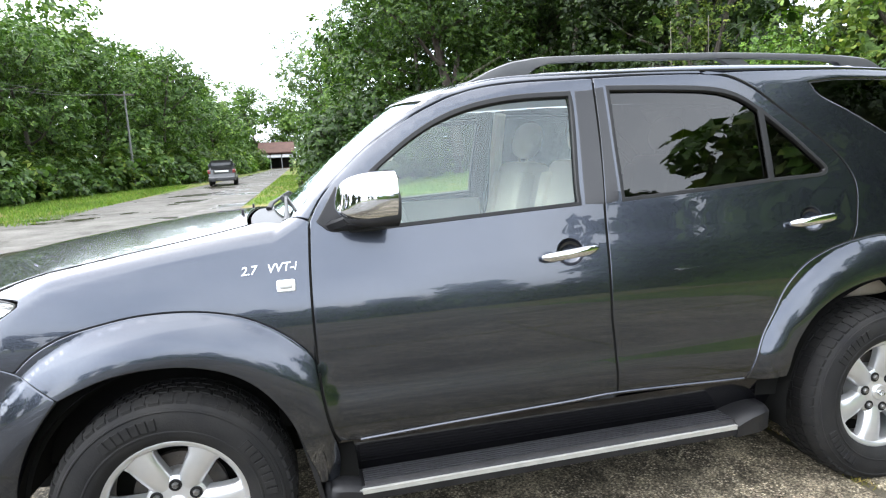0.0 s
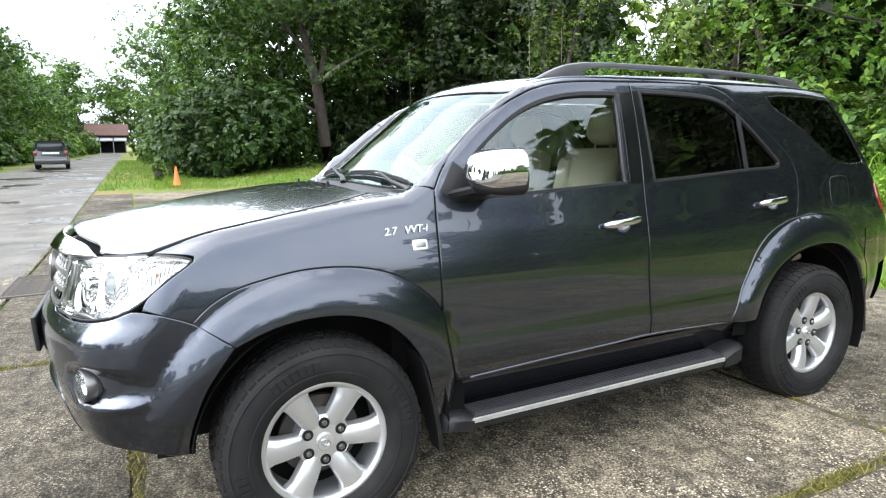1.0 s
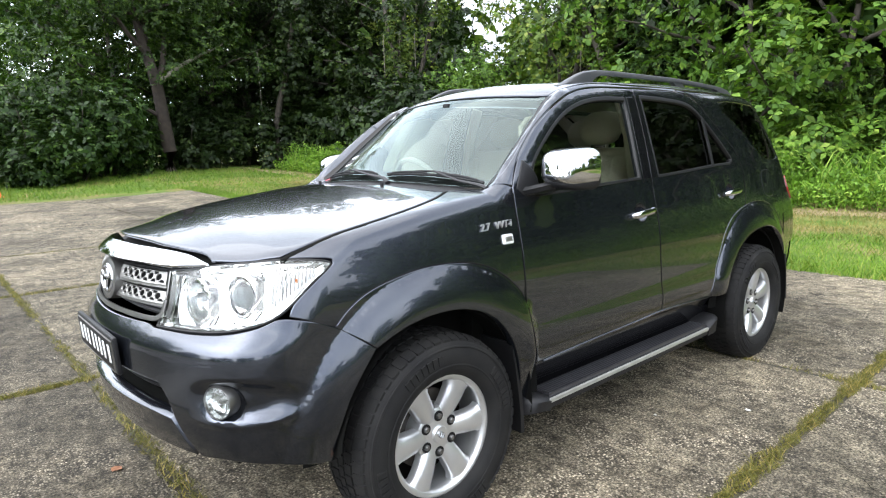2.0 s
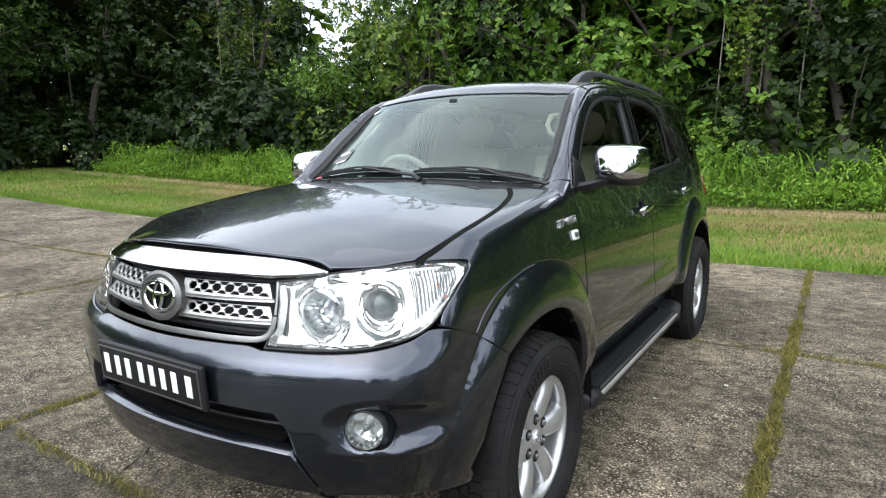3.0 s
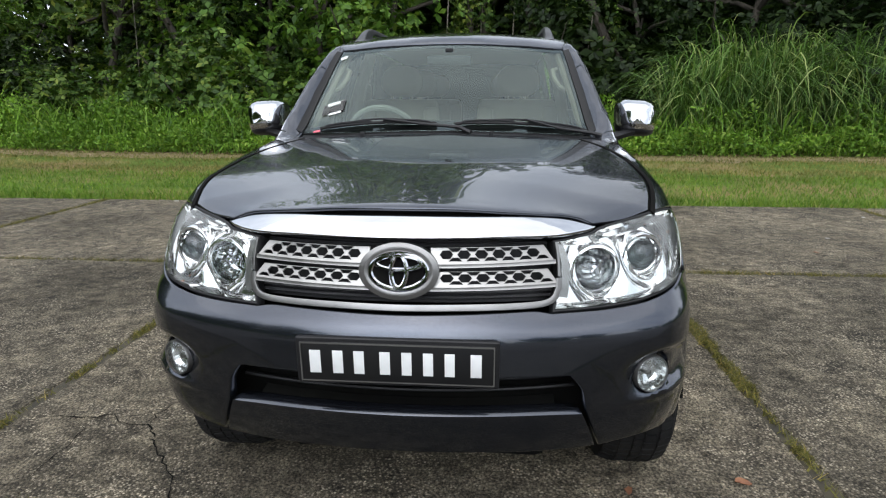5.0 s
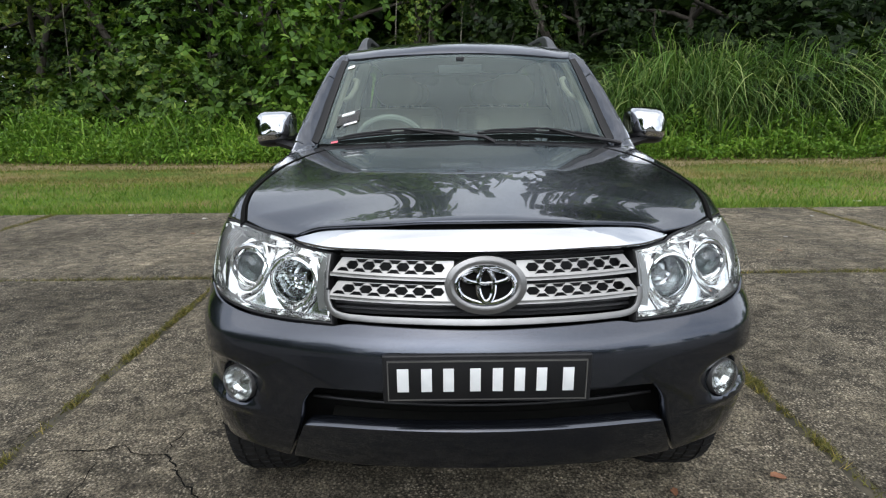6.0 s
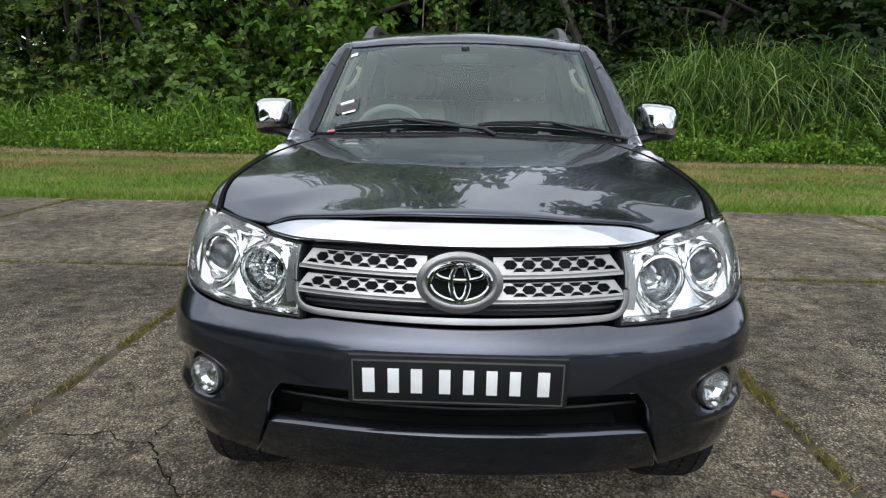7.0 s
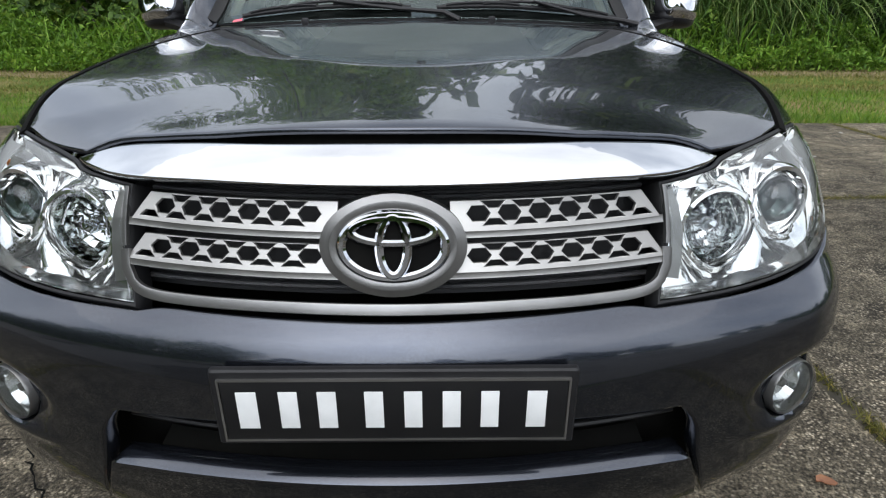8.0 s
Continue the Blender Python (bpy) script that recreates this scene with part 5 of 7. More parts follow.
# arch liners, mud flaps, running boards, sills
for s in (-1, 1):
    # liners and inner walls carry the arch's shade in their near-black colour
    for wx, R in ((0.02, 0.466), (2.75, 0.484)):
        rings = []
        for a in np.linspace(radians(-8 if wx < 1 else -20), radians(172 if wx < 1 else 190), 32):
            c = (wx + R * math.cos(a), 0, 0.365 + R * math.sin(a))
            rings.append([(c[0], s * y, max(c[2], 0.2)) for y in (0.25, 0.60, 0.872)])
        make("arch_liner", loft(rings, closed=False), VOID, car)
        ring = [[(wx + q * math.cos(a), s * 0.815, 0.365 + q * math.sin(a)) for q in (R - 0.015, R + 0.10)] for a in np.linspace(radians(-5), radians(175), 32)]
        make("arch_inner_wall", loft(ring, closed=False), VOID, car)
    for fx, zlo, zhi in ((0.455, 0.20, 0.62), (3.235, 0.29, 0.62)):
        back = fx > 1
        rings = []
        for z in np.linspace(zhi, zlo, 9):
            t = (zhi - z) / (zhi - zlo)
            x = fx - 0.075 * (1 - t) ** 1.5 * (1 if not back else 0.3) + (0.03 if back else 0.012) * t
            o = 0.862 - (0.0 if back else 0.03) * t
            i = 0.66 + (0.0 if back else 0.10) * t ** 2
            rings.append([(x - 0.006, s * i, z), (x - 0.006, s * o, z), (x + 0.010, s * (o + 0.004), z), (x + 0.010, s * i, z)])
        make("mud_flap", loft(rings), BLACK, car, "black moulded mud flap")
    # running board: lofted cross-section with rubber ribs, pale edge strip and moulded ends
    rings = []
    for t in np.linspace(0, 1, 25):
        x = 0.475 + (2.215 - 0.475) * t
        e = min(t, 1 - t)
        taper = smoothstep(e / 0.045)
        out = 0.885 - 0.070 * (1 - taper)
        ztop = 0.335 + 0.012 * (1 - taper) + 0.012 * t
        rings.append([(x, s * 0.72, ztop), (x, s * (out - 0.012), ztop), (x, s * out, ztop - 0.012), (x, s * (out - 0.004), ztop - 0.050), (x, s * (out - 0.03), ztop - 0.062), (x, s * 0.72, ztop - 0.055)])
    board = make("running_board", loft(rings), BLACK, car, "black ribbed running board with pale metal edge strip", angle=40)
    for k in range(7):
        y = 0.782 + 0.0145 * k
        make("tread_rib", loft([[(x, s * (y - 0.004), z - 0.004), (x, s * (y - 0.0030), z + 0.013), (x, s * (y + 0.0030), z + 0.013), (x, s * (y + 0.004), z - 0.004)] for x, z in ((0.60, 0.3365), (2.03, 0.3465))]), RIBBED, board)
    make("edge_strip", loft([[(x, s * 0.874, z + 0.002), (x, s * 0.8885, z), (x, s * 0.8875, z - 0.016), (x, s * 0.874, z - 0.018)] for x, z in ((0.570, 0.329), (1.3, 0.3335), (2.07, 0.339))]), TRIMGREY, board, "dull pale metal strip")
    # moulded ends: the rear one rises into a rounded scoop
    for xs_, zs_ in (((2.035, 2.06, 2.10, 2.15, 2.20, 2.225), (0.350, 0.362, 0.376, 0.384, 0.380, 0.362)), ((0.590, 0.565, 0.53, 0.495, 0.475, 0.465), (0.338, 0.346, 0.352, 0.352, 0.346, 0.335))):
        end = []
        for q, (x, z) in enumerate(zip(xs_, zs_)):
            o = (0.892, 0.893, 0.892, 0.884, 0.860, 0.825)[q]
            end.append([(x, s * 0.745, z + 0.004), (x, s * (o - 0.06), z + 0.003), (x, s * (o - 0.02), z), (x, s * o, z - 0.016), (x, s * (o - 0.006), z - 0.062 if z < 0.36 else 0.292), (x, s * (o - 0.03), 0.286), (x, s * 0.745, 0.286)])
        make("board_end", loft(end), BLACK, board, angle=40)
    rings = []
    for x in np.linspace(0.46, 2.27, 19):
        low = [0.30, 0.36, 0.43, 0.495]
        ring = []
        for z, d in zip(low, (0.06, 0.035, 0.014, 0.012)):
            w = float(SECTION(z)) - d
            ring.append((x, s * w, z))
        ring += [(x, s * 0.70, 0.50), (x, s * 0.70, 0.30)]
        rings.append(ring)
    make("sill", loft(rings), GLOSSBLACK, car, "black lower sill")
    line = spline(sides([(0.60, 0.487), (0.93, 0.504), (1.35, 0.519), (1.549, 0.528), (2.09, 0.507)]), 0.05, closed=False)
    strip("sill_moulding", line, from_axis, PAINT, car, 0.010, 0.006, s)

    # door mirror: chrome shell, black foot
    rings = []
    for t in (0.0, 0.012, 0.04, 0.09, 0.16, 0.25, 0.36, 0.50, 0.66, 0.84, 1.0):
        x = 0.575 + 0.175 * t
        g = 0.08 + 0.92 * (1 - (1 - t) ** 2.8) ** (1 / 2.8)
        yc, zc = 0.888 + 0.020 * t, 1.312
        ry, rz = 0.101 * g, 0.079 * g
        ring = []
        for k in range(28):
            a = 2 * math.pi * k / 28
            c, q = math.cos(a), math.sin(a)
            ring.append((x + (0.02 * c * c * g + 0.20 * rz * q) * (1 - 0.6 * t), s * (yc + ry * math.copysign(abs(c) ** 0.55, c)), zc + rz * math.copysign(abs(q) ** 0.6, q) - 0.006 * c))
        rings.append(ring)
    upper = loft(rings)
    mirror = make("door_mirror", upper, CHROME, car, "chrome shelled door mirror on a black foot", angle=70)
    make("mirror_underside", moved(upper, Matrix.Translation((0.016, 0.0, -0.034)) @ Matrix.Translation((0.66, s * 0.89, 1.30)) @ Matrix.Diagonal((0.92, 0.95, 0.76, 1)) @ Matrix.Translation((-0.66, -s * 0.89, -1.30))), BLACK, mirror, "black lower shell")
    face = [(0.757, s * (0.905 + 0.088 * math.copysign(abs(math.cos(a)) ** 0.6, math.cos(a))), 1.304 + 0.060 * math.copysign(abs(math.sin(a)) ** 0.65, math.sin(a))) for a in np.linspace(0, 2 * math.pi, 33)[:-1]]
    make("mirror_glass", (face + [(p[0] - 0.006, p[1], p[2]) for p in face], [tuple(range(32)), tuple(range(63, 31, -1))] + [(j, (j + 1) % 32, 32 + (j + 1) % 32, 32 + j) for j in range(32)]), CHROME, mirror)
    foot = [[(x + 0.012 * k, s * y, z + dz) for k, dz in ((-4.5, -0.012), (4.0, -0.016), (5.5, 0.004), (3.5, 0.020), (-3.5, 0.022), (-5.5, 0.006))] for x, y, z in ((0.60, 0.755, 1.212), (0.61, 0.785, 1.214), (0.64, 0.83, 1.226), (0.66, 0.88, 1.238))]
    make("mirror_foot", loft(foot), BLACK, mirror, angle=50)
    patch = spline(sides([(0.512, 1.232, 1), (0.585, 1.345, 1), (0.645, 1.290), (0.66, 1.205, 1), (0.56, 1.196)]), 0.02)
    skinned("mirror_patch", patch, from_axis, BLACK, mirror, sgn=s, lift=0.003, gap=0.0, depth=0.01)

    # roof rail: one moulding, solid at its long front foot, open below, with a middle and a rear foot
    rail = None
    edge = curve([1.08, 1.12, 1.222, 1.318, 1.449, 1.664, 2.156, 2.668, 2.951, 3.03, 3.06], [1.695, 1.704, 1.748, 1.778, 1.792, 1.796, 1.798, 1.785, 1.765, 1.733, 1.705])
    under = curve([1.08, 1.36, 1.412, 1.483, 1.70, 2.156, 2.668, 2.80, 2.85, 3.06], [1.66, 1.722, 1.752, 1.767, 1.771, 1.771, 1.760, 1.748, 1.715, 1.69])
    rings = []
    for x in np.concatenate([np.linspace(1.08, 1.52, 23), np.linspace(1.56, 2.74, 22), np.linspace(2.77, 3.06, 16)]):
        t = (x - 1.08) / 1.98
        yc, w = 0.515 - 0.015 * t, 0.017 + 0.006 * float(smoothstep((1.4 - x) / 0.3))
        roofz = float(top(np.array(x), np.array(0.51))) - 0.012
        hi, lo = max(float(edge(x)), roofz + 0.004), max(float(under(x)), roofz) if 1.37 < x < 2.84 else roofz
        mid = (hi + lo) / 2
        rings.append([(x, s * (yc + w * a), mid + (hi - mid) * b) for a, b in ((-1.0, -0.9), (-1.0, 0.4), (-0.75, 0.85), (-0.3, 1.0), (0.25, 1.0), (0.8, 0.8), (1.05, 0.3), (1.05, -0.9))])
    rail = make("roof_rail", loft(rings), RAILGREY, car, "dark grey moulded roof rail on three feet", angle=40)
    foot = [[(x0, s * 0.492, z), (x1, s * 0.492, z), (x1, s * 0.520, z), (x0, s * 0.520, z)] for x0, x1, z in ((2.29, 2.38, 1.725), (2.27, 2.365, 1.742), (2.215, 2.325, 1.771))]
    make("rail_foot", loft(foot), RAILGREY, rail)

# wipers and washer jets
for y0, y1, py in ((0.56, 0.02, -0.13), (-0.06, -0.64, -0.70)):
    def spot(y, lift, back=0.0):
        x = 0.376 + 0.18 * y * y + back
        return x, y, float(top(np.array(x), np.array(y))) + lift
    n = 21
    blade = []
    for k in range(n):
        t = k / (n - 1)
        y = y0 + (y1 - y0) * t
        blade.append(spot(y, 0.008, 0.004 + 0.016 * math.sin(math.pi * t) ** 0.8))
    wiper = make("wiper", tube(blade, 0.0050, 6, 1.6), TRIM, car, "black windscreen wiper")
    for a, b, h in ((1, 9, 0.005), (11, 19, 0.005), (5, 15, 0.010)):
        pts = [(q[0] - 0.003, q[1], q[2] + 0.006 + h * math.sin(math.pi * i / (b - a)) ** 0.6) for i, q in enumerate(blade[a:b + 1])]
        make("wiper_frame", tube(pts, 0.0038, 6, 1.3), BLACK, wiper)
    piv = spot(py, -0.004, -0.050)
    bend = spot(py * 0.72 + y0 * 0.28, 0.014, -0.012)
    end = blade[10]
    make("wiper_arm", tube([piv, spot(py * 0.93 + y0 * 0.07, 0.014, -0.036), bend, (end[0] - 0.008, end[1] + 0.03 * (y1 - y0), end[2] + 0.018), (end[0], end[1], end[2] + 0.014)], [0.014, 0.012, 0.008, 0.006, 0.005], 8, 0.7), BLACK, wiper)
for y in (0.32, -0.22):
    make("washer_jet", block((0.225, y - 0.010, float(top(np.array(0.21), np.array(y)))), (0.235, y + 0.010, float(top(np.array(0.21), np.array(y))) + 0.022), 0.005), BLACK, car)
# papers and decals on the screen
def on_screen(name, x, y, w, h, mat, label):
    p = []
    for dx, dy in ((0, 0), (0, w), (h, w), (h, 0)):
        p.append((x + dx, y + dy, float(top(np.array(x + dx), np.array(y + dy))) + 0.0015))
    q = [(a, b, c + 0.001) for a, b, c in p]
    return make(name, (p + q, [(0, 1, 2, 3), (7, 6, 5, 4), (0, 1, 5, 4), (1, 2, 6, 5), (2, 3, 7, 6), (3, 0, 4, 7)]), mat, car, label)


on_screen("inspection_label", 0.875, 0.528, 0.034, 0.018, WHITE, "small pale disc label")
on_screen("permit_holder", 0.535, 0.475, 0.105, 0.062, glass("clear_sleeve", (0.80, 0.84, 0.80)), "clear permit sleeve")
on_screen("permit_slip", 0.583, 0.50, 0.060, 0.010, WHITE, "white paper slip")
on_screen("permit_slip", 0.527, 0.485, 0.060, 0.009, WHITE, "white paper slip")
on_screen("pink_decal", 0.420, 0.56, 0.030, 0.016, PINK, "pink-red decal")

# engine lettering on the left fender
def lettering(text, size, loc, mat, parent, label):
    fc = bpy.data.curves.new("lettering", "FONT")
    fc.body, fc.size, fc.extrude, fc.shear = text, size, 0.0035, 0.25
    fc.offset = 0.0003
    tmp = new("lettering_source", fc)
    deps = bpy.context.evaluated_depsgraph_get()
    me = bpy.data.meshes.new_from_object(tmp.evaluated_get(deps))
    bpy.data.objects.remove(tmp)
    p, nn = skin(*from_axis(*(np.array([q]) for q in side_v(loc[0], loc[1])), -1))
    nv = Vector(nn[0])
    xa = Vector((1, 0, 0))
    xa = (xa - nv * xa.dot(nv)).normalized()
    rot = Matrix((xa, nv.cross(xa), nv)).transposed().to_4x4()
    me.transform(Matrix.Translation(Vector(p[0]) + nv * 0.004) @ rot @ Matrix.Rotation(radians(3), 4, "Z"))
    me.materials.append(mat)
    ob = new("engine_lettering", me)
    ob.parent, ob["label"] = parent, label
    return ob


lettering("2.7", 0.040, (0.262, 1.079), ALLOY, car, "chrome lettering 2.7")
lettering("VVT-i", 0.040, (0.343, 1.081), ALLOY, car, "chrome lettering VVT-i")

# cabin: floor, dashboard, wheel, seats, pillars inside
make("cabin_floor", block((0.40, -0.70, 0.45), (3.45, 0.70, 0.52), 0.02), VOID, car)
make("bulkhead", block((0.33, -0.68, 0.50), (0.40, 0.68, 1.20), 0.01), VOID, car)
make("dashboard", loft([[(x, y, z) for y in np.linspace(-0.70, 0.70, 15)] for x, z in ((0.42, 1.19), (0.52, 1.215), (0.68, 1.20), (0.80, 1.15), (0.84, 1.0), (0.82, 0.7))], closed=False), DASH, car, "grey-beige dashboard", angle=60)
wheel_m = Matrix.Translation((0.93, 0.36, 1.185)) @ Matrix.Rotation(radians(-28), 4, "Y")
rings = [[(0.016 * math.cos(b), (0.185 + 0.016 * math.sin(b)) * math.cos(a), (0.185 + 0.016 * math.sin(b)) * math.sin(a)) for b in np.linspace(0, 2 * math.pi, 9)[:-1]] for a in np.linspace(0, 2 * math.pi, 41)]
make("steering_wheel", moved(cat(loft(rings, caps=False), block((-0.01, -0.07, -0.06), (0.04, 0.07, 0.05), 0.02), block((-0.008, -0.18, -0.012), (0.008, 0.18, 0.012), 0.004)), wheel_m), DASH, car, "grey-beige steering wheel")


def cushion(lo, hi, bulge=0.03, m=None):
    v, f = block(lo, hi, min(hi[i] - lo[i] for i in range(3)) * 0.38, 4)
    return moved((v, f), m) if m else (v, f)


def pillow(rx, ry, rz, zc, n=24, m=11):
    """A rounded pad: an ellipsoid squared off across its width."""
    rings = []
    for k in range(m):
        f = -0.97 + 1.94 * k / (m - 1)
        g = (1 - abs(f) ** 3.2) ** (1 / 2.2)
        rings.append([(rx * g * math.cos(a), ry * f, zc + rz * g * math.copysign(abs(math.sin(a)) ** 0.8, math.sin(a))) for a in np.linspace(0, 2 * math.pi, n + 1)[:-1]])
    return loft(rings)


for sx, ys in ((1.28, (-0.37, 0.37)), (2.12, (-0.36, 0.36)), (2.85, (-0.32, 0.32))):
    for y in ys:
        lean = Matrix.Translation((sx + 0.24, y, 0.82)) @ Matrix.Rotation(radians(14), 4, "Y")
        seat = make("seat", cat(cushion((sx - 0.22, y - 0.25, 0.68), (sx + 0.28, y + 0.25, 0.86))), LEATHER, car, "beige leather seat with headrest")
        make("backrest", cat(cushion((-0.06, -0.24, 0.0), (0.08, 0.24, 0.58), m=lean), cushion((-0.085, -0.25, 0.05), (0.0, -0.15, 0.52), m=lean), cushion((-0.085, 0.15, 0.05), (0.0, 0.25, 0.52), m=lean)), LEATHER, seat)
        make("headrest", cat(moved(pillow(0.058, 0.135, 0.098, 0.70), lean), moved(tube([(0.0, -0.06, 0.55), (0.0, -0.06, 0.65)], 0.007), lean), moved(tube([(0.0, 0.06, 0.55), (0.0, 0.06, 0.65)], 0.007), lean)), LEATHER, seat)
for s in (-1, 1):
    make("pillar_lining", tube([(x, s * y, float(top(np.array(x), np.array(y))) - 0.055) for x, y in ((0.55, 0.635), (0.68, 0.612), (0.84, 0.580), (0.98, 0.555), (1.12, 0.545))], 0.020, 8), LEATHER, car, "pale pillar lining")
    make("pillar_lining", tube([(1.58, s * 0.67, 1.15), (1.59, s * 0.62, 1.45), (1.60, s * 0.55, 1.66)], 0.035, 8), LEATHER, car, "pale pillar lining")
    make("grab_handle", tube([(x, s * y, float(top(np.array(x), np.array(y))) - d) for x, y, d in ((0.80, 0.575, 0.09), (0.79, 0.545, 0.075), (0.82, 0.520, 0.065), (0.87, 0.515, 0.065), (0.91, 0.535, 0.08))], 0.012, 8), LEATHER, car, "pale grab handle on the pillar")
    make("door_lining", block((0.58, s * 0.715 - 0.012, 0.55), (1.50, s * 0.715 + 0.012, 1.19), 0.008), DASH, car)
    make("door_lining", block((1.62, s * 0.715 - 0.012, 0.55), (2.30, s * 0.715 + 0.012, 1.21), 0.008), DASH, car)
    make("pillar_lining", block((2.55, s * 0.66 - 0.01, 0.93), (3.30, s * 0.66 + 0.01, 1.26), 0.008), DASH, car, "grey side lining")
make("headlining", loft([[(x, y, float(top(np.array(x), np.array(y))) - 0.045) for y in np.linspace(-0.55, 0.55, 9)] for x in (1.0, 1.3, 1.8, 2.4, 3.1)], closed=False), LEATHER, car, "pale headlining")
make("inner_mirror", block((0.80, -0.11, 1.555), (0.822, 0.11, 1.60), 0.010, 3), RAILGREY, car, "inner rear-view mirror")
make("mirror_stem", block((0.815, -0.020, 1.615), (0.85, 0.020, 1.636), 0.006), TRIM, car)

# rear end, seen along its edge
rows = []
for z in np.linspace(0.42, 1.70, 33):
    y = np.linspace(-0.80, 0.80, 31)
    w = np.minimum(SECTION(z) + PLAN(3.5) - 0.03, 0.76)
    yy = y / 0.80 * w
    rows.append(np.stack([TAIL(z) - 0.15 * yy ** 2 - 0.06 * smoothstep((np.abs(yy) - w + 0.16) / 0.16) * 1.2, yy, 0 * yy + z], 1))
make("tailgate", loft(rows, closed=False), PAINT, car)
make("rear_window", loft([[(p[0] + 0.006, p[1] * 0.86, p[2]) for p in r] for r in rows[21:31]], closed=False), GLASS_TINT, car, "dark tinted glass")
rings = []
for z in (0.40, 0.44, 0.52, 0.62, 0.74, 0.87, 0.90):
    grow = 0.05 if 0.42 < z < 0.89 else 0.02
    rings.append([(float(TAIL(z)) + grow - 0.20 * (y / 0.82) ** 4 * 0.9 - 0.05 * (y / 0.82) ** 2, y * (1.0 if z > 0.43 else 0.96), z) for y in np.linspace(-0.64, 0.64, 31)])
make("rear_bumper", loft(rings, closed=False), PAINT, car)
for s in (-1, 1):
    lampo = spline(sides([(3.47, 1.15, 1), (3.50, 1.155), (3.53, 1.14, 1), (3.56, 1.04), (3.57, 0.98, 1), (3.52, 0.99), (3.48, 1.06)]), 0.02)
    skinned("tail_lamp", lampo, from_axis, REDLAMP, car, "red tail lamp wrapping the corner", sgn=s, lift=0.006, gap=0.0, depth=0.02)
    make("rear_corner", loft([[(x, s * (float(half_width(np.array(x), np.array(z))) - (-0.003 + 0.7 * max(0, x - 3.44) ** 1.5)), z) for x in np.linspace(3.29, 3.64, 12)] for z in np.linspace(0.44, 0.90, 12)], closed=False), PAINT, car)
make("roof_spoiler", loft([[(x, y, z) for x, z in ((3.10, 1.70 - 0.10 * y * y), (3.27, 1.685 - 0.10 * y * y), (3.34, 1.662 - 0.10 * y * y), (3.26, 1.645 - 0.10 * y * y), (3.12, 1.655 - 0.10 * y * y))] for y in np.linspace(-0.57, 0.57, 19)]), PAINT, car)
# plain blocks for the underside, its shade put into the near-black colour
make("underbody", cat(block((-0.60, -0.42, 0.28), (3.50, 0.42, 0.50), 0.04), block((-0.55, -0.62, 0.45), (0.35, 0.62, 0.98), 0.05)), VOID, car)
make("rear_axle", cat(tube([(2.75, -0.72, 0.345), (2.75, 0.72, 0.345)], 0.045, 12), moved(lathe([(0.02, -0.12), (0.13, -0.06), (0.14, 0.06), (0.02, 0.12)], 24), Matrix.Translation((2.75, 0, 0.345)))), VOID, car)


# ---- ground ----
def rise(x, y):
    """Height of the land: level under the car, climbing gently away along the road."""
    x, y = np.asarray(x, float), np.asarray(y, float)
    return 0.021 * np.maximum(0, y - 7) * smoothstep((y - 5) / 10) + 0.025 * np.maximum(0, y - 14) * smoothstep((x - 2) / 5) * smoothstep((60 - y) / 30)


def sheet(name, xs, ys, dz, mat, label="", bump=0.0):
    X, Y = np.meshgrid(xs, ys)
    Z = rise(X, Y) + dz
    if bump:
        Z = Z + bump * np.array([noise.noise(Vector((a * 0.6, b * 0.6, 3.1))) for a, b in zip(X.ravel(), Y.ravel())]).reshape(X.shape)
    n, m = X.shape
    idx = np.arange(n * m).reshape(n, m)
    quads = np.stack([idx[:-1, :-1], idx[:-1, 1:], idx[1:, 1:], idx[1:, :-1]], -1).reshape(-1, 4)
    me = fast_mesh(name, np.stack([X, Y, Z], -1).reshape(-1, 3), quads)
    me.materials.append(mat)
    ob = new(name, me)
    return tagged(ob, label, name.split("_")[0], kind="structure")


def spread(*parts):
    return np.unique(np.concatenate([np.linspace(*p) for p in parts]))


ground = sheet("ground", spread((-900, -60, 12), (-60, 60, 81), (60, 900, 12)), spread((-900, -60, 12), (-60, 130, 120), (130, 900, 12)), -0.035, TURF, "grassy ground with worn earth patches")
LOT_X, LOT_Y, EDGE_X = (-1.75, 5.95), (-24.0, 20.0), 5.95
# below y 11 the asphalt is widened, unseen, to grey the chrome's reflections
ROAD_LEFT = curve([-60, 4, 11, 20, 26, 36, 45, 60, 81, 110], [-30.0, -30.0, -12.5, -9.3, -8.0, -7.4, -6.8, -6.0, -5.2, -4.6])
HEDGE = curve([-60, 4, 11, 30, 40, 46, 60, 81, 110], [-30.0, -30.0, -14.0, -12.4, -10.6, -8.6, -7.2, -6.0, -5.4])
road = sheet("road", np.linspace(-9.2, -1.80, 16), np.concatenate([np.linspace(-60, 30, 90), np.linspace(32, 110, 40)]), -0.012, ASPHALT, "worn grey asphalt road with dark wet patches")


for v in road.data.vertices:
    t = (v.co.x + 1.80) / -7.4
    v.co.x = -1.80 + t * (float(ROAD_LEFT(v.co.y)) + 1.80)


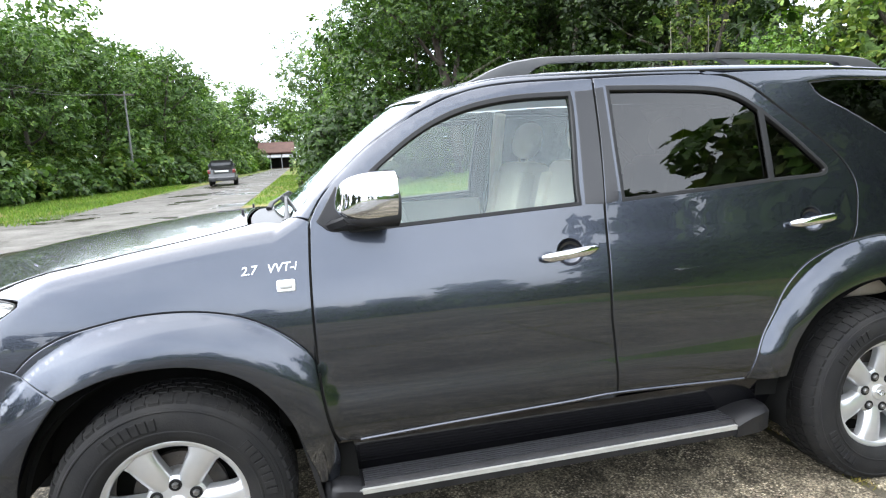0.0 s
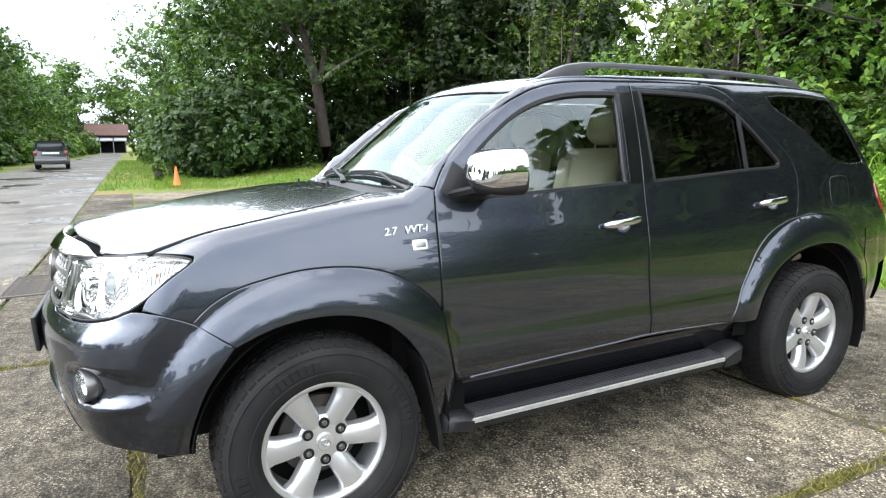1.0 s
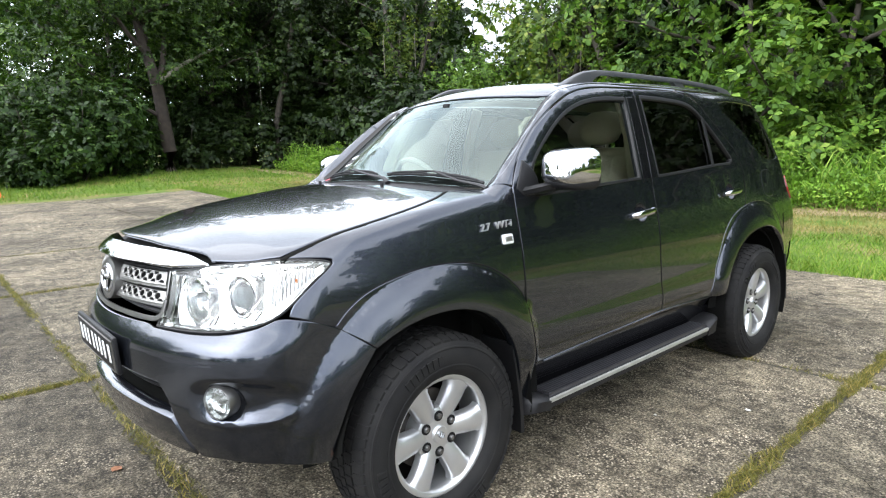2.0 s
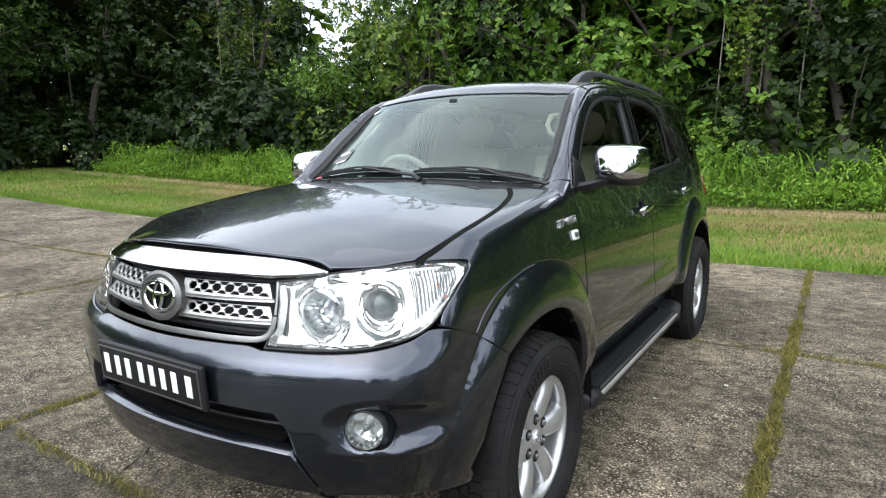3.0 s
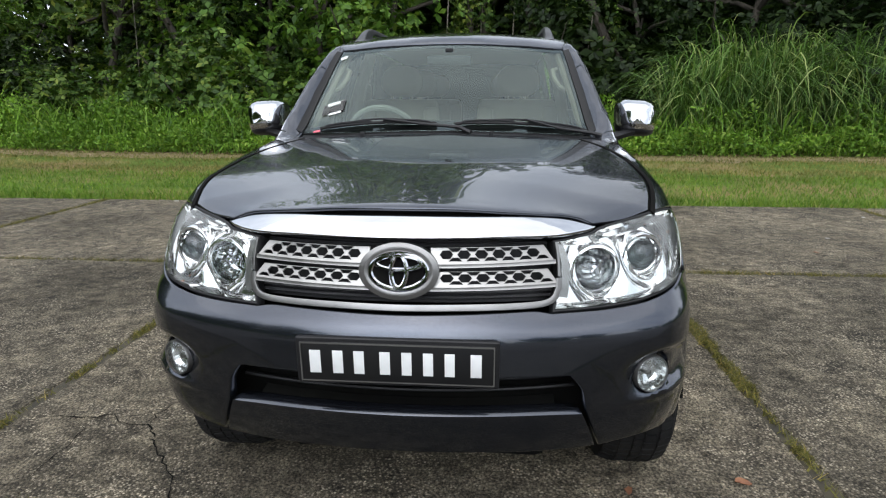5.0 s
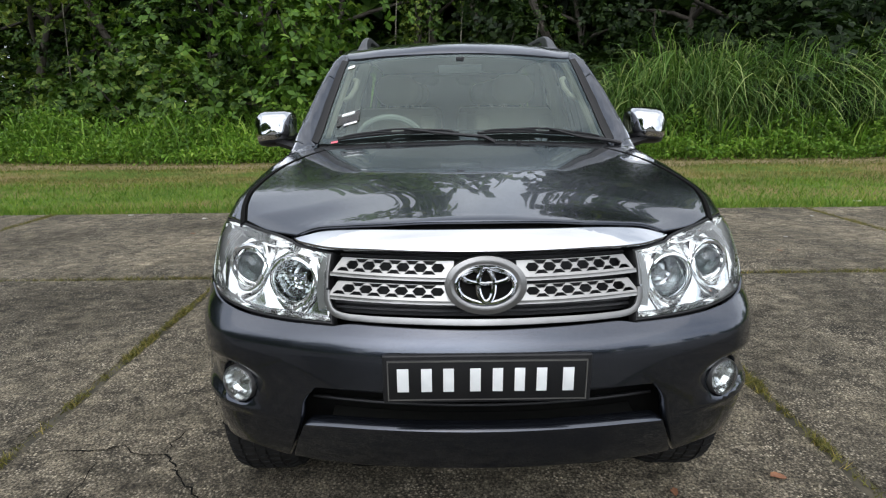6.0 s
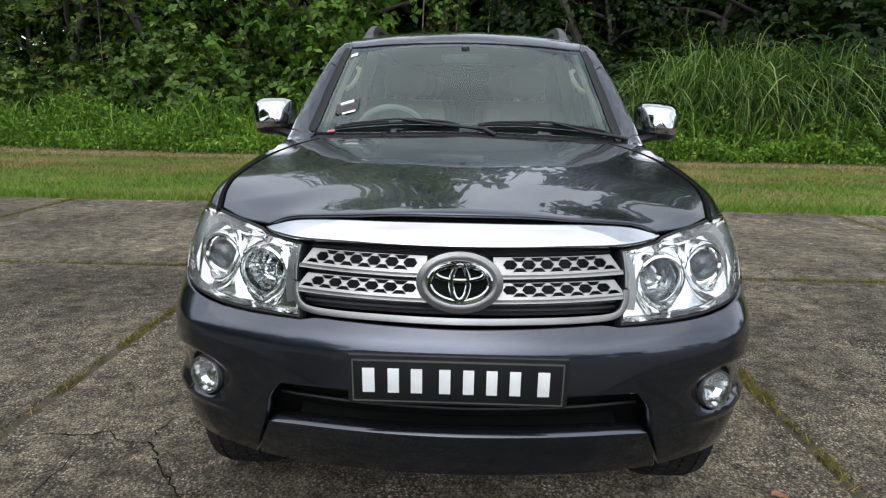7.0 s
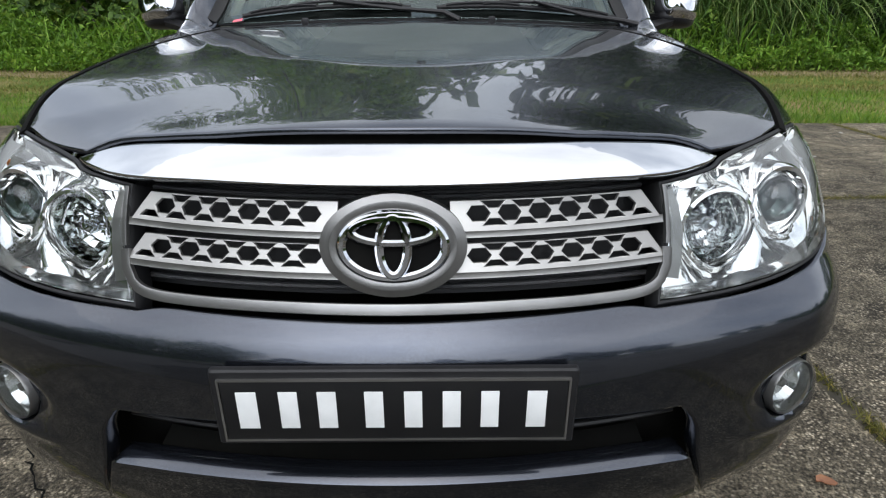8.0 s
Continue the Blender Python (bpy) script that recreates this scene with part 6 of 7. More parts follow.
# ---- plants ----
def leaf_cloud(rng, n, blobs, size, droop=0.0, aspect=0.55, shell=0.55):
    """About n leaves in rosettes of six round ellipsoid blobs (centre, radii), each leaf a folded quad."""
    k = len(blobs)
    c = np.array([b[0] for b in blobs], float)
    r = np.array([b[1] for b in blobs], float)
    wgt = np.prod(r, axis=1) ** (2 / 3)
    m = n // 6
    n = 6 * m
    pick = rng.choice(k, m, p=wgt / wgt.sum())
    d = rng.normal(size=(m, 3))
    d /= np.linalg.norm(d, axis=1)[:, None]
    rad = shell + (1.08 - shell) * rng.random(m) ** 0.6
    hub = c[pick] + d * r[pick] * rad[:, None]
    axis = d * 0.75 + rng.normal(size=(m, 3)) * 0.28 + np.array([0, 0, 0.55])
    axis /= np.linalg.norm(axis, axis=1)[:, None]
    e1 = np.cross(axis, rng.normal(size=(m, 3)))
    e1 /= np.maximum(np.linalg.norm(e1, axis=1), 1e-6)[:, None]
    e2 = np.cross(axis, e1)
    turn = (np.arange(6) * 1.047)[None, :] + rng.normal(size=(m, 6)) * 0.35
    t = (np.cos(turn)[..., None] * e1[:, None] + np.sin(turn)[..., None] * e2[:, None] + axis[:, None] * (0.35 * rng.random((m, 6)) - 0.05)[..., None]).reshape(n, 3)
    t[:, 2] -= 0.22 + droop
    t /= np.maximum(np.linalg.norm(t, axis=1), 1e-6)[:, None]
    up = np.repeat(axis, 6, axis=0) + rng.normal(size=(n, 3)) * 0.22
    b = np.cross(up, t)
    b /= np.maximum(np.linalg.norm(b, axis=1), 1e-6)[:, None]
    nrm = np.cross(t, b)
    s = size * (0.6 + 0.8 * rng.random(n))[:, None]
    p = np.repeat(hub, 6, axis=0) + t * s * 0.55
    v = np.stack([p - t * s * 0.5, p + b * s * aspect * 0.5 + t * s * 0.05 + nrm * s * 0.1, p + t * s * 0.5, p - b * s * aspect * 0.5 + t * s * 0.05 + nrm * s * 0.1], 1).reshape(-1, 3)
    q = np.arange(n * 4).reshape(n, 4)
    return v, q


def joined(parts):
    v, q, at = [], [], 0
    for a, b in parts:
        v.append(a)
        q.append(b + at)
        at += len(a)
    return np.concatenate(v), np.concatenate(q)


def limb(rng, start, way, length, r0, r1, n=7, wander=0.16):
    pts, rad, p, d = [], [], Vector(start), Vector(way).normalized()
    for i in range(n):
        t = i / (n - 1)
        pts.append(p.copy())
        rad.append(r0 * (1 - t) + r1 * t)
        d = (d + Vector(rng.normal(size=3)) * wander).normalized()
        p = p + d * length / (n - 1)
    return pts, rad


def tree_meshes(seed, height, spread_r, leaves, size, mat, trunk_h=0.35, flat=0.75, r=0.2, low=0.0):
    """Trunk with limbs, and a crown of leaf clumps at the limb ends."""
    rng = np.random.default_rng(seed)
    tp, tr = limb(rng, (0, 0, -0.3), (0.04, 0.03, 1), height * 0.82, r * 0.72, r * 0.2, 9, 0.06)
    wood = [tube(tp, tr, 9)]
    blobs = []
    n = 11
    for k in range(n):
        t = trunk_h + (0.98 - trunk_h) * (k + rng.random() * 0.6) / n
        at = tp[min(int(t * 8 / 0.98), 8)]
        a = k * 2.4 + rng.random()
        up = 0.15 + 0.9 * (t - trunk_h)
        ln = spread_r * (0.62 + 0.45 * rng.random()) * (1.0 - 0.45 * max(0, t - 0.75) / 0.25)
        lp, lr = limb(rng, at, (math.cos(a), math.sin(a), up), ln, r * 0.38, r * 0.08, 6, 0.17)
        wood.append(tube(lp, lr, 6))
        for q in (2, 3, 4, 5):
            rr = spread_r * (0.16 + 0.17 * rng.random())
            off = rng.normal(size=3) * rr * 0.6
            blobs.append((tuple(Vector(lp[q]) + Vector(off)), (rr * 1.15, rr * 1.15, rr * flat)))
    for k in range(6):
        rr = spread_r * (0.22 + 0.16 * rng.random())
        blobs.append((tuple(tp[-1] + Vector(rng.normal(size=3)) * spread_r * 0.25), (rr, rr, rr * flat)))
    if low:
        for k in range(9):
            a = 2 * math.pi * rng.random()
            blobs.append(((spread_r * 0.5 * math.cos(a), spread_r * 0.5 * math.sin(a), low * (0.4 + rng.random())), (spread_r * 0.3, spread_r * 0.3, low * 0.5)))
    v, q = leaf_cloud(rng, leaves, blobs, size)
    v[:, 2] = np.maximum(v[:, 2], -0.05)
    crown = fast_mesh("crown", v, q)
    crown.materials.append(mat)
    me = bpy.data.meshes.new("trunk")
    w = cat(*wood)
    me.from_pydata(w[0], [], w[1])
    me.polygons.foreach_set("use_smooth", np.ones(len(me.polygons), bool))
    me.materials.append(BARK)
    return me, crown


def plant(meshes, name, label, category, x, y, turn, scale, group="", z=None):
    ob = tagged(new(name), label, category, group)
    h = float(rise(x, y)) - 0.035 if z is None else z
    ob.matrix_basis = pose(x, y, h, 0, 0, turn) @ Matrix.Diagonal((scale, scale, scale, 1))
    for part_name, me in zip(("trunk", "crown"), meshes):
        o = new(part_name, me)
        o.parent = ob
    return ob


TREES = [tree_meshes(11, 11.5, 4.6, 9000, 0.204, LEAF_DARK, 0.22, 0.75, 0.26), tree_meshes(12, 13.5, 4.2, 8700, 0.197, LEAF_MID, 0.16, 0.8, 0.22),
         tree_meshes(13, 9.5, 4.4, 10600, 0.168, LEAF_OLIVE, 0.10, 0.8, 0.2, 1.5), tree_meshes(14, 14.0, 5.0, 9300, 0.209, LEAF_DARK, 0.26, 0.65, 0.28),
         tree_meshes(18, 8.5, 3.9, 10600, 0.168, LEAF_BRIGHT, 0.06, 0.8, 0.16, 2.2)]
ROAD_TREES = [tree_meshes(41, 11.5, 4.6, 12500, 0.215, LEAF_ROAD, 0.14, 0.75, 0.22, 1.2), tree_meshes(42, 13.0, 4.4, 12500, 0.205, LEAF_ROAD, 0.12, 0.8, 0.2, 1.2), tree_meshes(43, 9.5, 4.4, 12500, 0.20, LEAF_ROAD, 0.10, 0.8, 0.18, 1.5)]
FAR_TREES = [tree_meshes(15, 11.5, 4.6, 5200, 0.370, LEAF_ROAD, 0.25, 0.75, 0.26), tree_meshes(16, 13.5, 4.4, 5200, 0.370, LEAF_ROAD, 0.22, 0.8, 0.22), tree_meshes(17, 9.5, 4.4, 5200, 0.370, LEAF_ROAD, 0.14, 0.8, 0.2, 1.5)]
DEEP_TREES = [tree_meshes(31, 11.5, 4.6, 3600, 0.810, LEAF_DARK, 0.25, 0.75, 0.26), tree_meshes(32, 13.5, 4.4, 3600, 0.810, LEAF_DARK, 0.22, 0.8, 0.22), tree_meshes(33, 9.5, 4.4, 3600, 0.778, LEAF_MID, 0.14, 0.8, 0.2, 1.5)]
rng = np.random.default_rng(5)


def bush_mesh(seed, w, h, leaves, size, mat, n=16):
    r = np.random.default_rng(seed)
    blobs = []
    for k in range(n):
        a, d = 2 * math.pi * r.random(), math.sqrt(r.random()) * w * 0.42
        zz = h * (0.15 + 0.62 * r.random()) * (1 - 0.35 * (d / (w * 0.5)) ** 2)
        blobs.append(((d * math.cos(a), d * math.sin(a), zz), (w * 0.20 * (0.7 + 0.7 * r.random()), w * 0.20 * (0.7 + 0.7 * r.random()), h * 0.22 * (0.7 + 0.6 * r.random()))))
    v, q = leaf_cloud(r, leaves, blobs, size, shell=0.45)
    v[:, 2] = np.maximum(v[:, 2], 0.0)
    me = fast_mesh("foliage", v, q)
    me.materials.append(mat)
    stems = []
    for k in range(7):
        a = 2 * math.pi * r.random()
        p, rd = limb(r, (0.15 * math.cos(a), 0.15 * math.sin(a), -0.1), (math.cos(a) * 0.5, math.sin(a) * 0.5, 1), h * 0.8, 0.03, 0.008, 5, 0.2)
        stems.append(tube(p, rd, 5))
    w2 = cat(*stems)
    st = bpy.data.meshes.new("stem")
    st.from_pydata(w2[0], [], w2[1])
    st.materials.append(BARK)
    return st, me


BUSHES = [bush_mesh(21, 3.4, 2.6, 4800, 0.164, LEAF_MID), bush_mesh(22, 3.0, 2.2, 6600, 0.130, LEAF_BRIGHT), bush_mesh(23, 4.2, 3.6, 5100, 0.198, LEAF_DARK), bush_mesh(24, 3.6, 3.0, 7000, 0.124, LEAF_MID), bush_mesh(25, 3.6, 2.8, 2000, 0.282, LEAF_MID), bush_mesh(26, 3.4, 2.4, 2000, 0.282, LEAF_BRIGHT), bush_mesh(27, 3.6, 3.0, 8500, 0.115, LEAF_SHADE, 22)]



def bush(kind, x, y, s, label, turn=None):
    ob = tagged(new("shrub"), label, "shrub", "forest shrubs")
    ob.matrix_basis = pose(x, y, float(rise(x, y)) - 0.04, 0, 0, rng.random() * 360 if turn is None else turn) @ Matrix.Diagonal((s, s, s, 1))
    for nm, me in zip(("stem", "foliage"), BUSHES[kind]):
        o = new(nm, me)
        o.parent = ob
    return ob


# forest behind the car: rows of trees with a hem of shrubs; a gap lets the sky through
def front_kind(y):
    """Which tree stands at the forest's front: bright broad leaves in the middle, dark woods elsewhere."""
    if 1.0 < y < 6.5:
        return 4
    if 6.5 <= y < 15.5:
        return 2 if rng.random() < 0.65 else 1
    if -4.5 < y <= 1.0:
        return 3 if rng.random() < 0.6 else 0
    return int(rng.choice([0, 1, 3], p=[0.45, 0.10, 0.45]))


CANOPY = curve([-20, -13, -9, -3.5, 0.5, 4.5, 6.3, 8.2, 11, 14, 16.5, 18, 20.5, 22, 30, 46], [13, 15, 11, 9, 10, 11.5, 9.3, 11, 9.5, 11, 10, 6.6, 6.6, 11, 12.5, 12.5])
TALL = (11.5, 13.5, 9.5, 14.0, 8.5)
y = -18.0
while y < 34:
    x = 19.8 + rng.normal() * 0.8
    if 16.9 < y < 20.9:
        y = 20.9
        continue
    k = front_kind(y)
    kit = TREES[k] if y > -16 else FAR_TREES[k % 3]
    plant(kit, "forest_tree", "tall dense dark green forest tree" if k in (0, 3) else "dense bright green forest tree with broad leaves", "tree", x - (1.0 if k == 4 else 0), y, rng.random() * 360, float(CANOPY(y)) / TALL[k] * (0.92 + 0.16 * rng.random()), "forest trees")
    y += (3.0 if y > -16 else 4.0) * (0.8 + 0.4 * rng.random())
y = -19.0
while y < 40:
    k = int(rng.integers(0, 3))
    if 21.5 < y < 28.5:
        y = 28.6
        continue
    plant(DEEP_TREES[k], "forest_tree", "tall dense dark green forest tree", "tree", 25.0 + rng.normal() * 0.9, y, rng.random() * 360, float(CANOPY(y)) * 1.12 / TALL[k] * (0.85 + 0.25 * rng.random()), "forest trees")
    y += 3.0 * (0.8 + 0.4 * rng.random())
y = -18
while y < 30:
    # past y 15 every shrub takes the leaves with painted shade
    k = 1 if 0.5 < y < 6 else int(rng.choice([0, 3])) if 6 <= y < 15 else 2 if y > 15 or y < -1 and rng.random() < 0.75 else int(rng.choice([0, 2, 3, 1], p=[0.35, 0.3, 0.2, 0.15]))
    bush(k, 17.3 + rng.normal() * 0.5, y, 0.9 + 0.6 * rng.random(), "dense broad-leaved shrub at the forest edge" if k != 1 else "bright green shrub at the forest edge")
    y += 2.0 + rng.random()

for x, y, s in ((19.6, 17.4, 0.70), (20.2, 19.4, 0.66), (24.5, 24.0, 0.72), (24.8, 26.6, 0.72)):
    plant(TREES[4], "forest_tree", "low bright green tree in a gap of the woods", "tree", x, y, rng.random() * 360, s, "forest trees")

# denser woods closing the far corner
CORNER = tree_meshes(44, 13.5, 4.2, 10000, 0.19, LEAF_SHADE, 0.16, 0.8, 0.22)
for k in range(9):
    plant(CORNER if k < 4 else TREES[(0, 3)[k % 2]], "forest_tree", "tall dense dark green forest tree", "tree", 5.2 + 2.35 * k + rng.normal() * 0.6, 34.5 + rng.normal() * 1.0, rng.random() * 360, 0.95 + 0.25 * rng.random(), "forest trees")
for k in range(8):
    plant(FAR_TREES[k % 3], "forest_tree", "tall dense green forest tree", "tree", 6 + 3.2 * k + rng.normal() * 0.6, 40 + rng.normal(), rng.random() * 360, 1.1 + 0.2 * rng.random(), "forest trees")
# woods along the road
for x, y, k, s in ((3.6, 47.0, 1, 1.02), (3.2, 58.0, 0, 1.12), (3.8, 72.0, 1, 1.1), (3.6, 90.0, 2, 1.1)):
    plant(ROAD_TREES[k % 3], "roadside_tree", "broad green tree beside the road", "tree", x, y, rng.random() * 360, s, "roadside trees")
for x, y, k, s in ((2.8, 28.6, 6, 1.45), (4.2, 28.0, 6, 1.75), (5.7, 28.9, 6, 1.45), (4.2, 30.6, 6, 1.9), (3.2, 30.2, 6, 1.6)):
    bush(k, x, y, s, "large rounded bush with glossy broad leaves on the lawn")
for x, y, k, s in ((6.9, 31.2, 2, 1.1), (10.4, 31.4, 2, 1.15), (12.2, 32.0, 2, 1.0), (13.6, 31.4, 2, 0.9), (16.6, 30.6, 2, 1.2), (18.0, 28.4, 2, 1.2), (18.2, 25.6, 2, 1.0), (2.4, 38.0, 0, 1.3), (2.3, 43.0, 1, 1.1), (2.2, 51.0, 3, 1.0), (2.2, 62.0, 0, 1.0), (2.2, 80.0, 2, 1.0)):
    bush(k, x, y, s, "dark green bush at the lawn's edge")
y = 15.0
while y < 120:
    k = int(rng.integers(0, 4))
    side = float(HEDGE(y))
    plant((ROAD_TREES if y < 58 else FAR_TREES)[k % 3], "roadside_tree", "tall green tree lining the road", "tree", side - 5.0 + rng.normal() * 0.7, y, rng.random() * 360, (0.98 if y < 75 else 0.85) * (0.86 + 0.26 * rng.random()), "roadside trees")
    bush(int(rng.choice([4, 5])), side - 2.6 + rng.normal() * 0.4, y + 1.0, 1.0 + 0.5 * rng.random(), "green shrub on the road verge")
    bush(4, side - 3.0 + rng.normal() * 0.4, y + 3.3, 1.1 + 0.5 * rng.random(), "green shrub on the road verge")
    plant(FAR_TREES[(k + 1) % 3], "roadside_tree", "tall green tree lining the road", "tree", side - 9.5 + rng.normal() * 0.8, y + 1.5, rng.random() * 360, 1.0 * (0.9 + 0.3 * rng.random()), "roadside trees")
    y += (3.6 if y < 58 else 6.0) + 1.0 * rng.random()
for k in range(14):
    plant(FAR_TREES[k % 3], "distant_tree", "tall green tree far down the road", "tree", -20 + 3.3 * k + rng.normal(), 126 + rng.normal() * 5, rng.random() * 360, 1.1 + 0.35 * rng.random(), "distant trees")
# tree line across the open ground on the other sides
for k in range(15):
    plant(DEEP_TREES[k % 3], "far_tree", "green tree across the open ground", "tree", -34 + rng.normal() * 2, -34 + 4.6 * k, rng.random() * 360, 0.58 + 0.14 * rng.random(), "far trees")
x = -30.0
while x < 46:
    near = smoothstep((x - 9) / 8) * smoothstep((40 - x) / 8)
    plant(DEEP_TREES[int(rng.integers(0, 3))], "far_tree", "green tree across the open ground", "tree", x, -52 + 17 * float(near) + rng.normal() * 1.5, rng.random() * 360, 0.50 + 0.72 * float(near) + 0.15 * rng.random(), "far trees")
    # unseen shrubs fill the foot of the reflected trees
    if near > 0.5:
        bush(int(rng.choice([4, 5])), x + 2.5, -35 + rng.normal(), 1.3 + 0.5 * rng.random(), "unseen green shrub filling out the reflected tree line")
    x += 5.0 + 2.0 * rng.random()

# more unseen shrubs, added to block low sky gaps in the doors' reflections
for k in range(13):
    bush(4 + k % 2, -9.0 + 2.6 * k, -36.5 + 1.4 * (k % 3), 1.5 + 0.13 * (k % 4), "unseen green shrub filling out the reflected tree line")
for x, y, k, s in ((22.0, -17.0, 1, 1.5), (27.0, -16.0, 0, 1.5), (26.0, -25.0, 2, 1.1), (20.0, -31.0, 1, 0.9)):
    plant(FAR_TREES[k], "far_tree", "tall green tree beside the lot", "tree", x, y, rng.random() * 360, s, "far trees")
    bush(4, x - 1.5, y + 1.0, 1.7, "green shrub below the tall tree")
    bush(5, x + 1.8, y - 1.0, 1.8, "green shrub below the tall tree")


# weeds and grasses
def blades(r, n, xs, ys, height, width, lean=0.35, fall=0.0, short=False):
    """Tapering blades that arch over, three quads each; fall: how far the tips hang."""
    x, y = xs[0] + (xs[1] - xs[0]) * r.random(n), ys[0] + (ys[1] - ys[0]) * r.random(n)
    z = rise(x, y) - 0.04
    a = 2 * math.pi * r.random(n)
    h = height * (0.5 + 0.65 * r.random(n))
    w = width * (0.7 + 0.6 * r.random(n))
    ln = lean * h * (0.3 + r.random(n))
    d = np.stack([np.cos(a), np.sin(a), 0 * a], 1)
    tw = a + 1.2 * r.normal(size=n)
    s = np.stack([-np.sin(tw), np.cos(tw), 0 * a], 1)
    base = np.stack([x, y, z], 1)
    cols = []
    steps = ((0.0, 0.8), (1.0, 0.15)) if short else ((0.0, 0.7), (0.45, 1.0), (0.78, 0.75), (1.0, 0.08))
    for t, wd in steps:
        p = base + d * (ln * t ** 2.2)[:, None]
        p[:, 2] += h * (t - fall * t ** 4)
        cols += [p - s * (w * wd / 2)[:, None], p + s * (w * wd / 2)[:, None]]
    v = np.stack(cols, 1).reshape(-1, 3)
    i = np.arange(n)[:, None] * 2 * len(steps)
    q = np.concatenate([i + np.array([[k, k + 1, k + 3, k + 2]]) for k in range(0, 2 * len(steps) - 2, 2)], 1).reshape(-1, 4)
    return v, q


def stuff(name, parts, mat, label, category):
    me = fast_mesh(name, *joined(parts))
    me.materials.append(mat)
    return tagged(new(name, me), label, category, kind="stuff")


def weed_hem(r, n, xs, ys, height, size):
    """Broad-leaved weeds: leaves thickest low down, with uneven tops."""
    x, y = xs[0] + (xs[1] - xs[0]) * r.random(n), ys[0] + (ys[1] - ys[0]) * r.random(n)
    tall = height * (0.70 + 0.22 * np.sin(y * 1.9 + 1.3 * np.sin(x * 2.3)) + 0.14 * np.sin(y * 5.1 + x * 3.0))
    z = rise(x, y) + tall * r.random(n) ** 0.7
    n = 6 * (n // 6)
    x, y, z = x[:n], y[:n], z[:n]
    v, q = leaf_cloud(r, n, [((0, 0, 0), (1, 1, 1))], size, droop=0.5, aspect=0.34)
    v = v.reshape(n, 4, 3)
    v += (np.stack([x, y, z], 1) - v.mean(1))[:, None]
    v[..., 2] = np.maximum(v[..., 2], rise(v[..., 0], v[..., 1]) - 0.03)
    return v.reshape(-1, 3), q


stuff("tall_weeds", [weed_hem(rng, 64000, (13.6, 16.6), (-18, 27), 1.42, 0.135), weed_hem(rng, 24000, (12.9, 13.9), (-18, 27), 0.75, 0.115), blades(rng, 3600, (13.5, 16.4), (-18, 27), 1.5, 0.034, 0.45, 0.2)], BLADE, "bright green waist-high weeds along the forest edge", "weeds")
def reed_fountain(r, x, y, n, h):
    """Long blades that rise from one root and bow outwards on all sides, their tips hanging."""
    a = 2 * math.pi * r.random(n)
    ln = h * (0.38 + 0.77 * r.random(n))
    out = 0.12 + 0.60 * r.random(n) ** 1.2
    d = np.stack([np.cos(a), np.sin(a), 0 * a], 1)
    tw = a + math.pi / 2 + 0.5 * r.normal(size=n)
    side = np.stack([np.cos(tw), np.sin(tw), 0.25 * r.normal(size=n)], 1)
    root = np.stack([x + 0.30 * r.normal(size=n), y + 0.30 * r.normal(size=n), 0 * a - 0.05], 1)
    w = 0.017 + 0.020 * r.random(n)
    cols = []
    for t, wd in ((0.0, 0.6), (0.32, 1.0), (0.55, 0.95), (0.70, 0.85), (0.82, 0.68), (0.92, 0.45), (1.0, 0.06)):
        p = root + d * (ln * out * (0.25 * t + 0.75 * t ** 2.4))[:, None]
        p[:, 2] += ln * (t - (0.30 + 0.62 * out) * t ** 3.4)
        cols += [p - side * (w * wd / 2)[:, None], p + side * (w * wd / 2)[:, None]]
    v = np.stack(cols, 1).reshape(-1, 3)
    v[:, 2] = np.maximum(v[:, 2], -0.05)
    i = np.arange(n)[:, None] * 14
    q = np.concatenate([i + np.array([[k, k + 1, k + 3, k + 2]]) for k in range(0, 12, 2)], 1).reshape(-1, 4)
    return v, q


reeds = []
for k in range(34):
    reeds.append(reed_fountain(rng, 14.6 + 1.3 * rng.random(), -5.0 - 0.32 * k + 0.2 * rng.normal(), 230, 4.3 + 0.7 * rng.random() - 0.7 * (k < 4)))
stuff("reed_clump", reeds, REED, "tall arching reed grass clump beside the forest", "reeds")
stuff("lawn_grass", [blades(rng, 42000, (5.95, 9.4), (-14, 20), 0.085, 0.016, 0.9, short=True), blades(rng, 14000, (5.85, 6.5), (-14, 20), 0.12, 0.016, 0.9, short=True), blades(rng, 21000, (0.0, 16), (20, 31), 0.12, 0.025, 0.9, short=True), blades(rng, 14000, (-13.5, -7.8), (18, 46), 0.16, 0.035, 0.9, short=True), blades(rng, 8000, (-1.7, 2.5), (21, 60), 0.14, 0.035, 0.9, short=True)], LAWN, "short rough lawn with yellowed tufts", "grass")
stuff("dry_grass", [blades(rng, 26000, (8.6, 13.2), (-14, 20), 0.075, 0.016, 0.9, short=True), blades(rng, 9000, (9.6, 10.4), (-14, 20), 0.060, 0.020, 0.9, short=True), blades(rng, 12000, (11.6, 13.3), (-14, 20), 0.085, 0.020, 0.9, short=True)], DRYLAWN, "short yellowed grass further out on the lawn", "grass")
earth_rows = []
for t in np.linspace(-26, 42, 300):
    w = 0.55 + 0.42 * noise.noise(Vector((t * 0.9, 1.7, 0))) + 0.2 * noise.noise(Vector((t * 2.7, 4.7, 0)))
    c = 12.70 + 0.4 * noise.noise(Vector((t * 0.3, 9.1, 0)))
    earth_rows.append([(c - w, t, float(rise(c, t)) - 0.031), (c, t, float(rise(c, t)) - 0.005), (c + w + 0.4, t, float(rise(c, t)) - 0.031)])
